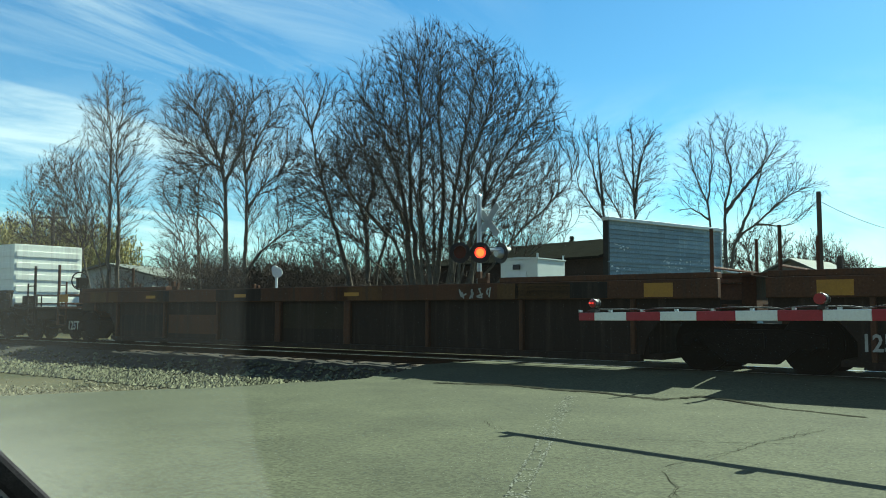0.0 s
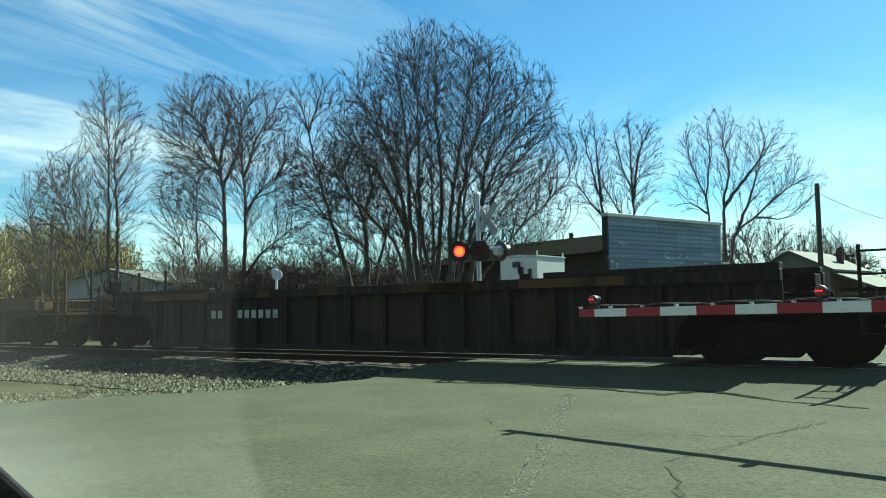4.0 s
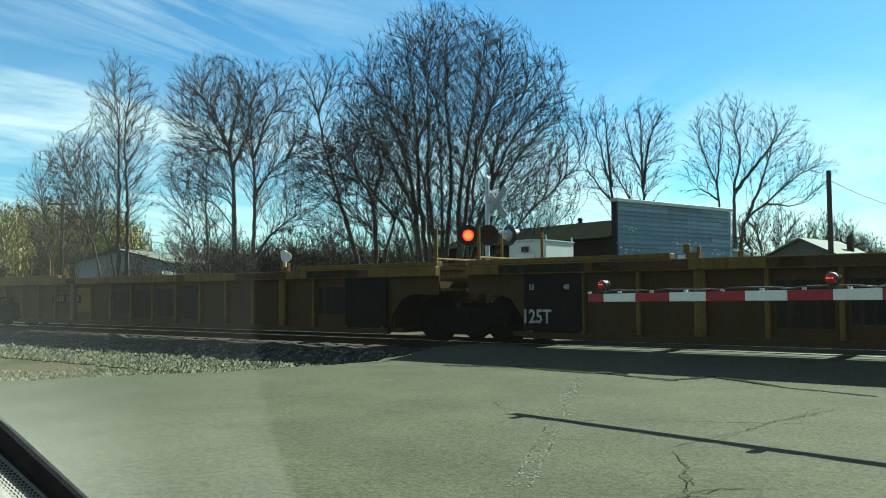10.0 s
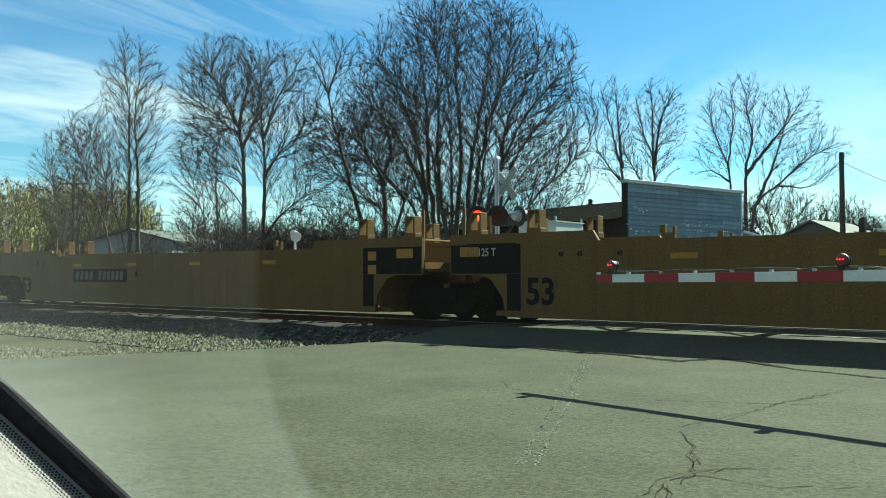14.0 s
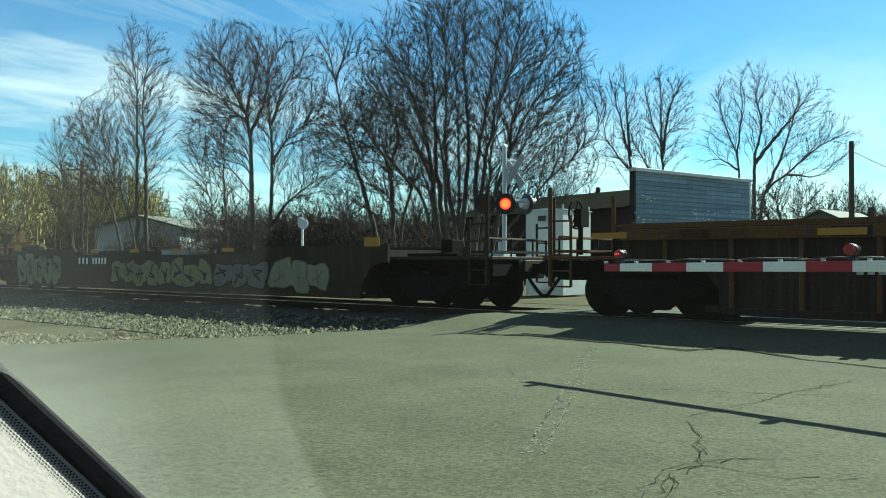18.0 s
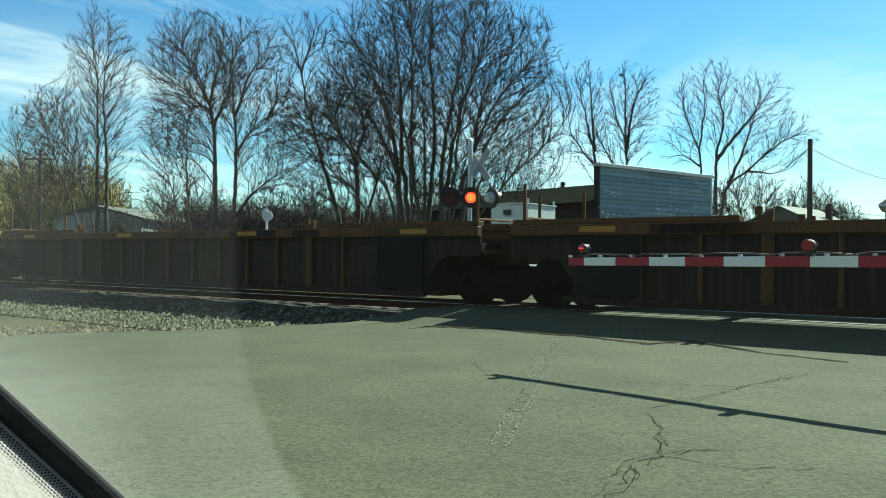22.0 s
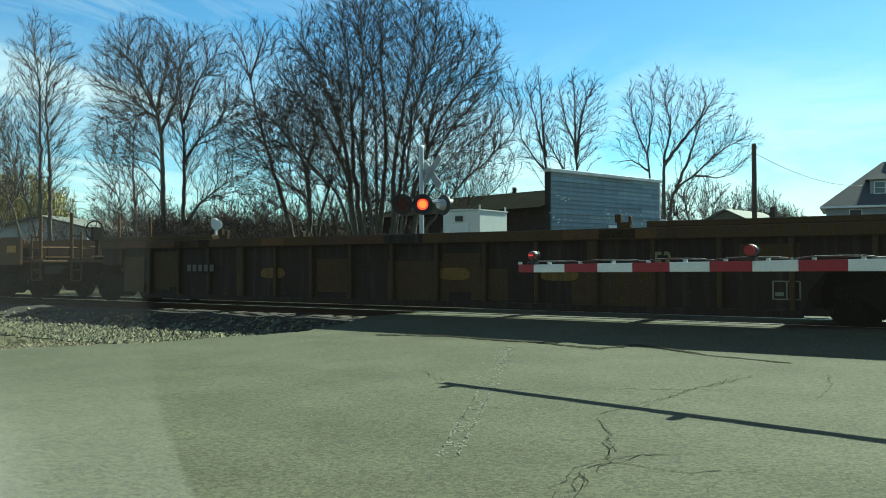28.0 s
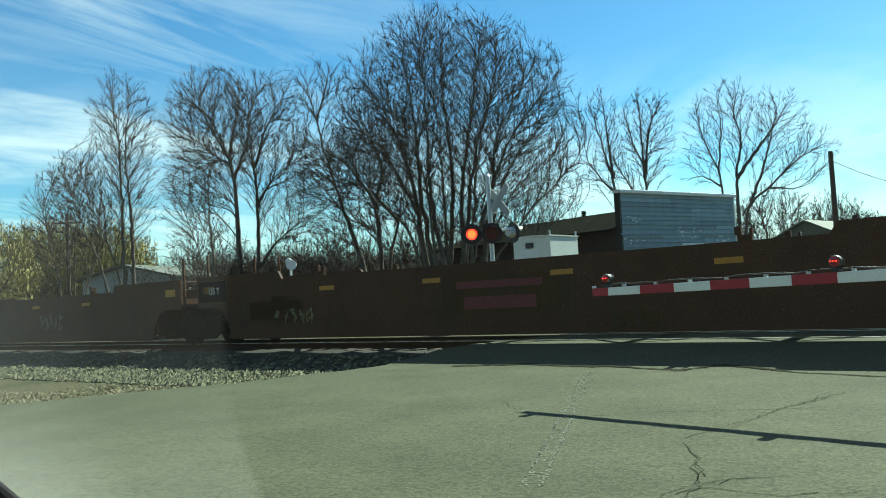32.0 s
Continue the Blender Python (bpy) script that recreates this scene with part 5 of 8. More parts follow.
    box(bm, 472.1 - c, 473.6 - c, -1.396, -1.392, 0.68, 0.76)
    box(bm, 472.2 - c, 473.5 - c, -1.396, -1.392, 0.38, 0.56)
    part("logo_bars", bm, MARK_RED, u)
    square_mark(u, 474.15 - c, 0.4, 0.48, 0.3)
    # rusty smooth three-well car
    for i, (o0, k0, o1, k1) in enumerate(((481.4, "C", 503.93, "A"), (503.93, "A", 524.0, "A"), (524.0, "A", 546.3, "C"))):
        u, c = well_car(o0, k0, o1, k1, "smooth", "rusty_orange", "rust-brown smooth-sided well car")
        if k0 == "A":
            panel(u, o0 + 0.45 - c, o0 + 1.6 - c, 1.15, 1.68, MARK_BLACK)
            num(u, c, "125 T", o0 + 1.1, 1.42, 0.24, MARK_WHITE)
        if i == 0:
            panel(u, 488.9 - c, 491.9 - c, 0.84, 1.16, MARK_BLACK)
            plate_bars(u, 489.05 - c, 490.15 - c, 1.0, 0.24, 4)
            plate_bars(u, 490.35 - c, 491.75 - c, 1.0, 0.24, 6)
            scribble(u, 495.6 - c, 497.2 - c, 0.5, 1.1, 5, MARK_GREY, 41, 0.012)
            scribble(u, 485.6 - c, 487.2 - c, 0.6, 1.4, 4, MARK_OLIVE, 42, 0.016)
        elif i == 1:
            logo(u, 513.05 - c, 515.2 - c, 0.66, 1.28)
            scribble(u, 507.4 - c, 508.8 - c, 0.5, 0.9, 5, MARK_OLIVE, 43, 0.016)


def ring_mark(u, x, z, r):
    bm = bmesh.new()
    n = 20
    for k in range(n):
        a, b = k * math.tau / n, (k + 1) * math.tau / n
        pts = [(x + q * math.cos(t), z + q * math.sin(t)) for q, t in ((r, a), (r, b), (r - 0.02, b), (r - 0.02, a))]
        slab(bm, pts, "y", -1.505, -1.502)
    part("ring_mark", bm, MARK_GREY, u)


def plate_bars(u, x0, x1, z, h, n):
    """A car number as plain slanted bars on its black plate."""
    bm = bmesh.new()
    w = (x1 - x0) / n
    for k in range(n):
        a = x0 + k * w
        slab(bm, [(a, z - h / 2), (a + w * 0.68, z - h / 2), (a + w * 0.82, z + h / 2), (a + w * 0.14, z + h / 2)], "y", -1.509, -1.5055)
    part("marking", bm, MARK_DIM, u)


def logo(u, x0, x1, z0, z1):
    """A worn red owner's mark, as plain shapes."""
    bm = bmesh.new()
    w = x1 - x0
    h = z1 - z0
    panel(u, x0 - 0.35, x1 + 0.5, z0 - 0.05, z1 + 0.06, COL["yellow_shade_grime"], "faded_patch", -1.5012)
    for a, b, c, d in ((0, 0.95, 0.72, 0.95), (0.08, 0.88, 0.05, 0.45)):
        box(bm, x0 + a * w, x0 + b * w, -1.507, -1.5045, z0 + c * h, z0 + d * h)
    part("logo_bars", bm, MARK_RED, u, "worn red owner's mark")


def graffiti_patch(u, x0, x1, z0, z1, seed):
    rnd = random.Random(seed)
    bm = bmesh.new()
    for k in range(7):
        a = rnd.uniform(x0, x1 - 0.1)
        z = rnd.uniform(z0, z1 - 0.04)
        box(bm, a, min(x1, a + rnd.uniform(0.1, 0.4)), -1.3935 - k * 0.0004, -1.390, z, min(z1, z + rnd.uniform(0.03, 0.1)))
    part("worn_sticker", bm, MARK_GREY, u)


def square_mark(u, x0, z0, w, h):
    bm = bmesh.new()
    for a, b, c, d in ((0, 1, 0, 0.07), (0, 1, 0.93, 1), (0, 0.06, 0, 1), (0.94, 1, 0, 1), (0.48, 0.54, 0, 1), (0.1, 0.4, 0.2, 0.4)):
        box(bm, x0 + a * w, x0 + b * w, -1.396, -1.391, z0 + c * h, z0 + d * h)
    part("data_frame", bm, MARK_GREY, u)


WHITE_STEEL = material("white_steel", (0.80, 0.80, 0.70), 0.6, 0, (0.68, 0.68, 0.58), 2, 0.5, 30, 0.08, 0.05, streaks=((0.3, 0.27, 0.22), 0.35))
train()


# ---- crossing signals and gates ----
def flasher(parent, x, y, z, turn, flashes):
    """One round crossing lamp: backing disc, hood, lens; an added cover swings over the lens to stand for it going
    dark.
    """
    m = pose(x, y, z, 0, 0, turn)          # faces local -y
    bm = bmesh.new()
    tube(bm, (0, 0.0, 0), (0, 0.02, 0), 0.30, n=28)
    disc = part("lamp", bm, BLACK, parent, "black round target with a red lens", m=m)
    bm = bmesh.new()
    tube(bm, (0, 0.02, 0), (0, 0.20, 0), 0.16, 0.11, 16)
    part("housing", bm, GALV if flashes is None else BLACK, disc)
    bm = bmesh.new()
    n = 14
    for k in range(n):
        a, b = math.pi * (-0.08 + 1.16 * k / n), math.pi * (-0.08 + 1.16 * (k + 1) / n)
        for r0, r1 in ((0.19, 0.20),):
            d0, d1 = -0.30 * max(0.25, math.sin((a + 0.25) / 1.25)), -0.30 * max(0.25, math.sin((b + 0.25) / 1.25))
            vs = [(r0 * math.cos(a), -0.002, r0 * math.sin(a)), (r0 * math.cos(b), -0.002, r0 * math.sin(b)), (r0 * math.cos(b), d1, r0 * math.sin(b)), (r0 * math.cos(a), d0, r0 * math.sin(a))]
            vo = [(q[0] * r1 / r0, q[1], q[2] * r1 / r0) for q in vs]
            v = [bm.verts.new(q) for q in vs + vo]
            for f in ((0, 1, 2, 3), (7, 6, 5, 4), (0, 4, 5, 1), (1, 5, 6, 2), (2, 6, 7, 3), (3, 7, 4, 0)):
                bm.faces.new([v[i] for i in f])
    part("hood", bm, BLACK, disc)
    bm = bmesh.new()
    tube(bm, (0, -0.002, 0), (0, -0.018, 0), 0.16, 0.155, 24)
    part("lens", bm, LAMP_OFF if flashes is None else LAMP_ON, disc, "red glass lens")
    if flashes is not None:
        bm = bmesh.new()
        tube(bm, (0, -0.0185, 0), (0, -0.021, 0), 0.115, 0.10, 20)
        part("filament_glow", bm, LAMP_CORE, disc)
        # added part: hides the glowing lens while the lamp should be dark
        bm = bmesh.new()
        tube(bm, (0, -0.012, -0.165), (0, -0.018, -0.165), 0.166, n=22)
        OFF_COVERS.append((part("off_cover", bm, LAMP_OFF, disc, "dark red cover added to imitate the unlit lens", m=pose(0, -0.012, 0.166)), flashes))
    return disc


OFF_COVERS = []
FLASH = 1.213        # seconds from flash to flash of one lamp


def far_signal():
    mz = rise(20)
    mast = thing("crossing_signal", pose(1.04, 24.0, mz), "galvanised crossing signal mast with red flashers and crossbuck seen from behind", "crossing signal")
    bm = bmesh.new()
    tube(bm, (0, 0, 0.1), (0, 0, 4.36), 0.066, n=14)
    tube(bm, (0, 0, 4.36), (0, 0, 4.41), 0.078, 0.04, n=14)
    part("mast", bm, GALV, mast)
    bm = bmesh.new()
    box(bm, -0.25, 0.25, -0.25, 0.25, -0.05, 0.12)
    tube(bm, (0, 0, 0.12), (0, 0, 0.5), 0.10, n=12)
    part("base", bm, GALV, mast, bevel=0.01)
    # crossbuck, facing the road beyond
    for ang in (45, -45):
        bm = bmesh.new()
        box(bm, -0.62, 0.62, -0.006, 0.006, -0.115, 0.115)
        part("crossbuck_blade", bm, SIGN_BACK, mast, "white blade seen from its bare back", m=pose(0.18, 0.10 + (0.014 if ang > 0 else 0), 3.62, 0, 0, -52) @ pose(0.12, 0, 0, 0, ang, 0), bevel=0.002)
    bm = bmesh.new()
    tube(bm, (0, 0.07, 3.95), (0.42, 0.07, 3.95), 0.018, n=6)
    tube(bm, (0, 0.07, 3.3), (0.3, 0.07, 3.3), 0.018, n=6)
    part("bracket", bm, GALV, mast)
    bm = bmesh.new()
    tube(bm, (-0.52, -0.1, 2.76), (0.62, -0.1, 2.76), 0.03, n=8)
    tube(bm, (0, -0.1, 2.76), (0, 0.0, 2.76), 0.05, n=8)
    part("crossarm", bm, GALV, mast)
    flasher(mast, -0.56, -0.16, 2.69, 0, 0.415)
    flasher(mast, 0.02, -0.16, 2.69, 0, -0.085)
    flasher(mast, 0.64, 0.08, 2.69, 128, None)
    bm = bmesh.new()
    tube(bm, (0.02, -0.1, 2.76), (0.7, 0.06, 2.85), 0.025, n=8)
    part("side_arm", bm, GALV, mast)
    # gate machine at its foot and the lowered far gate
    bm = bmesh.new()
    box(bm, -0.55, -0.12, -0.3, 0.3, 0.62, 1.28)
    part("gate_machine", bm, ALU, mast, "pale grey gate motor case", bevel=0.03)
    bm = bmesh.new()
    box(bm, 0.1, 0.32, -0.26, 0.26, 0.75, 1.12)
    tube(bm, (0.33, 0.1, 1.1), (0.42, 0.1, 0.4), 0.035, n=8)
    part("gate_bracket", bm, ALU, mast, bevel=0.02)
    gate(pose(1.55, 23.6, 0) @ pose(0, 0, 0, 0, 0, -37), 8.4, 1.22, (2.3, 5.3, 7.8), None, "lowered crossing gate arm beyond the track with red lamps")


def gate(m, length, z, lamps, flashing, label):
    """A lowered gate arm along local x, its pivot at the origin, with red and white bands and lamps on top."""
    g = thing("crossing_gate", m, label, "crossing gate")
    e = len(lamps)
    band, k, x = 0.42, 0, length
    first = 0.215
    while x > 0.8:
        w = first if k == 0 else band
        bm = bmesh.new()
        x0 = max(x - w, 0.7)
        h0, h1 = 0.018 * (length - x0) / length, 0.018 * (length - x) / length
        slab(bm, [(x0, z - 0.026 - h0), (x, z - 0.026 - h1), (x, z + 0.062 + h1), (x0, z + 0.062 + h0)], "y", -0.025, 0.025)
        part("band", bm, GATE_RED if k % 2 == 0 else GATE_WHITE, g, bevel=0.004)
        x -= w
        k += 1
    bm = bmesh.new()
    tube(bm, (-0.5, 0, z), (0.72, 0, z), 0.08, 0.075, 10)
    box(bm, -0.9, -0.4, -0.15, 0.15, z - 0.18, z + 0.18)
    part("arm_butt", bm, GALV, g)
    bm = bmesh.new()
    pts = [Vector((0.3 + (length - 0.4) * q / 60, -0.01, z + 0.086 + (0.012 if q % 6 else -0.002) + 0.004 * math.sin(q))) for q in range(61)]
    path(bm, pts, 0.008, 5)
    part("lamp_cable", bm, BLACK, g)
    bm = bmesh.new()
    for q in range(int(length / 0.41)):
        box(bm, q * 0.41 + 0.5, q * 0.41 + 0.53, -0.028, 0.012, z + 0.066, z + 0.092)
    part("cable_clips", bm, GALV, g)
    for i, lx in enumerate(lamps):
        f = 0.84 if i == e - 1 else 0.90
        bm = bmesh.new()
        box(bm, lx - 0.035, lx + 0.035, -0.04, 0.04, z + 0.072, z + 0.105)
        tube(bm, (lx, -0.03, z + 0.165), (lx, 0.03, z + 0.165), 0.058 * f, n=16)
        for s in (-1, 1):
            tube(bm, (lx, s * 0.03, z + 0.165), (lx, s * 0.046, z + 0.165), 0.066 * f, 0.062 * f, 16)
        tube(bm, (lx + 0.02, 0, z + 0.10), (lx + 0.045, 0, z + 0.02), 0.012, n=6)
        lamp = part("gate_lamp", bm, BLACK, g, "black lamp with red lenses")
        for s in (-1, 1):
            bm = bmesh.new()
            for q0, q1, w0, w1 in ((0.046, 0.058, 0.056, 0.05), (0.058, 0.068, 0.05, 0.036), (0.068, 0.073, 0.036, 0.012)):
                tube(bm, (lx, s * q0, z + 0.165), (lx, s * q1, z + 0.165), w0 * f, w1 * f, 16)
            part("lens", bm, LENS_RED, lamp)
            if flashing is None or i == e - 1 or flashing == i:
                bm = bmesh.new()
                for dx in (-0.028, 0.0, 0.028):
                    tube(bm, (lx + dx * f, s * 0.066, z + 0.168), (lx + dx * f, s * (0.0755 if dx == 0 else 0.072), z + 0.168), 0.0085 * f, n=8)
                part("glow", bm, LAMP_ON, lamp)
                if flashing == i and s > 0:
                    # added cover over the glow, for the dark half of its flash
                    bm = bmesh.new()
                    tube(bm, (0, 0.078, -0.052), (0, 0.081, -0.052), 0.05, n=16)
                    OFF_COVERS.append((part("off_cover", bm, LENS_RED, lamp, m=pose(lx, 0, z + 0.219)), 0.415))
    bm = bmesh.new()
    tube(bm, (-0.75, 0, -0.1), (-0.75, 0, z + 0.6), 0.09, n=12)
    box(bm, -1.1, -0.45, -0.32, 0.32, z - 0.35, z + 0.3)
    box(bm, -1.15, -0.35, -0.4, 0.4, -0.05, 0.14)
    part("gate_stand", bm, GALV, g, bevel=0.01)
    return g


far_signal()
# near gate: tip over the road, pivot to the right
TIP, ARM_DIR = Vector((1.575, 9.53, 0)), Vector((0.691, -0.723, 0))
L_ARM = 7.9
_pv = TIP + ARM_DIR * L_ARM
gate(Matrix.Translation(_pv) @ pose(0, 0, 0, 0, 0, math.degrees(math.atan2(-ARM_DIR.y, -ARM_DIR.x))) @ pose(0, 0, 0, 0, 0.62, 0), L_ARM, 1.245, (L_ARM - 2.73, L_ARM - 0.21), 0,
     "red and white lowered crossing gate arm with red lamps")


# ---- equipment beside the track ----
def bungalow():
    b = thing("signal_bungalow", pose(2.92, 25.8, 0.15, 0, 0, -TH), "pale grey aluminium railway signal bungalow with a door", "equipment cabinet")
    bm = bmesh.new()
    box(bm, -1.36, 0, 0, 1.76, 0.05, 2.70)
    part("body", bm, ALU, b, bevel=0.012)
    bm = bmesh.new()
    slab(bm, [(-1.39, 2.705), (0.03, 2.705), (0.03, 2.74), (-0.7, 2.77), (-1.39, 2.74)], "y", -0.03, 1.79)
    part("roof", bm, ALU, b)
    bm = bmesh.new()
    box(bm, -1.08, -0.38, -0.03, -0.004, 0.2, 2.32)
    d = part("door", bm, GALV, b, bevel=0.006)
    bm = bmesh.new()
    box(bm, -0.48, -0.43, -0.07, -0.032, 1.1, 1.3)
    part("handle", bm, BLACK, d)
    bm = bmesh.new()
    box(bm, -0.95, -0.70, -0.036, -0.032, 0.9, 1.3)
    part("notice", bm, MARK_YELLOW, d)
    bm = bmesh.new()
    box(bm, -0.86, -0.62, -0.07, -0.004, 2.38, 2.54)
    part("vent_hood", bm, BLACK, b)
    for y in (0.06, 1.70):
        bm = bmesh.new()
        tube(bm, (-0.03, y, 2.72), (-0.03, y, 2.88), 0.03, n=8)
        part("lifting_lug", bm, GALV, b)
    c = thing("relay_cabinet", pose(-0.35, 25.3, 0.2, 0, 0, 5), "small pale grey relay cabinet beside the signal mast", "equipment cabinet")
    bm = bmesh.new()
    box(bm, -0.75, 0.35, -0.25, 0.3, 0, 1.12)
    part("body", bm, ALU, c, bevel=0.02)
    bm = bmesh.new()
    box(bm, -0.32, -0.28, -0.275, -0.25, 0.2, 0.9)
    part("handle", bm, BLACK, c)
    bm = bmesh.new()
    box(bm, -0.8, 0.4, -0.3, 0.35, 1.12, 1.17)
    part("lid", bm, ALU, c, bevel=0.01)


bungalow()


def round_target():
    t = thing("track_signal", pose(-5.35, 26.75, 0.15), "white round target on a post above a white box", "track signal")
    bm = bmesh.new()
    tube(bm, (0, 0, 0), (0, 0, 2.2), 0.04, n=10)
    part("post", bm, SIGN_WHITE, t)
    bm = bmesh.new()
    tube(bm, (0.03, -0.05, 2.3), (0.03, -0.02, 2.3), 0.17, n=24)
    part("target", bm, SIGN_WHITE, t)
    bm = bmesh.new()
    tube(bm, (-0.06, -0.02, 2.42), (-0.06, 0.2, 2.42), 0.1, n=12)
    part("lamp_case", bm, SIGN_WHITE, t)
    bm = bmesh.new()
    box(bm, -0.28, 0.36, -0.25, 0.25, 0, 1.36)
    part("foot_box", bm, SIGN_WHITE, t, bevel=0.02)


round_target()


# ---- buildings beyond the track ----
BLUE = material("blue_clapboard", (0.22, 0.285, 0.305), 0.75, 0, (0.28, 0.34, 0.35), 1.2, 0.7, 18, 0.2, 0.15, 0.3, streaks=((0.48, 0.50, 0.46), 0.28), vary=0.2)
TRIM = material("white_trim", (0.70, 0.70, 0.67), 0.65, 0, (0.48, 0.47, 0.42), 3, 0.6, 20, 0.1, 0.1)
SHINGLE = material("old_shingle", (0.0150, 0.0154, 0.0124), 0.95, 0, (0.0097, 0.0101, 0.0083), 1.2, 0.7, 9, 0.25, 0.3, 0.0)
BRICKISH = material("dark_side_wall", (0.0595, 0.0420, 0.0350), 0.9, 0, (0.0350, 0.0280, 0.0252), 1.5, 0.6, 12, 0.25, 0.2, 0.1)
PANE = glass("window_pane", (0.05, 0.06, 0.065))
DOORDARK = material("dark_doorway", (0.03, 0.04, 0.055), 0.7, 0, (0.02, 0.025, 0.03), 2, 0.5, 20, 0.1, 0.05)
GREYWALL = material("grey_siding", (0.26, 0.275, 0.27), 0.8, 0, (0.21, 0.225, 0.22), 1.0, 0.5, 10, 0.1, 0.08)
SLATE = material("slate_roof", (0.0510, 0.0540, 0.0570), 0.85, 0, (0.0330, 0.0348, 0.0372), 1.0, 0.6, 8, 0.2, 0.2)
PALEROOF = material("pale_roof", (0.0874, 0.0928, 0.0737), 0.85, 0, (0.0682, 0.0737, 0.0573), 0.8, 0.6, 8, 0.15, 0.15)
WHITEWALL = material("white_wall", (0.36, 0.37, 0.35), 0.8, 0, (0.28, 0.28, 0.27), 0.8, 0.5, 8, 0.1, 0.05)
POLEWOOD = material("pole_wood", (0.075, 0.055, 0.042), 0.9, 0, (0.045, 0.035, 0.028), 3, 0.6, 20, 0.25, 0.3, 0.1)


def window(parent, x0, x1, z0, z1, y=0.0, cols=2, rows=2, name="window"):
    """A framed window on a wall that faces local -y."""
    bm = bmesh.new()
    f = 0.07
    for a in ((x0 - f, x1 + f, z1, z1 + f), (x0 - f, x1 + f, z0 - f, z0), (x0 - f, x0, z0, z1), (x1, x1 + f, z0, z1)):
        box(bm, a[0], a[1], y - 0.06, y + 0.02, a[2], a[3])
    for k in range(1, cols):
        x = x0 + (x1 - x0) * k / cols
        box(bm, x - 0.018, x + 0.018, y - 0.04, y, z0, z1)
    for k in range(1, rows):
        z = z0 + (z1 - z0) * k / rows
        box(bm, x0, x1, y - 0.045, y, z - 0.018, z + 0.018)
    w = part(name, bm, TRIM, parent, "white wooden window frame")
    for i in range(cols):
        for j in range(rows):
            bm = bmesh.new()
            box(bm, x0 + (x1 - x0) * i / cols, x0 + (x1 - x0) * (i + 1) / cols, y - 0.012, y - 0.006, z0 + (z1 - z0) * j / rows, z0 + (z1 - z0) * (j + 1) / rows)
            part("pane", bm, PANE, w)
    return w


def shed():
    # local x along the front, y away from the crossing
    b = thing("storefront", Matrix.Translation((7.8, 39.3, 0.1)) @ pose(0, 0, 0, 0, 0, math.degrees(math.atan2(5.7, 7.2))),
              "old blue clapboard false-front building with peeling paint", "building")
    W, H = 9.18, 5.45
    bm = bmesh.new()
    box(bm, 0.02, W - 0.02, 0.03, 0.25, 0, H)
    part("front_wall", bm, BLUE, b)
    rnd = random.Random(8)
    n = 25
    for k in range(n):
        z0, z1 = H * k / n, H * (k + 1) / n
        runs = [(0.0, W)]
        if z0 < 2.55 and z1 > 0.2:
            runs = [(0.0, 0.9), (5.95, W)] if z0 < 2.6 and z0 > 1.0 else [(0, W)]
            if 1.0 < z0 < 2.6:
                runs = [(0, 0.88), (7.4, W)]
        for x0, x1 in runs:
            while x0 < x1 - 0.05:
                xe = min(x1, x0 + rnd.uniform(2.4, 5.5))
                bm = bmesh.new()
                y0 = rnd.uniform(-0.004, 0.004)
                slab(bm, [(y0 - 0.045, z0), (y0 + 0.02, z0), (y0 + 0.02, z1 + 0.01), (y0 + 0.006, z1 + 0.01)], "x", x0 + 0.002, xe - 0.002)
                part("board", bm, BLUE, b)
                x0 = xe
    bm = bmesh.new()
    box(bm, -0.1, W + 0.12, -0.16, 0.3, H - 0.03, H + 0.13)
    part("cornice", bm, TRIM, b, "white peeling cornice", bevel=0.01)
    bm = bmesh.new()
    box(bm, -0.06, W + 0.05, -0.06, 0.0, 3.42, 3.50)
    part("belt_board", bm, BLUE, b)
    for x in (-0.06, W - 0.03):
        bm = bmesh.new()
        box(bm, x, x + 0.1, -0.05, 0.27, 0, H - 0.03)
        part("corner_board", bm, BLACK if x < 0 else TRIM, b)
    # shop windows, doorway and sign
    bm = bmesh.new()
    box(bm, 0.9, 7.38, -0.004, 0.01, 0.98, 2.62)
    part("shopfront_board", bm, BLUE, b)
    window(b, 1.0, 1.78, 1.05, 2.5, -0.01, 2, 3)
    window(b, 1.95, 2.75, 1.05, 2.5, -0.01, 2, 3)
    window(b, 5.75, 6.4, 1.05, 2.48, -0.01, 1, 1)
    window(b, 6.55, 7.3, 1.05, 2.48, -0.01, 2, 3)
    bm = bmesh.new()
    box(bm, 3.0, 5.55, -0.02, -0.006, 0, 2.58)
    d = part("doorway", bm, DOORDARK, b, "dark recessed doorway")
    bm = bmesh.new()
    box(bm, 4.7, 5.4, -0.05, -0.021, 0.0, 2.2)
    part("door", bm, BLACK, d)
    bm = bmesh.new()
    box(bm, 4.5, 6.2, -0.10, -0.03, 2.66, 3.0)
    part("sign_board", bm, TRIM, b, "blank white sign board", bevel=0.01)
    # peeled spots
    bm = bmesh.new()
    for _ in range(46):
        cx, cz = rnd.choice(((0.8, 4.2), (0.9, 3.2), (4.3, 3.6), (5.0, 3.45), (7.2, 3.7), (8.0, 3.2), (6, 3.5))) 
        cx += rnd.gauss(0, 0.35)
        cz += rnd.gauss(0, 0.12)
        blob(bm, min(max(cx, .2), W - .2), cz, rnd.uniform(.02, .12), rnd.uniform(.01, .04), -0.050, rnd, 9, 0.4)
    part("peeled_paint", bm, TRIM, b, "patches of peeled white primer")
    # body behind: side wall and gable roof
    bm = bmesh.new()
    box(bm, 0.0, 0.2, 0.26, 14, 0, 3.75)
    part("side_wall", bm, BRICKISH, b)
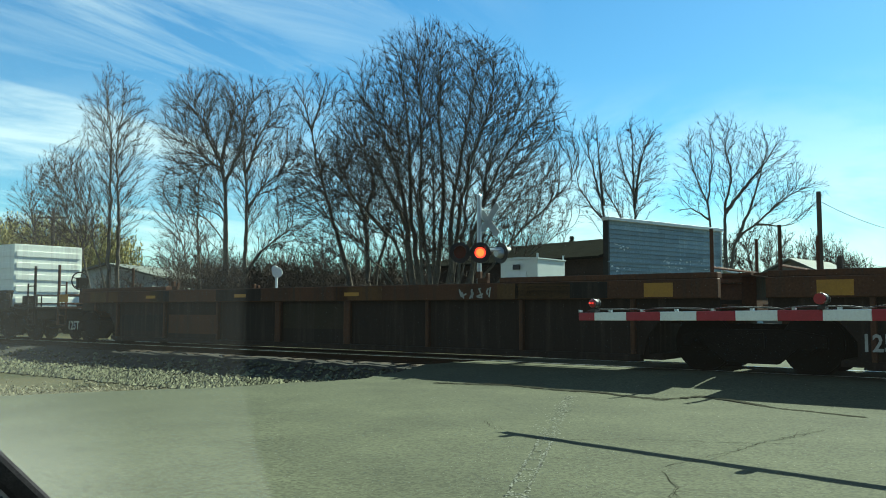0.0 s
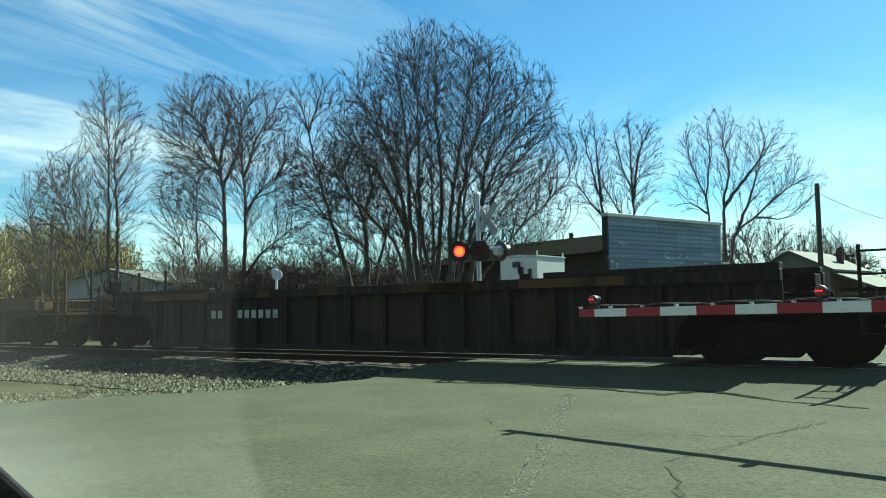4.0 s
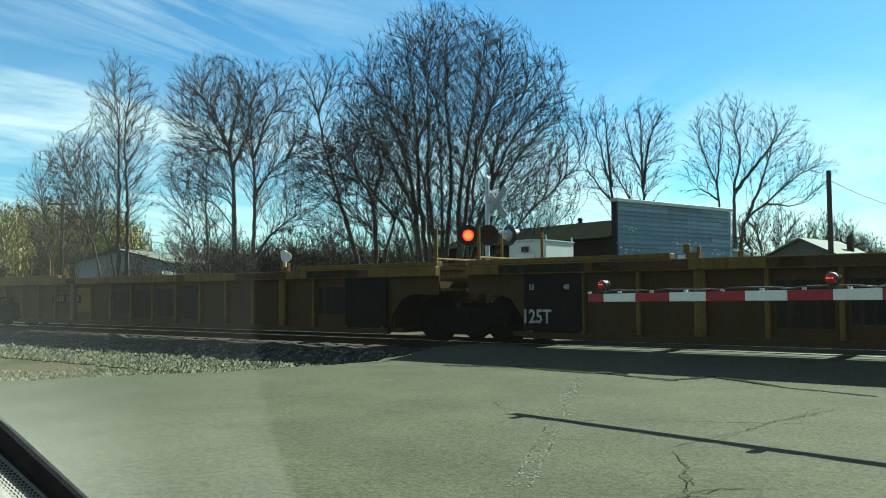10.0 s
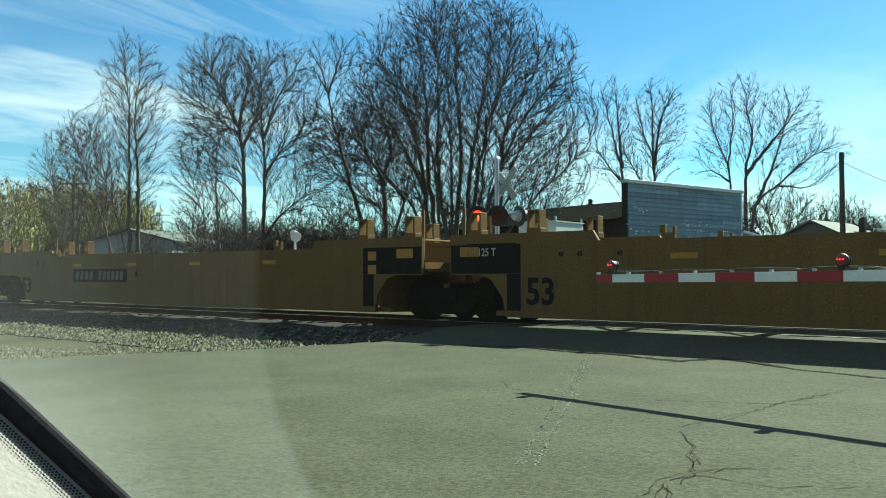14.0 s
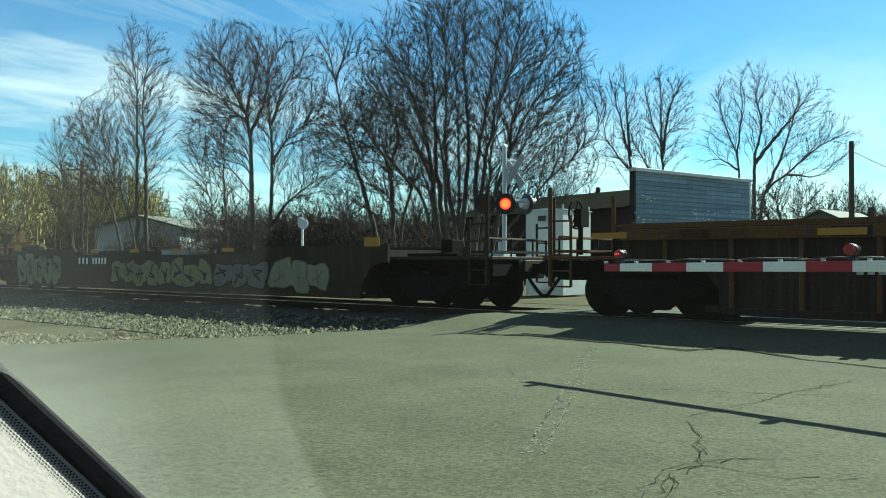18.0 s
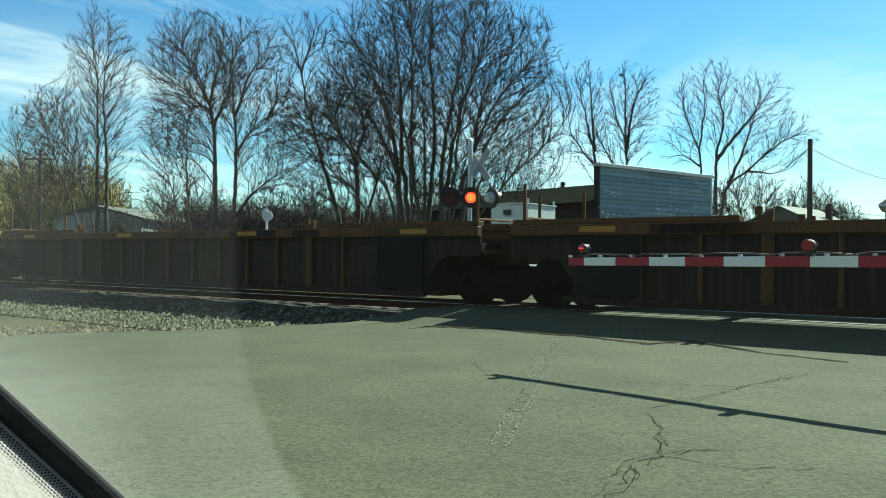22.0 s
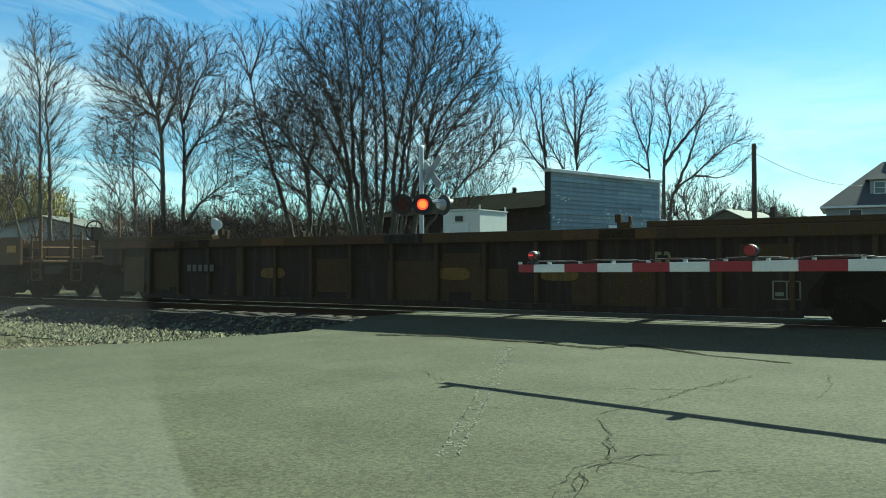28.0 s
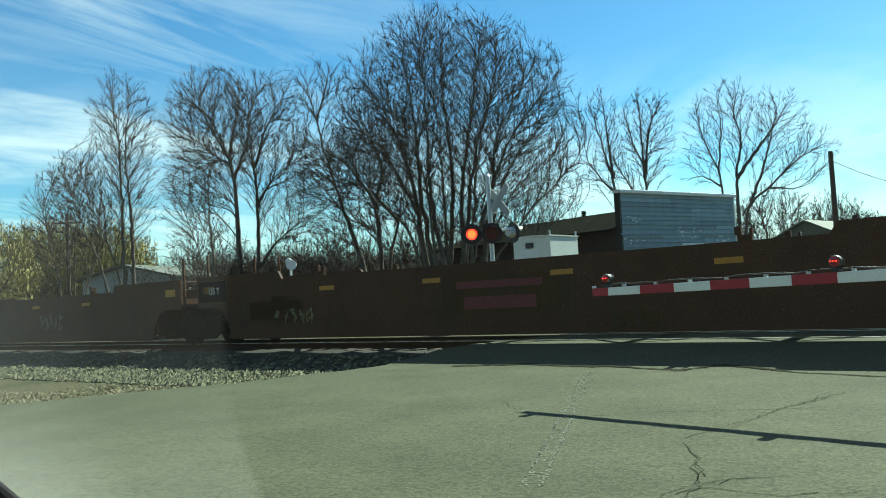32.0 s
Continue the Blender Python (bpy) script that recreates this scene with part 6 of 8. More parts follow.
    bm = bmesh.new()
    box(bm, W - 0.3, W - 0.1, 0.26, 14, 0, 3.75)
    part("side_wall", bm, BRICKISH, b)
    bm = bmesh.new()
    box(bm, 0.2, W - 0.3, 13.8, 14, 0, 3.75)
    part("back_wall", bm, BRICKISH, b)
    bm = bmesh.new()
    slab(bm, [(-0.45, 3.62), (W / 2, 4.95), (W + 0.2, 3.62), (W + 0.2, 3.74), (W / 2, 5.07), (-0.45, 3.74)], "y", 0.27, 14.4)
    part("roof", bm, SHINGLE, b)
    # lean-to wing with a white-edged roof
    bm = bmesh.new()
    slab(bm, [(W + 0.06, 0), (W + 4.1, 0), (W + 4.1, 2.72), (W + 0.06, 3.3)], "y", 0.06, 5)
    wing = part("wing_wall", bm, BLUE, b)
    for k in range(15):
        z0, z1 = 0.21 * k, 0.21 * (k + 1)
        xe = W + 4.1 if z1 < 2.7 else W + 0.06 + (3.3 - z1) / 0.58 * 4.04
        if xe < W + 0.3:
            break
        bm = bmesh.new()
        slab(bm, [(0.028, z0), (0.058, z0), (0.058, z1 + 0.01), (0.050, z1 + 0.01)], "x", W + 0.09, xe)
        part("board", bm, BLUE, b)
    bm = bmesh.new()
    slab(bm, [(W + 0.05, 3.32), (W + 4.4, 2.68), (W + 4.4, 2.82), (W + 0.05, 3.46)], "y", -0.15, 5.2)
    part("wing_roof", bm, TRIM, b)
    window(b, W + 0.85, W + 2.3, 1.45, 2.25, 0.02, 3, 1)


shed()


def gable_house():
    # low house, its gable in shade and its pale roof in the sun
    h = thing("house", Matrix.Translation((23.1, 61.9, 0.0)) @ pose(0, 0, 0, 0, 0, -45), "low brown house with a pale green-grey roof and lean-to", "house")
    bm = bmesh.new()
    slab(bm, [(0, 0), (5.4, 0), (5.4, 3.6), (2.7, 4.9), (0, 3.6)], "y", 0, 0.2)
    part("gable_wall", bm, TANWALL, h)
    for x in (0, 5.2):
        bm = bmesh.new()
        box(bm, x, x + 0.2, 0.2, 7, 0, 3.55)
        part("side_wall", bm, TANWALL, h)
    bm = bmesh.new()
    slab(bm, [(0.2, 0), (5.2, 0), (5.2, 3.6), (2.7, 4.8), (0.2, 3.6)], "y", 6.8, 7)
    part("back_wall", bm, TANWALL, h)
    for pts in ([(-0.4, 3.42), (2.7, 4.92), (2.7, 5.06), (-0.4, 3.56)], [(2.705, 4.92), (5.8, 3.42), (5.8, 3.56), (2.705, 5.06)]):
        bm = bmesh.new()
        slab(bm, pts, "y", -0.35, 7.4)
        part("roof", bm, PALEROOF, h)
    bm = bmesh.new()
    slab(bm, [(5.42, 3.30), (8.4, 2.15), (8.4, 2.27), (5.42, 3.42)], "y", 0.2, 7.6)
    part("lean_to_roof", bm, PALEROOF, h)
    for y in (0.5, 7.3):
        bm = bmesh.new()
        box(bm, 8.1, 8.24, y, y + 0.14, 0, 2.25)
        part("post", bm, TRIM, h)
    bm = bmesh.new()
    box(bm, 4.3, 4.7, 4.4, 4.8, 3.9, 5.3)
    part("chimney", bm, BRICKISH, h)


TANWALL = material("brown_siding", (0.13, 0.118, 0.09), 0.85, 0, (0.10, 0.09, 0.07), 1.0, 0.5, 10, 0.1, 0.08)
gable_house()


def big_house():
    h = thing("house", Matrix.Translation((41.1, 75.5, 0.0)) @ pose(0, 0, 0, 0, 0, -30), "large grey two-storey house with hipped slate roof and dormer", "house")
    W, D, H = 11.0, 10.0, 6.2
    bm = bmesh.new()
    box(bm, 0, W, 0, 0.25, 0, H)
    part("front_wall", bm, GREYWALL, h)
    for x in (0, W - 0.25):
        bm = bmesh.new()
        box(bm, x, x + 0.25, 0.25, D, 0, H)
        part("side_wall", bm, GREYWALL, h)
    bm = bmesh.new()
    box(bm, 0.25, W - 0.25, D - 0.25, D, 0, H)
    part("back_wall", bm, GREYWALL, h)
    bm = bmesh.new()
    e = 0.5
    v = [bm.verts.new(q) for q in ((-e, -e, H + .02), (W + e, -e, H + .02), (W + e, D + e, H + .02), (-e, D + e, H + .02), (W / 2 - 0.6, D / 2, H + 4.5), (W / 2 + 0.6, D / 2, H + 4.5))]
    for f in ((0, 1, 5, 4), (1, 2, 5), (2, 3, 4, 5), (3, 0, 4), (3, 2, 1, 0)):
        bm.faces.new([v[i] for i in f])
    part("roof", bm, SLATE, h)
    bm = bmesh.new()
    box(bm, -e - .03, W + e + .03, -e - .03, D + e + .03, H - 0.16, H + 0.015)
    part("eaves", bm, TRIM, h)
    x0, x1 = 3.7, 5.3
    bm = bmesh.new()
    box(bm, x0, x1, 0.9, 3.4, H + 0.8, H + 2.5)
    dm = part("dormer", bm, GREYWALL, h)
    bm = bmesh.new()
    v = [bm.verts.new(q) for q in ((x0 - .4, .5, H + 2.45), (x1 + .4, .5, H + 2.45), (x1 + .4, 4, H + 2.45), (x0 - .4, 4, H + 2.45), ((x0 + x1) / 2, 1.5, H + 3.25), ((x0 + x1) / 2, 4.0, H + 3.25))]
    for f in ((0, 1, 4), (1, 2, 5, 4), (2, 3, 5), (3, 0, 4, 5), (3, 2, 1, 0)):
        bm.faces.new([v[i] for i in f])
    part("dormer_roof", bm, SLATE, dm)
    window(h, 4.1, 4.9, H + 1.2, H + 2.2, 0.9, 1, 2)
    for x in (2.0, 6.3, 9.0):
        window(h, x, x + 0.95, 4.5, 5.85, 0.0, 1, 2)
    for x in (2.0, 8.2):
        window(h, x, x + 1.0, 0.9, 2.4, 0.0, 1, 2)
    bm = bmesh.new()
    box(bm, W / 2 - 0.3, W / 2 + 0.3, D / 2 - .3, D / 2 + .3, H + 4.2, H + 5.2)
    part("chimney", bm, BRICKISH, h)
    bm = bmesh.new()
    slab(bm, [(-2.4, 3.05), (-0.01, 3.6), (-0.01, 3.75), (-2.4, 3.2)], "x", 1.0, W)
    part("porch_roof", bm, SLATE, h)
    for x in (1.1, 4.2, 7.4, 10.7):
        bm = bmesh.new()
        box(bm, x, x + 0.18, -2.3, -2.12, 0, 3.06)
        part("porch_post", bm, TRIM, h)
    bm = bmesh.new()
    slab(bm, [(3.3, 2.0), (5.1, 2.0), (5.1, 3.2), (4.2, 3.9), (3.3, 3.2)], "y", -2.62, -2.45)
    part("porch_gable", bm, TRIM, h, "white gabled porch front")


big_house()


def left_buildings():
    b = thing("garage", Matrix.Translation((-27.2, 60, 0.05)) @ pose(0, 0, 0, 0, 0, -10), "low white building with a shallow pale roof among trees", "building")
    bm = bmesh.new()
    slab(bm, [(0, 0), (6.8, 0), (6.8, 3.6), (3.4, 4.4), (0, 3.6)], "y", 0, 8)
    part("walls", bm, WHITEWALL, b)
    for pts in (((-0.4, 3.5), (3.4, 4.42), (3.4, 4.55), (-0.4, 3.63)), ((3.405, 4.42), (7.2, 3.5), (7.2, 3.63), (3.405, 4.55))):
        bm = bmesh.new()
        slab(bm, list(pts), "y", -0.4, 8.4)
        part("roof", bm, PALEROOF, b)
    bm = bmesh.new()
    box(bm, 0.8, 3.4, -0.03, 0.0, 0, 2.3)
    part("garage_door", bm, GREYWALL, b)
    window(b, 4.5, 5.6, 1.1, 2.2, 0, 2, 1)
    f = thing("fence", Matrix.Translation((-20.2, 52, 0.05)) @ pose(0, 0, 0, 0, 0, -8), "grey weathered board fence behind the trees", "fence")
    bm = bmesh.new()
    box(bm, -0.07, 0.07, -0.012, 0.012, 0.05, 1.9)
    me = mesh_of("board", bm, GREYWALL)
    for k in range(110):
        again("board", me, f, pose(k * 0.152, 0, 0))
    bm = bmesh.new()
    for z in (0.4, 1.5):
        box(bm, 0, 16.6, 0.014, 0.06, z, z + 0.09)
    part("rail", bm, GREYWALL, f)
    h = thing("house", Matrix.Translation((-52, 74, 0)) @ pose(0, 0, 0, 0, 0, 25), "grey-white gabled house beyond the willows", "house")
    bm = bmesh.new()
    slab(bm, [(0, 0), (9, 0), (9, 5.0), (4.5, 8.2), (0, 5.0)], "y", 0, 11)
    part("walls", bm, WHITEWALL, h)
    for pts in (((-0.5, 4.7), (4.5, 8.25), (4.5, 8.42), (-0.5, 4.87)), ((4.505, 8.25), (9.5, 4.7), (9.5, 4.87), (4.505, 8.42))):
        bm = bmesh.new()
        slab(bm, list(pts), "y", -0.4, 11.4)
        part("roof", bm, SLATE, h)
    for x in (1.8, 6.0):
        window(h, x, x + 1, 3.2, 4.6, 0, 1, 2)


left_buildings()


def poles():
    p = thing("utility_pole", pose(24.75, 54.6, 0), "dark wooden utility pole with service wires", "utility pole")
    bm = bmesh.new()
    tube(bm, (0, 0, -0.2), (0, 0, 9.1), 0.19, 0.15, 12)
    part("pole", bm, POLEWOOD, p)
    for a, b, sag in (((0, 0, 8.5), (20.5, 21.5, 8.3), 0.7), ((4.0, 8.0, 5.3), (19.6, 20.0, 5.0), 0.3)):
        bm = bmesh.new()
        pts = [Vector(a).lerp(Vector(b), k / 16) - Vector((0, 0, sag * 4 * (k / 16) * (1 - k / 16))) for k in range(17)]
        path(bm, pts, 0.018, 5)
        part("wire", bm, BLACK, p)
    q = thing("utility_pole", pose(-31, 66, 0), "wooden utility pole with a crossarm behind the willows", "utility pole")
    bm = bmesh.new()
    tube(bm, (0, 0, -0.2), (0, 0, 9.3), 0.17, 0.13, 10)
    part("pole", bm, POLEWOOD, q)
    bm = bmesh.new()
    box(bm, -1.1, 1.1, -0.06, 0.06, 8.5, 8.64)
    part("crossarm", bm, POLEWOOD, q)


poles()


# ---- trees ----
def tubes_mesh(name, segs, mat, min_r=0.0, sides=None, slivers=()):
    """Tapered tubes for the wood, and for the last twigs one thin blade each."""
    verts, faces = [], []
    for a, b, r in slivers:
        w = (b - a).normalized()
        u = w.orthogonal().normalized()
        t = (a.x * 7.3 + a.y * 3.1 + a.z * 11.7) % math.tau
        u = (u * math.cos(t) + w.cross(u) * math.sin(t)) * r
        i = len(verts)
        verts += [tuple(a - u), tuple(a + u), tuple(b)]
        faces.append((i, i + 1, i + 2))
    for a, b, r0, r1 in segs:
        n = sides or (9 if r0 > 0.08 else 5 if r0 > 0.03 else 3)
        w = (b - a).normalized()
        u = w.orthogonal().normalized()
        v = w.cross(u)
        i = len(verts)
        for c, r in ((a, max(r0, min_r)), (b, max(r1, min_r))):
            for k in range(n):
                t = k * math.tau / n
                q = c + (u * math.cos(t) + v * math.sin(t)) * r
                verts.append((q.x, q.y, q.z))
        for k in range(n):
            faces.append((i + k, i + (k + 1) % n, i + n + (k + 1) % n, i + n + k))
    me = bpy.data.meshes.new(name)
    me.from_pydata(verts, [], faces)
    me.materials.append(mat)
    return me


def sway(rnd, s):
    return Vector((rnd.gauss(0, s), rnd.gauss(0, s), rnd.gauss(0, s)))


class Growth:
    """Wood that grows from given stems into the room of its crown: every shoot leans to the free space next to it, and ends where its neighbours are."""

    def __init__(self, seed, crowns, fine, dense, step=0.25, kill=0.27, twig=1.0):
        self.rnd, self.gen = random.Random(seed), np.random.default_rng(seed)
        self.crowns, self.fine, self.dense, self.step, self.kill, self.twig = crowns, fine, dense, step, kill, twig
        self.segs, self.slivers = [], []
        self.pos, self.way, self.starts = [], [], []

    def stem(self, r0, pts):
        rnd = self.rnd
        fine_pts = []
        pts = [Vector(p) for p in pts]
        for i, (a, b) in enumerate(zip(pts, pts[1:])):
            before, after = pts[max(i - 1, 0)], pts[min(i + 2, len(pts) - 1)]
            n = max(2, int((b - a).length / 0.42))
            for k in range(n):
                t = k / n
                q = 0.5 * (2 * a + (b - before) * t + (2 * before - 5 * a + 4 * b - after) * t * t + (3 * a - before - 3 * b + after) * t ** 3)
                fine_pts.append(q + sway(rnd, 0.03))
        fine_pts.append(pts[-1])
        r1 = max(r0 * 0.10, self.fine * 1.6)
        n = len(fine_pts) - 1
        rad = [r0 + (r1 - r0) * (k / n) ** 0.8 for k in range(n + 1)]
        if pts[0].z < 0.5:
            rad[0] *= 1.5
            rad[1] *= 1.15
        for k in range(n):
            self.segs.append((fine_pts[k], fine_pts[k + 1], rad[k], rad[k + 1]))
        for k in range(1, n + 1):
            p = fine_pts[k]
            if p.z > 1.8 and (k == n or k % 2 == len(self.starts) % 2) and k > n * 0.12:
                self.starts.append(len(self.pos))
                self.pos.append(tuple(p))
                self.way.append(tuple((p - fine_pts[k - 1]).normalized()))

    def room(self):
        """Points spread through the crown, thicker towards its outline, that the shoots reach for."""
        out = []
        for cx, cy, cz, rx, ry, rz in self.crowns:
            n = int(4.19 * rx * ry * rz * 13.0 * self.dense)
            v = self.gen.normal(size=(n, 3))
            v /= np.linalg.norm(v, axis=1)[:, None]
            lump = 1.0 + 0.06 * np.sin(v[:, 0] * 7 + cx) * np.sin(v[:, 2] * 8 + cz) + 0.05 * np.sin(v[:, 1] * 9 + v[:, 0] * 5)
            r = self.gen.random(n) ** 0.36 * lump
            out.append(np.array((cx, cy, cz)) + v * r[:, None] * np.array((rx, ry, rz)))
        pts = np.concatenate(out)
        return pts[pts[:, 2] > 1.6]

    def grow(self):
        goal = self.room().astype(np.float32)
        pos, way = np.array(self.pos, dtype=np.float32), np.array(self.way, dtype=np.float32)
        first = len(pos)
        low = min(c[2] - 0.75 * c[5] for c in self.crowns)
        focus = np.array((sum(c[0] * c[3] for c in self.crowns) / sum(c[3] for c in self.crowns), 0, max(0.5, low - 1.0)))
        parent = [-1] * len(pos)
        kids = [0] * len(pos)
        best, which = np.full(len(goal), 1e9), np.full(len(goal), -1)
        fresh = np.arange(len(pos))
        for _ in range(36):
            near = np.full(len(goal), 1e9)
            cone = 0.5 if len(pos) > first else 0.0
            for c in range(0, len(fresh), 256):
                ids = fresh[c:c + 256]
                d = goal[:, None, :] - pos[ids][None, :, :]
                l = np.sqrt((d * d).sum(2))
                ahead = (d * way[ids][None, :, :]).sum(2) / (l + 1e-6)
                cost = l - 0.25 * d[:, :, 2] + l * 0.9 * (1 - ahead)
                cost[ahead < cone] = 1e8
                k = cost.argmin(1)
                m = cost[np.arange(len(goal)), k]
                better = m < best
                best[better], which[better] = m[better], ids[k[better]]
                near = np.minimum(near, l.min(1))
            keep = near > self.kill
            goal, best, which = goal[keep], best[keep], which[keep]
            if not len(goal):
                break
            pull = goal - pos[which]
            ln = np.linalg.norm(pull, axis=1)
            ok = (ln < 5.0) & (best < 1e7)
            if not ok.any():
                break
            total = np.zeros_like(pos)
            np.add.at(total, which[ok], pull[ok] / ln[ok][:, None])
            grown = [i for i in np.unique(which[ok]) if kids[i] < 3]
            if not grown:
                break
            g = np.array(grown)
            d = total[g]
            d /= np.linalg.norm(d, axis=1)[:, None] + 1e-6
            out = pos[g] - focus
            out /= np.linalg.norm(out, axis=1)[:, None] + 1e-6
            d = (d + 0.95 * way[g] + 0.30 * out + self.gen.normal(size=d.shape) * 0.04).astype(np.float32)
            d /= np.linalg.norm(d, axis=1)[:, None]
            fresh = np.arange(len(pos), len(pos) + len(g))
            pos, way = np.concatenate((pos, pos[g] + d * self.step)), np.concatenate((way, d))
            for i in grown:
                parent.append(int(i))
                kids[i] += 1
                kids.append(0)
        n = len(pos)
        tips = [0] * n
        for i in range(n - 1, first - 1, -1):
            tips[i] = max(tips[i], 1)
            if parent[i] >= first:
                tips[parent[i]] += tips[i]
        rnd, fine = self.rnd, self.fine
        rad = [fine * min(t, 60) ** 0.46 for t in tips]
        V = [Vector(p) for p in pos]
        for i in range(first, n):
            p = parent[i]
            r0 = rad[p] if p >= first else rad[i] * 1.15
            self.segs.append((V[p], V[i], min(r0, rad[i] * 1.3), rad[i]))
            w = (Vector(way[i]) + Vector(pos[i] - focus).normalized() * 0.5).normalized()
            u = w.orthogonal().normalized()
            v = w.cross(u)
            for _ in range(4 if kids[i] == 0 else 2 if tips[i] < 10 else 0):
                m = V[i] if kids[i] == 0 else V[p].lerp(V[i], rnd.random())
                turn, lean = rnd.uniform(0, math.tau), radians(rnd.uniform(4, 40) if kids[i] == 0 else rnd.uniform(30, 62))
                q = w * math.cos(lean) + (u * math.cos(turn) + v * math.sin(turn)) * math.sin(lean)
                e = m + q * rnd.uniform(.25, .68) * self.twig
                self.slivers.append((m, e, fine * 1.1))
                if kids[i]:
                    continue
                c = m.lerp(e, rnd.uniform(.3, .6))
                self.slivers.append((c, c + (q + sway(rnd, 0.5)).normalized() * rnd.uniform(.12, .30) * self.twig, fine))


def tree(x, y, label, stems, crowns, seed, fine=0.0065, dense=1.0, name="tree", leaves=None, z=0.0, step=0.25, kill=0.27, twig=1.0):
    """A bare tree: stems (radius, points) from the ground in local metres, crowns as ellipsoids that its wood fills."""
    t = thing(name, pose(x, y, z), label, "tree" if name != "bush" else "bush")
    g = Growth(seed, crowns, fine, dense, step, kill, twig)
    for r, pts in stems:
        g.stem(r, pts)
    g.grow()
    for nm, segs, mat in (("trunk", [s for s in g.segs if s[2] > 0.030], BARK), ("crown", [s for s in g.segs if s[2] <= 0.030], TWIG)):
        ob = new(nm, tubes_mesh(nm, segs, mat, fine * 0.55, None, g.slivers if nm == "crown" else ()))
        ob.parent = t
    if leaves:
        rnd = random.Random(seed)
        mat, cnt, size = leaves
        verts, faces = [], []
        for a, b, r0, r1 in [s for s in g.segs if s[2] <= 0.03]:
            for _ in range(cnt):
                c = a.lerp(b, rnd.random()) + Vector((rnd.gauss(0, .16), rnd.gauss(0, .16), rnd.gauss(-.25, .3)))
                i = len(verts)
                w = Vector((rnd.gauss(0, size), rnd.gauss(0, size), 0))
                verts += [tuple(c), tuple(c + w), tuple(c + w * .5 + Vector((rnd.gauss(0, size * .5), rnd.gauss(0, size * .5), -size * rnd.uniform(2, 6))))]
                faces.append((i, i + 1, i + 2))
        me = bpy.data.meshes.new("leaves")
        me.from_pydata(verts, [], faces)
        me.materials.append(mat)
        ob = new("leaves", me)
        ob.parent = t
    return t


def fan(n, reach, height, seed, base=0.5, r=0.07):
    """Stems that spread from one foot."""
    rnd = random.Random(seed)
    out = []
    for k in range(n):
        a = k * math.tau / n + rnd.uniform(-.3, .3)
        q = reach * rnd.uniform(0.45, 1.0)
        b = base * rnd.uniform(.3, 1)
        h = height * rnd.uniform(0.8, 1.0)
        out.append((r * rnd.uniform(.7, 1.1), [(math.cos(a) * b, math.sin(a) * b, -0.1), (math.cos(a) * (b + q * .3), math.sin(a) * (b + q * .3), h * 0.45), (math.cos(a) * (b + q), math.sin(a) * (b + q), h)]))
    return out


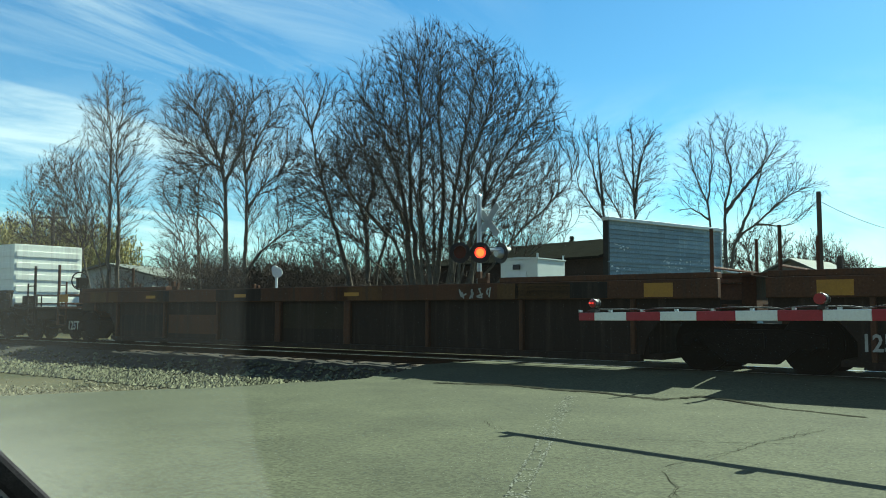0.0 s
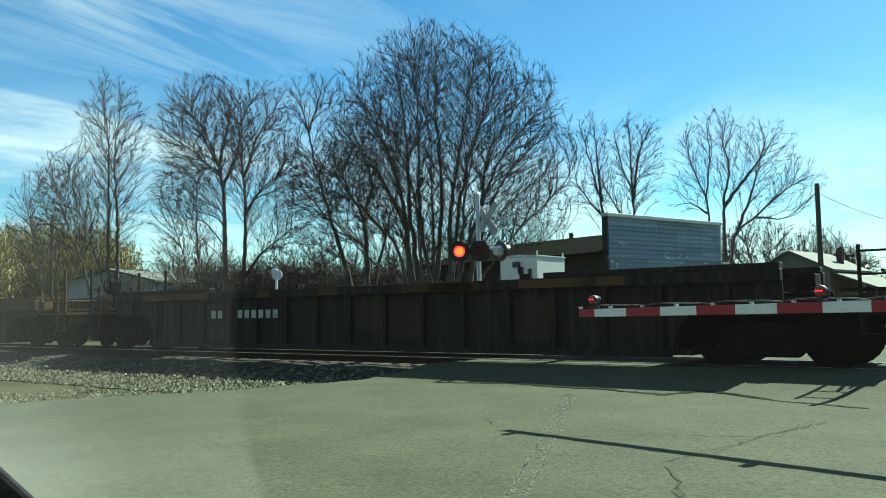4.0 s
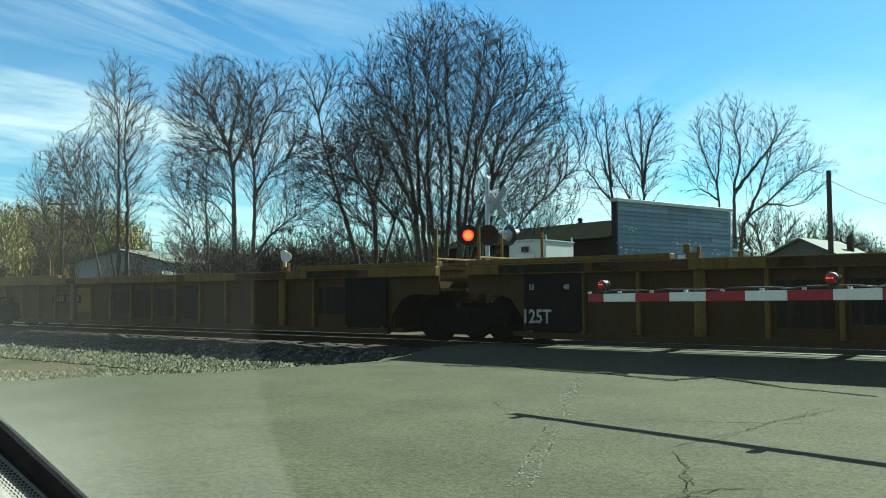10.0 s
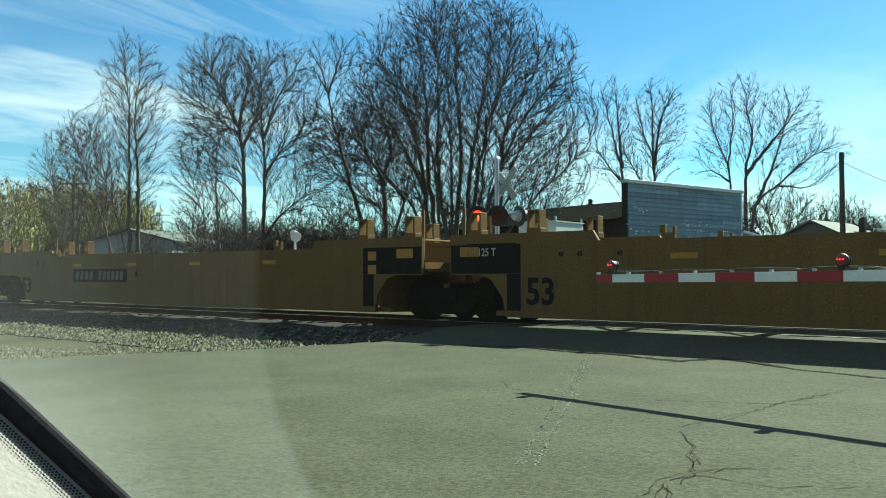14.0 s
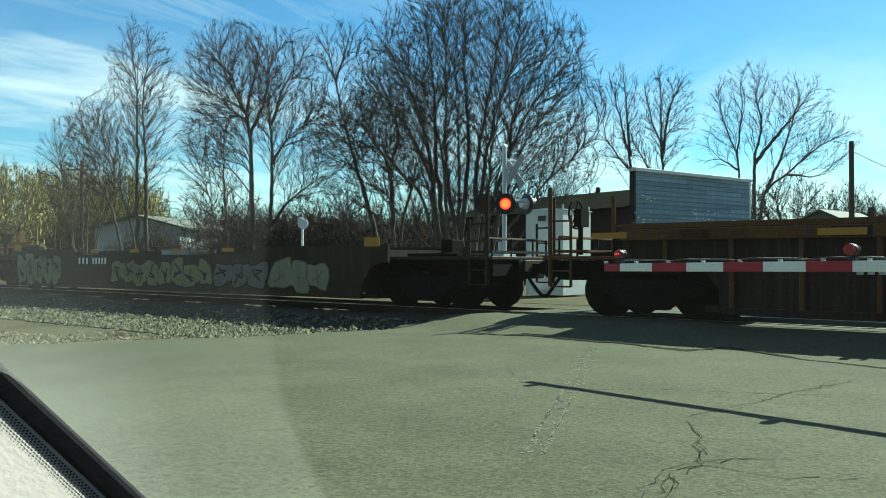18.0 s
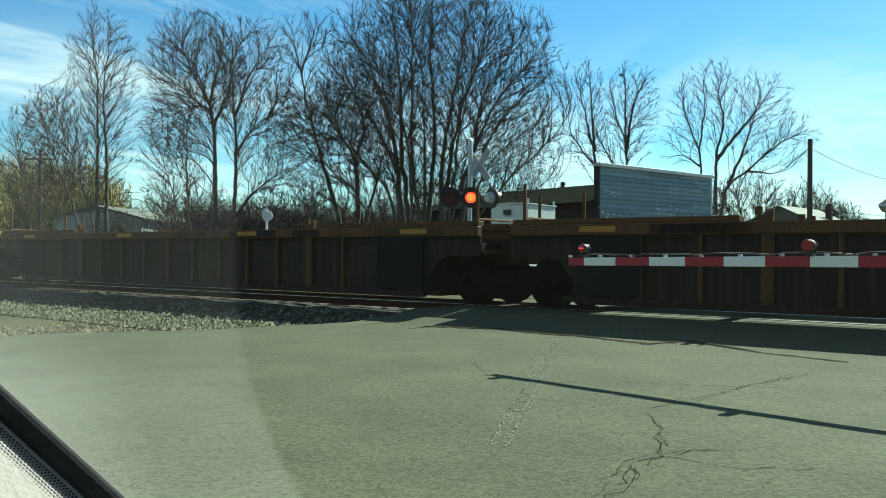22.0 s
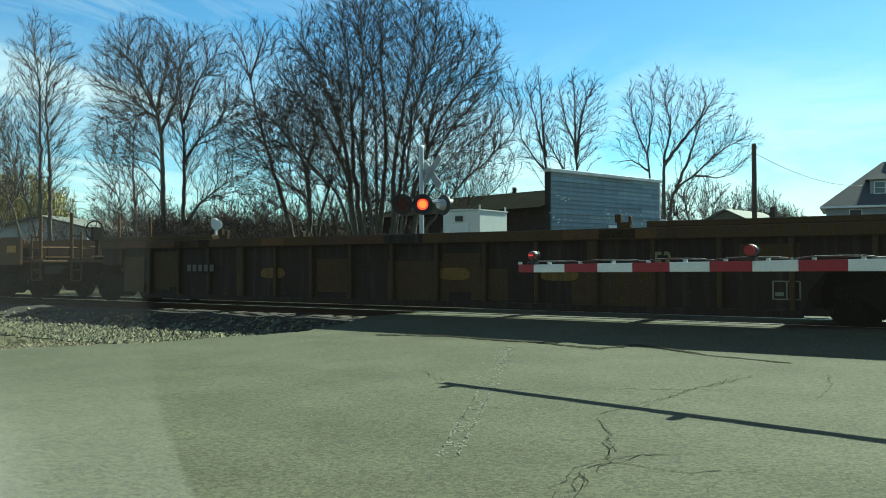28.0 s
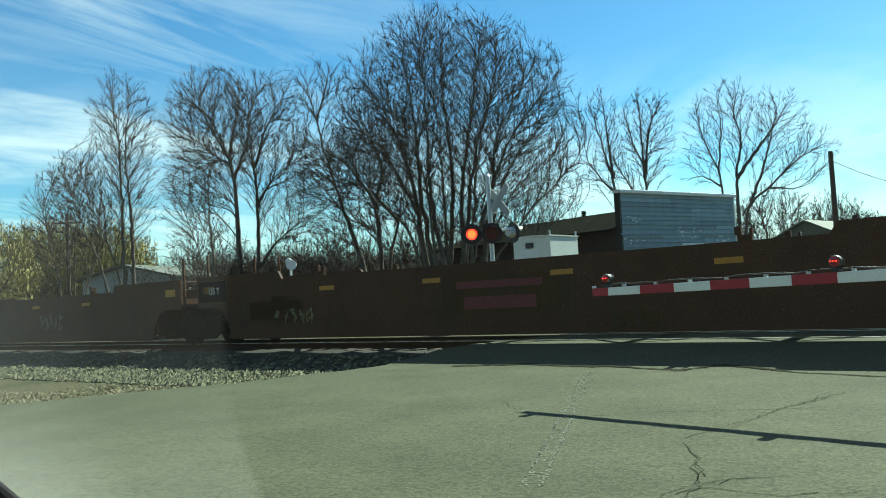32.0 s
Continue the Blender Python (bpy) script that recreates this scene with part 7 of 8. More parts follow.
def all_trees():
    # the great many-stemmed tree behind the signal
    tree(-0.5, 38.0, "large bare many-stemmed maple in early spring", (
        (.21, [(-0.6, 0, -.1), (-0.9, 0, 2.5), (-1.3, 0, 6.1), (-2.0, 0, 8.6), (-3.1, 0, 11.0)]),
        (.18, [(-0.4, .4, -.1), (-0.6, .5, 2.5), (-1.0, .6, 5.8), (-1.1, .8, 8.7), (-1.6, 1.0, 13.4)]),
        (.15, [(-0.1, -.3, -.1), (-0.1, -.4, 2.5), (-0.5, -.5, 5.7), (-0.5, -.8, 9.3), (-0.6, -1.0, 12.7)]),
        (.18, [(0.2, .2, -.1), (0.2, .3, 2.5), (0.5, .3, 6.8), (0.3, .4, 10.3), (0.4, .5, 13.6)]),
        (.18, [(0.6, -.3, -.1), (0.8, -.5, 2.5), (0.9, -.7, 5.7), (1.4, -1.0, 8.5), (2.1, -1.2, 12.6)]),
        (.17, [(0.6, .5, -.1), (0.9, .6, 2.5), (1.4, .9, 6.5), (2.2, 1.2, 9.5), (3.4, 1.6, 12.4)]),
        (.16, [(1.2, 0, -.1), (1.7, -.2, 2.5), (2.3, -.4, 6.1), (2.7, -.7, 8.3), (4.3, -1.0, 11.1)]),
        (.14, [(1.2, .4, -.1), (1.8, .8, 2.5), (3.0, 1.2, 6.5), (4.3, 1.6, 8.4), (5.7, 1.8, 9.6)]),
        (.13, [(-0.8, -.5, -.1), (-1.1, -.8, 2.5), (-1.8, -1.1, 4.5), (-3.1, -1.5, 5.7), (-4.1, -1.9, 7.7)]),
        (.11, [(0.1, .8, -.1), (0.1, 1.2, 2.5), (0.0, 1.8, 6.9), (-0.3, 2.3, 11.0), (-1.8, 2.5, 12.6)]),
        (.11, [(0.8, -.8, -.1), (1.1, -1.2, 2.4), (1.7, -1.8, 7.3), (2.6, -2.3, 10.7), (2.7, -2.4, 12.2)]),
        (.11, [(1.0, .7, -.1), (1.6, .9, 2.5), (3.4, 1.5, 5.9), (5.3, 1.9, 7.5)]),
        (.11, [(-0.3, -.9, -.1), (-0.4, -1.5, 2.4), (-0.7, -2.2, 6.5), (-2.2, -2.7, 9.6), (-3.6, -2.8, 10.3)]),
        (.10, [(-0.5, 1.0, -.1), (-1.0, 1.9, 3.0), (-2.0, 2.8, 6.5), (-2.9, 3.2, 9.0)]),
        (.10, [(0.9, 1.0, -.1), (1.4, 2.0, 3.0), (2.2, 3.0, 6.5), (3.2, 3.3, 9.5)]),
        (.11, [(1.1, -.2, -.1), (2.0, -.4, 2.2), (3.8, -.8, 4.6), (5.8, -1.0, 6.6), (6.5, -1.0, 7.8)]),
        (.10, [(1.3, .3, -.1), (2.6, .2, 2.0), (4.4, 0, 3.8), (6.3, -.2, 5.0)]),
        (.11, [(1.6, -.6, 4.0), (3.0, -1.0, 7.6), (4.8, -1.4, 10.0), (5.6, -1.5, 11.0)]),
        (.10, [(-0.9, .3, -.1), (-1.8, .4, 2.4), (-3.4, .5, 4.2), (-4.9, .6, 5.8)]),
        (.10, [(-1.2, 0, 5.0), (-2.4, .4, 7.6), (-4.0, .6, 9.6), (-4.6, .6, 10.4)])),
        ((0.8, 0, 8.7, 5.7, 4.4, 5.2), (-0.3, 0, 12.6, 2.2, 2.0, 1.9), (4.2, 0, 6.4, 2.4, 2.2, 2.0)), 51, 0.0070, 1.5, kill=0.22)
    # its leaning neighbours
    tree(-5.1, 44.0, "slender bare tree leaning over the brush", (
        (.2, [(0.5, 0, -.1), (0.1, 0, 2.9), (-0.7, 0, 5.8), (-1.6, .2, 8.9), (-2.2, .2, 11.7), (-2.9, .2, 13.2)]),
        (.08, [(-2.0, .2, 10.8), (-1.4, .4, 12.8), (-1.2, .6, 13.8)])),
        ((-1.7, 0, 12.3, 1.6, 1.5, 1.8), (-1.6, 0, 8.4, 2.1, 2.0, 2.5)), 12, 0.0082, 1.0, kill=0.25)
    tree(-4.2, 44.5, "dark forked bare tree among brush", (
        (.22, [(0.3, -.5, -.1), (0.2, -.5, 2.9), (0.0, -.5, 6.1), (-0.9, -.6, 7.7), (-2.1, -.8, 9.0), (-3.6, -1.0, 9.7)]),
        (.14, [(0.0, -.4, 6.0), (0.4, .4, 8.2), (-0.4, .7, 10.5), (-1.0, .8, 12.0)]),
        (.16, [(0.5, .2, -.1), (0.6, .2, 2.9), (1.2, .3, 5.4), (1.7, .4, 7.6), (1.8, .5, 9.5)]),
        (.12, [(1.2, .3, 5.3), (0.1, .6, 6.6), (-0.6, .8, 7.3), (-2.4, 1.0, 8.0)])),
        ((-1.2, 0, 7.2, 3.6, 3.0, 2.9), (0.2, 0, 9.6, 2.6, 2.4, 2.6)), 13, 0.0072, 1.4, kill=0.225)
    tree(-11.7, 45.0, "bare tree with a dense rounded crown", (
        (.24, [(0.1, 0, -.1), (0.0, 0, 2.5), (-0.2, 0, 8.2), (-0.5, 0, 9.5), (-1.1, 0, 11.0), (-1.8, 0, 12.1)]),
        (.13, [(-0.3, 0, 8.7), (-0.4, .4, 10.0), (-0.1, .8, 11.6), (0.1, 1.0, 13.3)]),
        (.12, [(-0.2, 0, 8.1), (0.7, -.3, 10.2), (1.0, -.5, 12.4)]),
        (.10, [(-0.4, 0, 9.2), (-1.0, -.9, 10.6), (-1.6, -1.3, 12.2)]),
        (.10, [(-0.3, 0, 8.8), (-1.6, .6, 9.8), (-2.8, .9, 11.0)])),
        ((-1.2, 0, 11.2, 2.7, 2.5, 3.1), (-1.9, 0, 8.4, 2.1, 1.9, 2.4)), 33, 0.0068, 2.1, kill=0.19)
    tree(-11.0, 46.0, "bare tree with ascending limbs beside a rounded one", (
        (.18, [(0, 0, -.1), (0, 0, 2.5), (0.1, 0, 6.8), (-0.1, 0, 10.2), (0.0, 0, 12.2), (0.9, 0, 13.6)]),
        (.11, [(0.1, 0, 6.7), (1.0, .5, 8.3), (2.2, .8, 9.3)]),
        (.11, [(0.0, 0, 8.8), (0.8, -.5, 10.7), (1.9, -.8, 12.5)]),
        (.13, [(0.0, .1, 3.0), (0.9, .2, 4.5), (2.7, .3, 5.9)])),
        ((1.0, 0, 10.0, 2.4, 2.2, 4.2), (1.9, 0, 5.6, 1.8, 1.6, 1.4)), 34, 0.0072, 1.6, kill=0.22)
    tree(-13.6, 47.0, "small slender bare tree under taller ones", (
        (.12, [(0, 0, -.1), (-0.1, 0, 2.5), (-0.3, 0, 6.9), (-0.2, 0, 10.0)]), (.07, [(0.2, .3, -.1), (0.2, .3, 2.5), (-0.6, .3, 5.4), (-1.6, .4, 7.7)]),
        (.07, [(-0.3, -.2, -.1), (-0.5, -.2, 2.5), (-1.2, -.3, 5.4), (-2.4, -.4, 8.5)])), ((-1.2, 0, 6.8, 1.9, 1.8, 3.2),), 35, 0.0085, 1.0)
    tree(-19.2, 48.0, "tall slender twin-trunked bare tree", (
        (.17, [(-0.1, 0, -.1), (-0.1, 0, 4.5), (-0.1, 0, 8.8), (-0.2, 0, 11.7), (-0.6, 0, 14.5)]),
        (.17, [(0.35, .3, -.1), (0.3, .3, 4.5), (0.3, .3, 7.1), (0.1, .3, 10.3), (0.4, .4, 13.9)]),
        (.09, [(-0.9, .2, -.1), (-1.3, .2, 3.1), (-2.6, .3, 6.5), (-3.5, .3, 9.5), (-3.9, .4, 11.0)]),
        (.08, [(0.0, -.3, 1.4), (-0.3, -.4, 3.4), (-1.6, -.8, 7.8), (-2.3, -1.0, 10.0)])),
        ((0.1, 0, 11.2, 2.0, 1.9, 4.1), (-0.7, 0, 8.0, 2.7, 2.2, 3.2), (-2.8, 0, 7.8, 1.9, 1.8, 3.0)), 74, 0.0080, 1.3, kill=0.235)
    tree(-24.3, 52.0, "thin bare tree at the wood's edge", fan(6, 2.4, 7.6, 8, .9, .08), ((0, 0, 7.2, 3.0, 2.6, 3.6),), 77, 0.008, 0.7)
    tree(11.8, 60.0, "bare tree with upright branches behind the storefront", (
        (.21, [(0.1, 0, -.1), (0, 0, 4.5), (-0.2, 0, 8.3), (-1.0, 0, 11.7), (-1.7, 0, 14.6)]), (.13, [(-0.2, 0, 8.8), (-0.4, .4, 12.4), (-0.6, .5, 15.0)]),
        (.10, [(-0.1, 0, 7.6), (-1.6, .3, 9.7), (-2.2, .4, 11.5)])), ((-0.9, 0, 11.4, 1.7, 1.7, 4.1),), 93, 0.0095, 0.75, kill=0.30)
    tree(14.3, 62.0, "bare tree with upright branches beside the storefront roof", (
        (.21, [(0, 0, -.1), (0, 0, 4.6), (0, 0, 9.5), (-0.7, 0, 11.6), (-1.3, 0, 14.4)]), (.14, [(0.05, 0, 9.3), (0.6, .3, 12.3), (1.4, .4, 14.4), (2.0, .4, 15.2)]),
        (.13, [(0, 0, 8.9), (-0.2, -.4, 13.1), (-0.4, -.5, 15.6)]), (.11, [(-0.4, .2, 5.0), (-0.9, .2, 7.9), (-1.9, .3, 10.0), (-2.5, .3, 11.8)])),
        ((0.3, 0, 11.9, 2.2, 2.1, 3.9), (-1.5, 0, 9.6, 1.6, 1.4, 2.4)), 94, 0.0095, 0.75, kill=0.30)
    tree(21.0, 62.0, "open-crowned bare tree with wide arching limbs", (
        (.18, [(-0.2, .3, -.1), (-0.5, .3, 3.9), (-1.0, .3, 7.9), (-1.2, .3, 9.5), (-2.0, .3, 11.4), (-2.5, .3, 14.0)]),
        (.09, [(-1.15, .3, 9.0), (-0.8, .2, 12.7), (-0.9, .2, 14.9)]),
        (.24, [(0, 0, -.1), (0, 0, 3.9), (0.1, 0, 8.8), (0.6, 0, 11.3), (0.2, 0, 13.4), (0.6, 0, 15.0)]),
        (.17, [(0.1, 0, 8.5), (1.6, -.3, 10.6), (3.2, -.5, 12.6), (4.1, -.6, 14.0)]),
        (.20, [(0.3, .3, -.1), (0.5, .4, 3.9), (1.1, .4, 6.6), (2.7, .4, 7.9), (4.8, .4, 9.7), (7.1, .4, 11.0)]),
        (.15, [(1.0, .4, 6.4), (2.2, .2, 9.5), (3.4, .1, 13.2)]), (.10, [(-1.05, .3, 8.1), (-2.6, -.4, 8.8), (-3.8, -.5, 8.5)]), (.10, [(2.6, .4, 7.8), (4.3, .5, 7.6), (5.6, .6, 7.9)])),
        ((-0.5, 0, 12.4, 2.9, 2.8, 3.5), (2.8, 0, 11.6, 2.9, 2.8, 3.6), (5.0, 0, 10.0, 2.7, 2.3, 2.4), (-2.4, 0, 9.6, 1.6, 1.4, 1.8)), 15, 0.0100, 0.34, step=0.30, kill=0.40, twig=1.3)
    # small trees and tall shrubs under and behind the large ones
    for i, (x, y, r, h) in enumerate(((-15.5, 52, 2.6, 6.8), (-9.0, 53, 2.6, 6.4), (-6.2, 50, 2.4, 6.6), (-2.0, 52, 2.8, 7.6), (3.6, 48, 2.6, 6.6), (6.2, 54, 2.8, 7.4), (1.2, 56, 3.0, 7.6))):
        tree(x, y, "tall bare shrub among the undergrowth", fan(7, r * .6, h * .7, 40 + i, .5, .06), ((0, 0, h * .56, r, r * .9, h * .46),), 400 + i, 0.010, 0.6, "bush")
    # dark evergreens and bushes
    for x, y, h, s in ((10.2, 66, 7.0, 1), (-21.5, 82, 6.2, 2), (9.4, 68, 6.0, 3), (-17, 90, 6.2, 4), (-8.5, 78, 5.5, 5), (7.2, 56, 5.4, 6)):
        conifer(x, y, h, s)
    for i, (x, y, r, h) in enumerate(((27.0, 71, 3.4, 8.7), (23.9, 74, 3.2, 8.4), (31.6, 71, 3.2, 7.8), (38.5, 80, 3.2, 6.8), (35.4, 78, 3.2, 7.6), (43.6, 90, 3.4, 7.2))):
        tree(x, y, "bare reddish bush behind the houses", fan(8, r * .6, h * .75, i, .4), ((0, 0, h * .55, r, r, h * .48),), 200 + i, 0.0125, 0.55, "bush")
    # willows
    for i, (x, y, r, h) in enumerate(((-34, 60, 3.6, 8.4), (-41.5, 66, 4.6, 10.8), (-29.5, 70, 4.2, 8.8), (-48, 64, 4.2, 9.6), (-36, 74, 4.6, 9.8))):
        tree(x, y, "willow hazed with yellow-green buds", fan(6, r * .55, h * .7, 20 + i, .4, .13), ((0, 0, h * .58, r, r, h * .46),), 300 + i, 0.010, 0.3, "willow_tree", leaves=(BUD, 6, 0.075))


def conifer(x, y, h, seed):
    rnd = random.Random(seed)
    t = thing("conifer", pose(x, y, 0), "small dark evergreen tree", "tree")
    bm = bmesh.new()
    tube(bm, (0, 0, 0), (0, 0, h), 0.12, 0.02, 8)
    part("trunk", bm, BARK, t)
    verts, faces = [], []
    for _ in range(2600):
        f = rnd.random() ** 0.7
        r = (1 - f) * h * 0.26 * rnd.uniform(0.25, 1.05)
        a = rnd.uniform(0, math.tau)
        c = Vector((math.cos(a) * r, math.sin(a) * r, 0.5 + f * (h - 0.4) - r * 0.25))
        i = len(verts)
        for _k in range(3):
            verts.append((c.x + rnd.gauss(0, .09), c.y + rnd.gauss(0, .09), c.z + rnd.gauss(0, .05)))
        faces.append((i, i + 1, i + 2))
    me = bpy.data.meshes.new("foliage")
    me.from_pydata(verts, [], faces)
    me.materials.append(NEEDLE)
    ob = new("foliage", me)
    ob.parent = t


all_trees()


def thicket(rnd, segs, blades, x, y, r, h, n, fine, twigs):
    """A bare bush: rods that rise and spread, each with side twigs."""
    for _ in range(n):
        a, q = rnd.uniform(0, math.tau), r * rnd.random() ** 0.6
        p = Vector((x + math.cos(a) * q * .35, y + math.sin(a) * q * .35, -0.05))
        top = h * rnd.uniform(.55, 1.0) * (1 - 0.35 * (q / r) ** 2)
        d = Vector((math.cos(a) * q * .65, math.sin(a) * q * .65, top)).normalized()
        ln = top / max(d.z, .4)
        m = max(3, int(ln / 0.9))
        for k in range(m):
            d = (d + sway(rnd, 0.2)).normalized()
            e = p + d * (ln / m)
            f = fine * (2.0 - 1.3 * k / m)
            segs.append((p, e, f, f * .85))
            for _k in range(twigs if k else 2):
                w = (d + sway(rnd, 0.8)).normalized()
                c = p.lerp(e, rnd.random())
                l = min(1.3, 0.18 * ln + 0.3) * rnd.uniform(.5, 1.2)
                c2 = c + w * l * .5
                blades.append((c, c2, fine * 1.3))
                for _j in range(2):
                    blades.append((c2, c2 + (w + sway(rnd, .5)).normalized() * l * rnd.uniform(.3, .6), fine))
            p = e


def brush_belt():
    """Undergrowth behind the track and far bare woods, joined."""
    rnd = random.Random(21)
    near = [(rnd.uniform(-14.5, 6), rnd.uniform(48, 74), rnd.uniform(1.5, 2.8), rnd.uniform(2.8, 6.2), 26, 7) for _ in range(150)]
    near += [(rnd.uniform(-40, -12), rnd.uniform(72, 84), rnd.uniform(2, 3.2), rnd.uniform(4.5, 7.5), 26, 7) for _ in range(135)]
    near += [(rnd.uniform(-13, 7), rnd.uniform(41, 48), rnd.uniform(0.9, 1.8), rnd.uniform(2.6, 4.6), 26, 7) for _ in range(90)]
    near += [(rnd.uniform(-24, -11), rnd.uniform(54, 72), rnd.uniform(1.6, 2.8), rnd.uniform(3.0, 5.6), 26, 7) for _ in range(70)]
    far = [(rnd.uniform(-95, 14), rnd.uniform(80, 130), rnd.uniform(3.5, 5.2), rnd.uniform(6, 10.0), 22, 5) for _ in range(130)]
    far += [(rnd.uniform(5, 115), rnd.uniform(95, 140), rnd.uniform(3.5, 5.2), rnd.uniform(5, 9), 22, 5) for _ in range(110)]
    for name, spots, fine, label in (("undergrowth", near, 0.013, "tangled bare brown undergrowth behind the railway"), ("far_woods", far, 0.03, "distant bare grey-brown woods")):
        segs, blades = [], []
        for x, y, r, h, n, k in spots:
            thicket(rnd, segs, blades, x, y, r, h, n, fine, k)
        ob = new(name, tubes_mesh(name, segs, TWIG, fine * 0.5, 3, blades))
        tagged(ob, label, "undergrowth" if name == "undergrowth" else "woods", kind="stuff")


brush_belt()


# ---- unseen dark walls added behind the car to cut sky fill ----
def block_sky_behind():
    sky_block = material("sky_block_dark", (0.07, 0.06, 0.045), 0.95, 0, (0.045, 0.038, 0.03), 0.6, 0.7, 6, 0.3, 0.2, 0.1, stretch=(3, 3, 0.4))
    # stand out of view and keep low sky light off the train's near side
    for name, x0, x1, y0, y1 in (("sky_block_behind", -70, 70, -16.4, -16), ("sky_block_left", -70.4, -70, -16.4, 6)):
        bm = bmesh.new()
        box(bm, x0, x1, y0, y1, -0.3, 13)
        ob = part(name, bm, sky_block)
        tagged(ob, "unseen dark screen added behind the road to cut sky fill", "wall", kind="structure")


block_sky_behind()


# ---- the car that the view is from ----
def car():
    c = thing("car", pose(0, 0.75, 0), "parked car with dotted black windshield border and pale trim", "car")
    a, b = Vector((-0.4465, 0, 1.1560)), Vector((-0.2845, 0, 1.0105))
    w = (b - a).normalized()
    q = Vector((-w.z, 0, w.x))
    if q.z > 0:
        q = -q                                      # towards the lower left
    a += q * 0.007
    lo, hi = -0.35, 0.62
    prof = ((0.009, 0.006), (0.012, 0.003), (0.018, 0.002), (0.025, 0.002), (0.031, 0.004), (0.033, 0.012), (0.009, 0.012))
    bm = bmesh.new()
    ends = [[bm.verts.new(a + w * u + q * d + Vector((0, y, 0))) for d, y in prof] for u in (lo, hi)]
    n = len(prof)
    for k in range(n):
        bm.faces.new((ends[0][k], ends[0][(k + 1) % n], ends[1][(k + 1) % n], ends[1][k]))
    bm.faces.new(ends[0])
    bm.faces.new(ends[1][::-1])
    part("glass_border", bm, RUBBER, c, "black ceramic glass border", smooth=False)
    # rows of dots below the border, on the face of the trim
    bm = bmesh.new()
    slope = (q * 0.132 + Vector((0, -0.45, 0))).normalized()
    face = slope.cross(w)
    if face.y > 0:
        face = -face
    for row in range(6):
        r = 0.0014 * (1 - 0.09 * row)
        for k in range(230):
            s = row * 0.0010 + 0.0055
            ctr = a + w * (lo + 0.0038 * k + (0.0019 if row % 2 else 0)) + q * (0.028 + s) + Vector((0, 0.016 - s * 3.41, 0)) + face * 0.0015
            vs = [bm.verts.new(ctr + w * math.cos(t * math.tau / 6) * r + slope * math.sin(t * math.tau / 6) * r * 1.25) for t in range(6)]
            bm.faces.new(vs)
    part("border_dots", bm, RUBBER, c, "rows of fine black dots")
    # trim that slopes up towards the glass, in the sun
    bm = bmesh.new()
    pts = [a + w * lo + q * 0.028, a + w * hi + q * 0.028, a + w * hi + q * 0.16 + Vector((0, -0.45, 0)), a + w * lo + q * 0.16 + Vector((0, -0.45, 0))]
    vs = [bm.verts.new(p + Vector((0, 0.016, 0))) for p in pts] + [bm.verts.new(p + Vector((0, 0.03, -0.03))) for p in pts]
    for f in ((0, 1, 2, 3), (7, 6, 5, 4), (0, 4, 5, 1), (1, 5, 6, 2), (2, 6, 7, 3), (3, 7, 4, 0)):
        bm.faces.new([vs[i] for i in f])
    part("pillar_trim", bm, TRIM_GREY, c, "pale grey textured trim")
    # windshield: clear glass with a film of dust, thicker beyond the sweep of the wiper
    bm = bmesh.new()
    nx, nz = 16, 10
    grid = [[bm.verts.new((-0.85 + 1.9 * i / nx, 0.12 - 0.30 * j / nz - 0.05 * (2 * i / nx - 1) ** 2, 0.85 + 0.85 * j / nz)) for i in range(nx + 1)] for j in range(nz + 1)]
    for j in range(nz):
        for i in range(nx):
            bm.faces.new((grid[j][i], grid[j][i + 1], grid[j + 1][i + 1], grid[j + 1][i]))
    pane = part("windshield", bm, DUSTY, c, "clear dusty windshield glass", smooth=True)
    pane.visible_shadow = False
    # cabin round the seat
    bm = bmesh.new()
    slab(bm, [(-2.55, 1.40), (-2.2, 1.53), (-1.2, 1.58), (-0.42, 1.55), (-0.40, 1.51), (-1.2, 1.53), (-2.18, 1.48), (-2.5, 1.37)], "x", -0.68, 0.88)
    part("roof", bm, CARPAINT, c, "silver painted roof", bevel=0.008)
    for x in (-0.70, 0.90):
        for foot, head in (((x * 1.08, 0.10, 0.80), (x * 0.97, -0.40, 1.53)), ((x, -1.25, 0.80), (x * 0.97, -1.25, 1.54)), ((x, -2.75, 0.82), (x * 0.95, -2.3, 1.47))):
            bm = bmesh.new()
            tube(bm, foot, head, 0.035, 0.03, 8)
            part("pillar", bm, CARPAINT, c)
    # body below the line of sight
    bm = bmesh.new()
    slab(bm, [(-3.3, 0.28), (1.15, 0.25), (1.3, 0.34), (1.25, 0.5), (0.35, 0.72), (0.2, 0.78), (-0.3, 0.80), (-3.2, 0.82), (-3.4, 0.6)], "x", -0.72, 0.92)
    part("body", bm, CARPAINT, c, "silver painted body", bevel=0.03)
    for x in (-0.62, 0.82):
        for y in (-2.55, 0.35):
            bm = bmesh.new()
            tube(bm, (x - 0.1, y, 0.32), (x + 0.1, y, 0.32), 0.32, n=20)
            part("tyre", bm, RUBBER, c)
            bm = bmesh.new()
            tube(bm, (x - 0.105, y, 0.32), (x + 0.105, y, 0.32), 0.2, n=16)
            part("rim", bm, GALV, c)


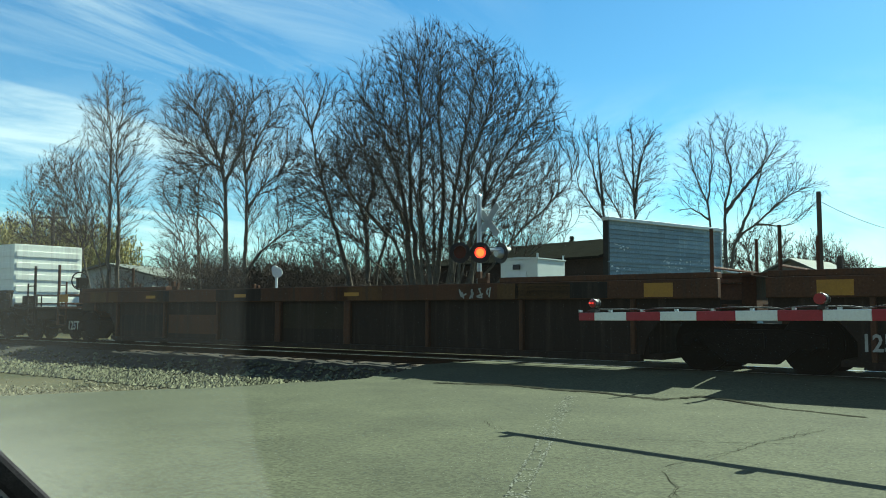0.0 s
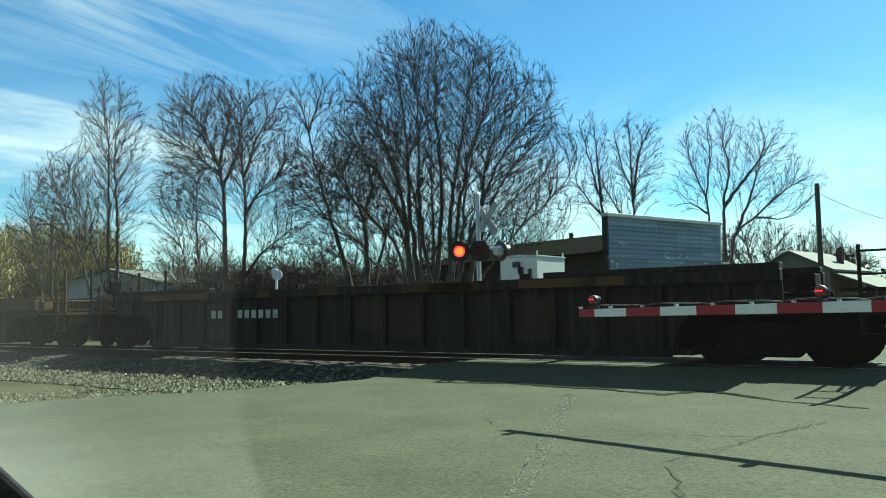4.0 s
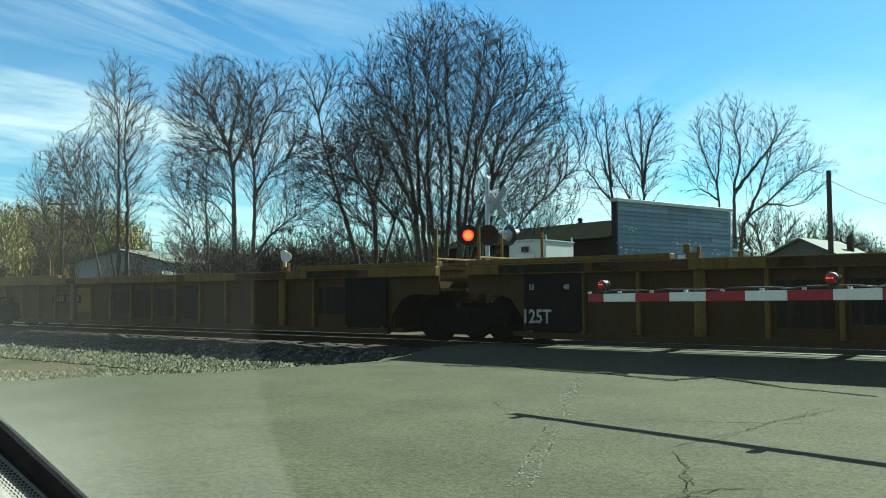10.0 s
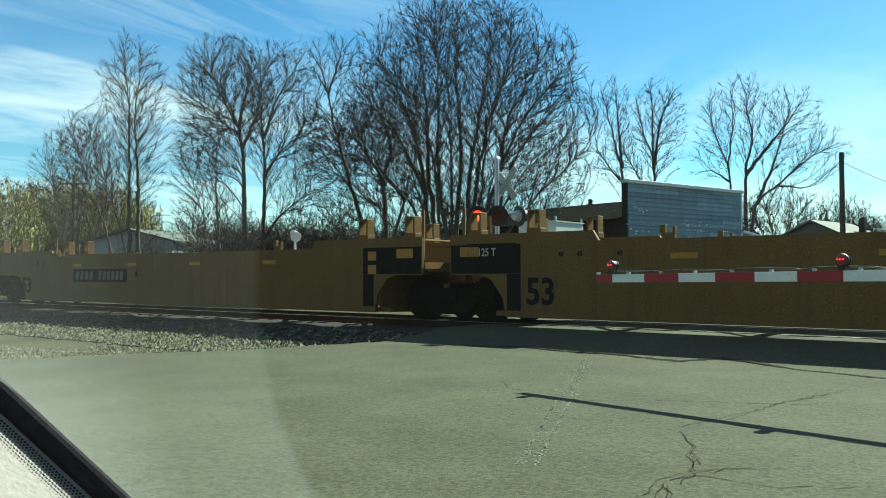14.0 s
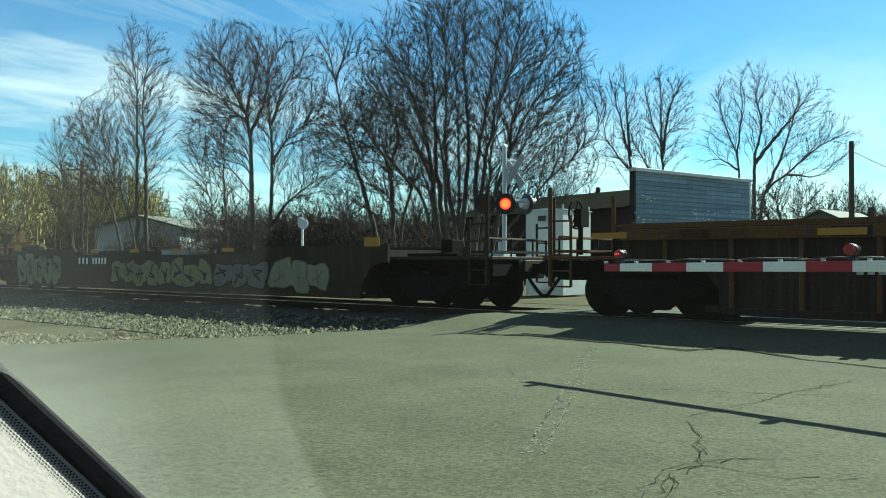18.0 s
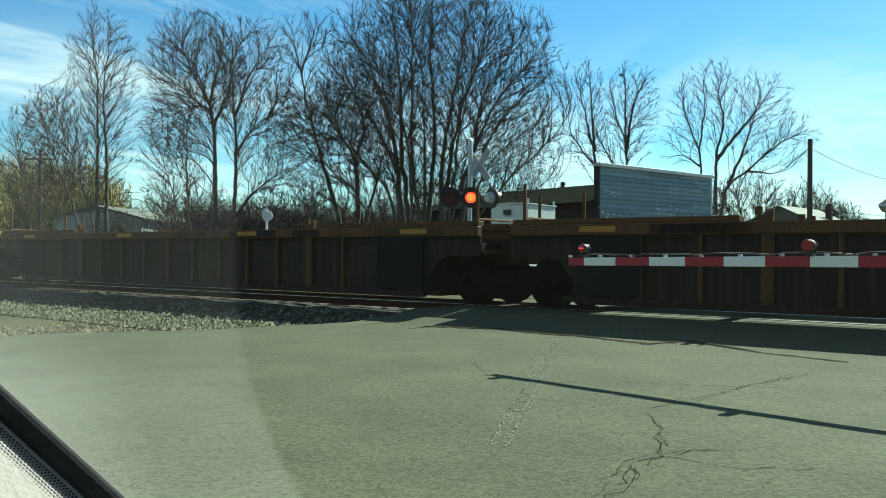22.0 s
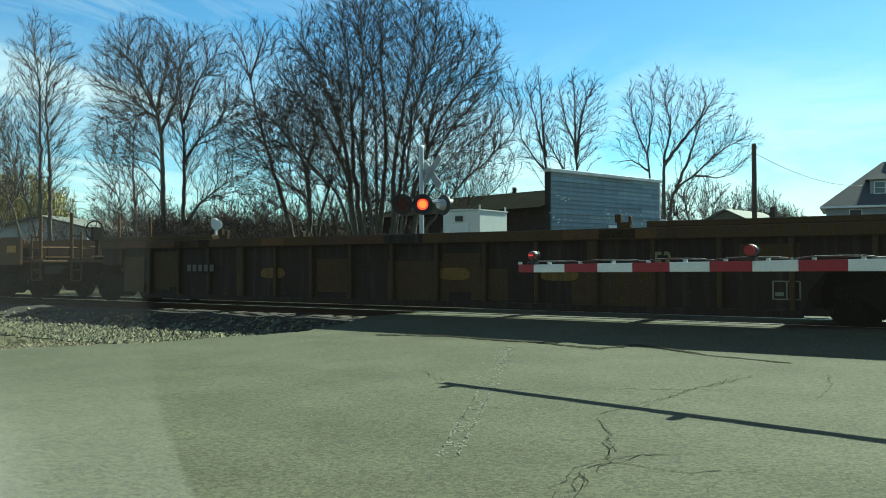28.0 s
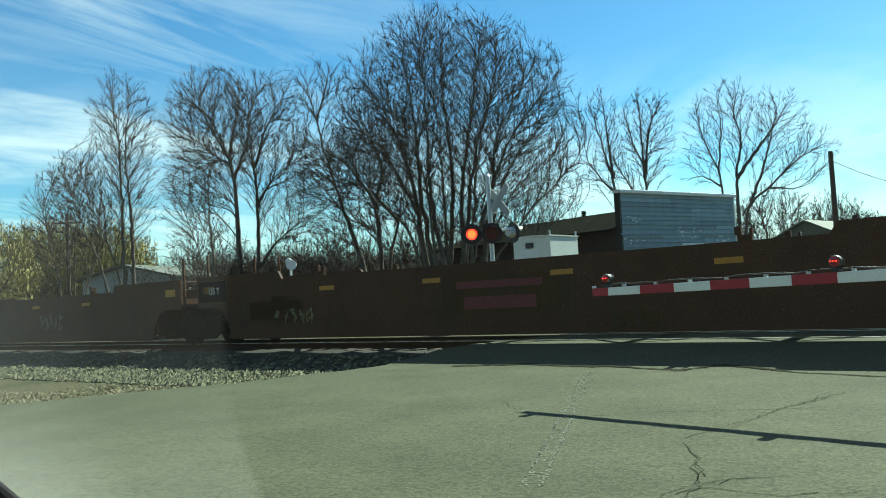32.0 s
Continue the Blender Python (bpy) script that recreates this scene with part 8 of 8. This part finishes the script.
def dust_glass():
    m = bpy.data.materials.new("dusty_glass")
    m.use_nodes = True
    nt = m.node_tree
    nt.nodes.clear()
    out = nt.nodes.new("ShaderNodeOutputMaterial")
    clear = nt.nodes.new("ShaderNodeBsdfTransparent")
    clear.inputs["Color"].default_value = (0.80, 0.98, 0.875, 1)
    film = nt.nodes.new("ShaderNodeBsdfTranslucent")
    film.inputs["Color"].default_value = (0.75, 0.85, 0.75, 1)
    co = nt.nodes.new("ShaderNodeTexCoord")
    nz = nt.nodes.new("ShaderNodeTexNoise")
    nz.inputs["Scale"].default_value, nz.inputs["Detail"].default_value = 5.0, 4
    nt.links.new(co.outputs["Object"], nz.inputs["Vector"])
    # distance from the wiper's pivot: beyond the sweep the dust stays
    piv = nt.nodes.new("ShaderNodeVectorMath")
    piv.operation = "DISTANCE"
    nt.links.new(co.outputs["Object"], piv.inputs[0])
    piv.inputs[1].default_value = (0.30, 0.02, 1.20)
    rg = nt.nodes.new("ShaderNodeMapRange")
    rg.inputs["From Min"].default_value, rg.inputs["From Max"].default_value = 0.484, 0.493
    rg.inputs["To Min"].default_value, rg.inputs["To Max"].default_value = 0.0015, 0.030
    nt.links.new(piv.outputs["Value"], rg.inputs["Value"])
    far = nt.nodes.new("ShaderNodeMapRange")
    far.inputs["From Min"].default_value, far.inputs["From Max"].default_value = 0.60, 0.86
    far.inputs["To Min"].default_value, far.inputs["To Max"].default_value = 0.0, 0.15
    nt.links.new(piv.outputs["Value"], far.inputs["Value"])
    both = nt.nodes.new("ShaderNodeMath")
    nt.links.new(rg.outputs[0], both.inputs[0])
    nt.links.new(far.outputs[0], both.inputs[1])
    xyz = nt.nodes.new("ShaderNodeSeparateXYZ")
    nt.links.new(co.outputs["Object"], xyz.inputs[0])
    foot = nt.nodes.new("ShaderNodeMapRange")
    foot.inputs["From Min"].default_value, foot.inputs["From Max"].default_value = 1.185, 1.10
    foot.inputs["To Min"].default_value, foot.inputs["To Max"].default_value = 0.20, 1.0
    nt.links.new(xyz.outputs["Z"], foot.inputs["Value"])
    lower = nt.nodes.new("ShaderNodeMath")
    lower.operation = "MULTIPLY"
    nt.links.new(both.outputs[0], lower.inputs[0])
    nt.links.new(foot.outputs[0], lower.inputs[1])
    ml = nt.nodes.new("ShaderNodeMath")
    ml.operation = "MULTIPLY"
    veil = nt.nodes.new("ShaderNodeMath")
    nt.links.new(lower.outputs[0], veil.inputs[0])
    veil.inputs[1].default_value = 0.0015
    nt.links.new(veil.outputs[0], ml.inputs[0])
    r2 = nt.nodes.new("ShaderNodeMapRange")
    r2.inputs["To Min"].default_value, r2.inputs["To Max"].default_value = 0.6, 1.4
    nt.links.new(nz.outputs["Fac"], r2.inputs["Value"])
    nt.links.new(r2.outputs[0], ml.inputs[1])
    mx = nt.nodes.new("ShaderNodeMixShader")
    nt.links.new(ml.outputs[0], mx.inputs["Fac"])
    nt.links.new(clear.outputs[0], mx.inputs[1])
    nt.links.new(film.outputs[0], mx.inputs[2])
    nt.links.new(mx.outputs[0], out.inputs["Surface"])
    return m


DUSTY = dust_glass()
CARPAINT = material("silver_paint", (0.45, 0.46, 0.46), 0.35, 0.6, (0.4, 0.41, 0.41), 2, 0.3, 60, 0.05, 0.02)
RUBBER = material("black_border", (0.017, 0.019, 0.019), 0.9, 0, (0.032, 0.035, 0.034), 60, 0.5, 900, 0.4, 0.05, 0.05)
TRIM_GREY = material("pale_trim", (0.210, 0.225, 0.185), 0.9, 0, (0.185, 0.200, 0.165), 14, 0.5, 160, 0.06, 0.15)
car()


# ---- what moves ----
def travelled(t):
    """Metres that the train has gone by t seconds, towards -TD."""
    f = t / 32
    return -(-484.999 * f - 78.68 * f ** 2 + 65.492 * f ** 3 - 25.141 * f ** 4)


def motions():
    base = pose(0, 0, 0, 0, 0, -TH)
    for u, c in UNITS:
        rows = []
        for k in range(17):
            t = 2.0 * k
            rows.append((t, Matrix.Translation(on_track(c - travelled(t), TRACK_P, 0.222)) @ base))
        walk(u, rows)
    # the added covers swing on and off to imitate the lamps' flashing
    for v, shift in OFF_COVERS:
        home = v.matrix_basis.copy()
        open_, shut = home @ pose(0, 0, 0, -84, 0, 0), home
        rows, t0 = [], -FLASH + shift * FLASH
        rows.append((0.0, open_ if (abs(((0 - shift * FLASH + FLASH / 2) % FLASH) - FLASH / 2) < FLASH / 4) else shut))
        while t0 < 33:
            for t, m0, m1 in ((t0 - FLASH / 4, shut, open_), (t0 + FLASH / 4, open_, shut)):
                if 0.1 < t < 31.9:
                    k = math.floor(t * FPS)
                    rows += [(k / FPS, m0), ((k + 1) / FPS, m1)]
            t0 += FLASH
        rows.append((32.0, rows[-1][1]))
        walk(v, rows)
    for w, off, dx in WHEELS:
        # turn while the wheel is in view
        seen = [k / 30 for k in range(0, 961) if -42 < off - travelled(k / 30) < 8]
        if not seen:
            continue
        first, last = seen[0], seen[-1]
        rows = []
        for t in seen:
            ang = -math.degrees((travelled(t) - travelled(first)) / 0.485)
            rows.append((t, pose(dx, 0, 0.48, 0, ang, 0)))
        if first > 0.03:
            rows.insert(0, (0.0, rows[0][1]))
        if last < 31.97:
            rows.append((32.0, rows[-1][1]))
        walk(w, rows)


motions()
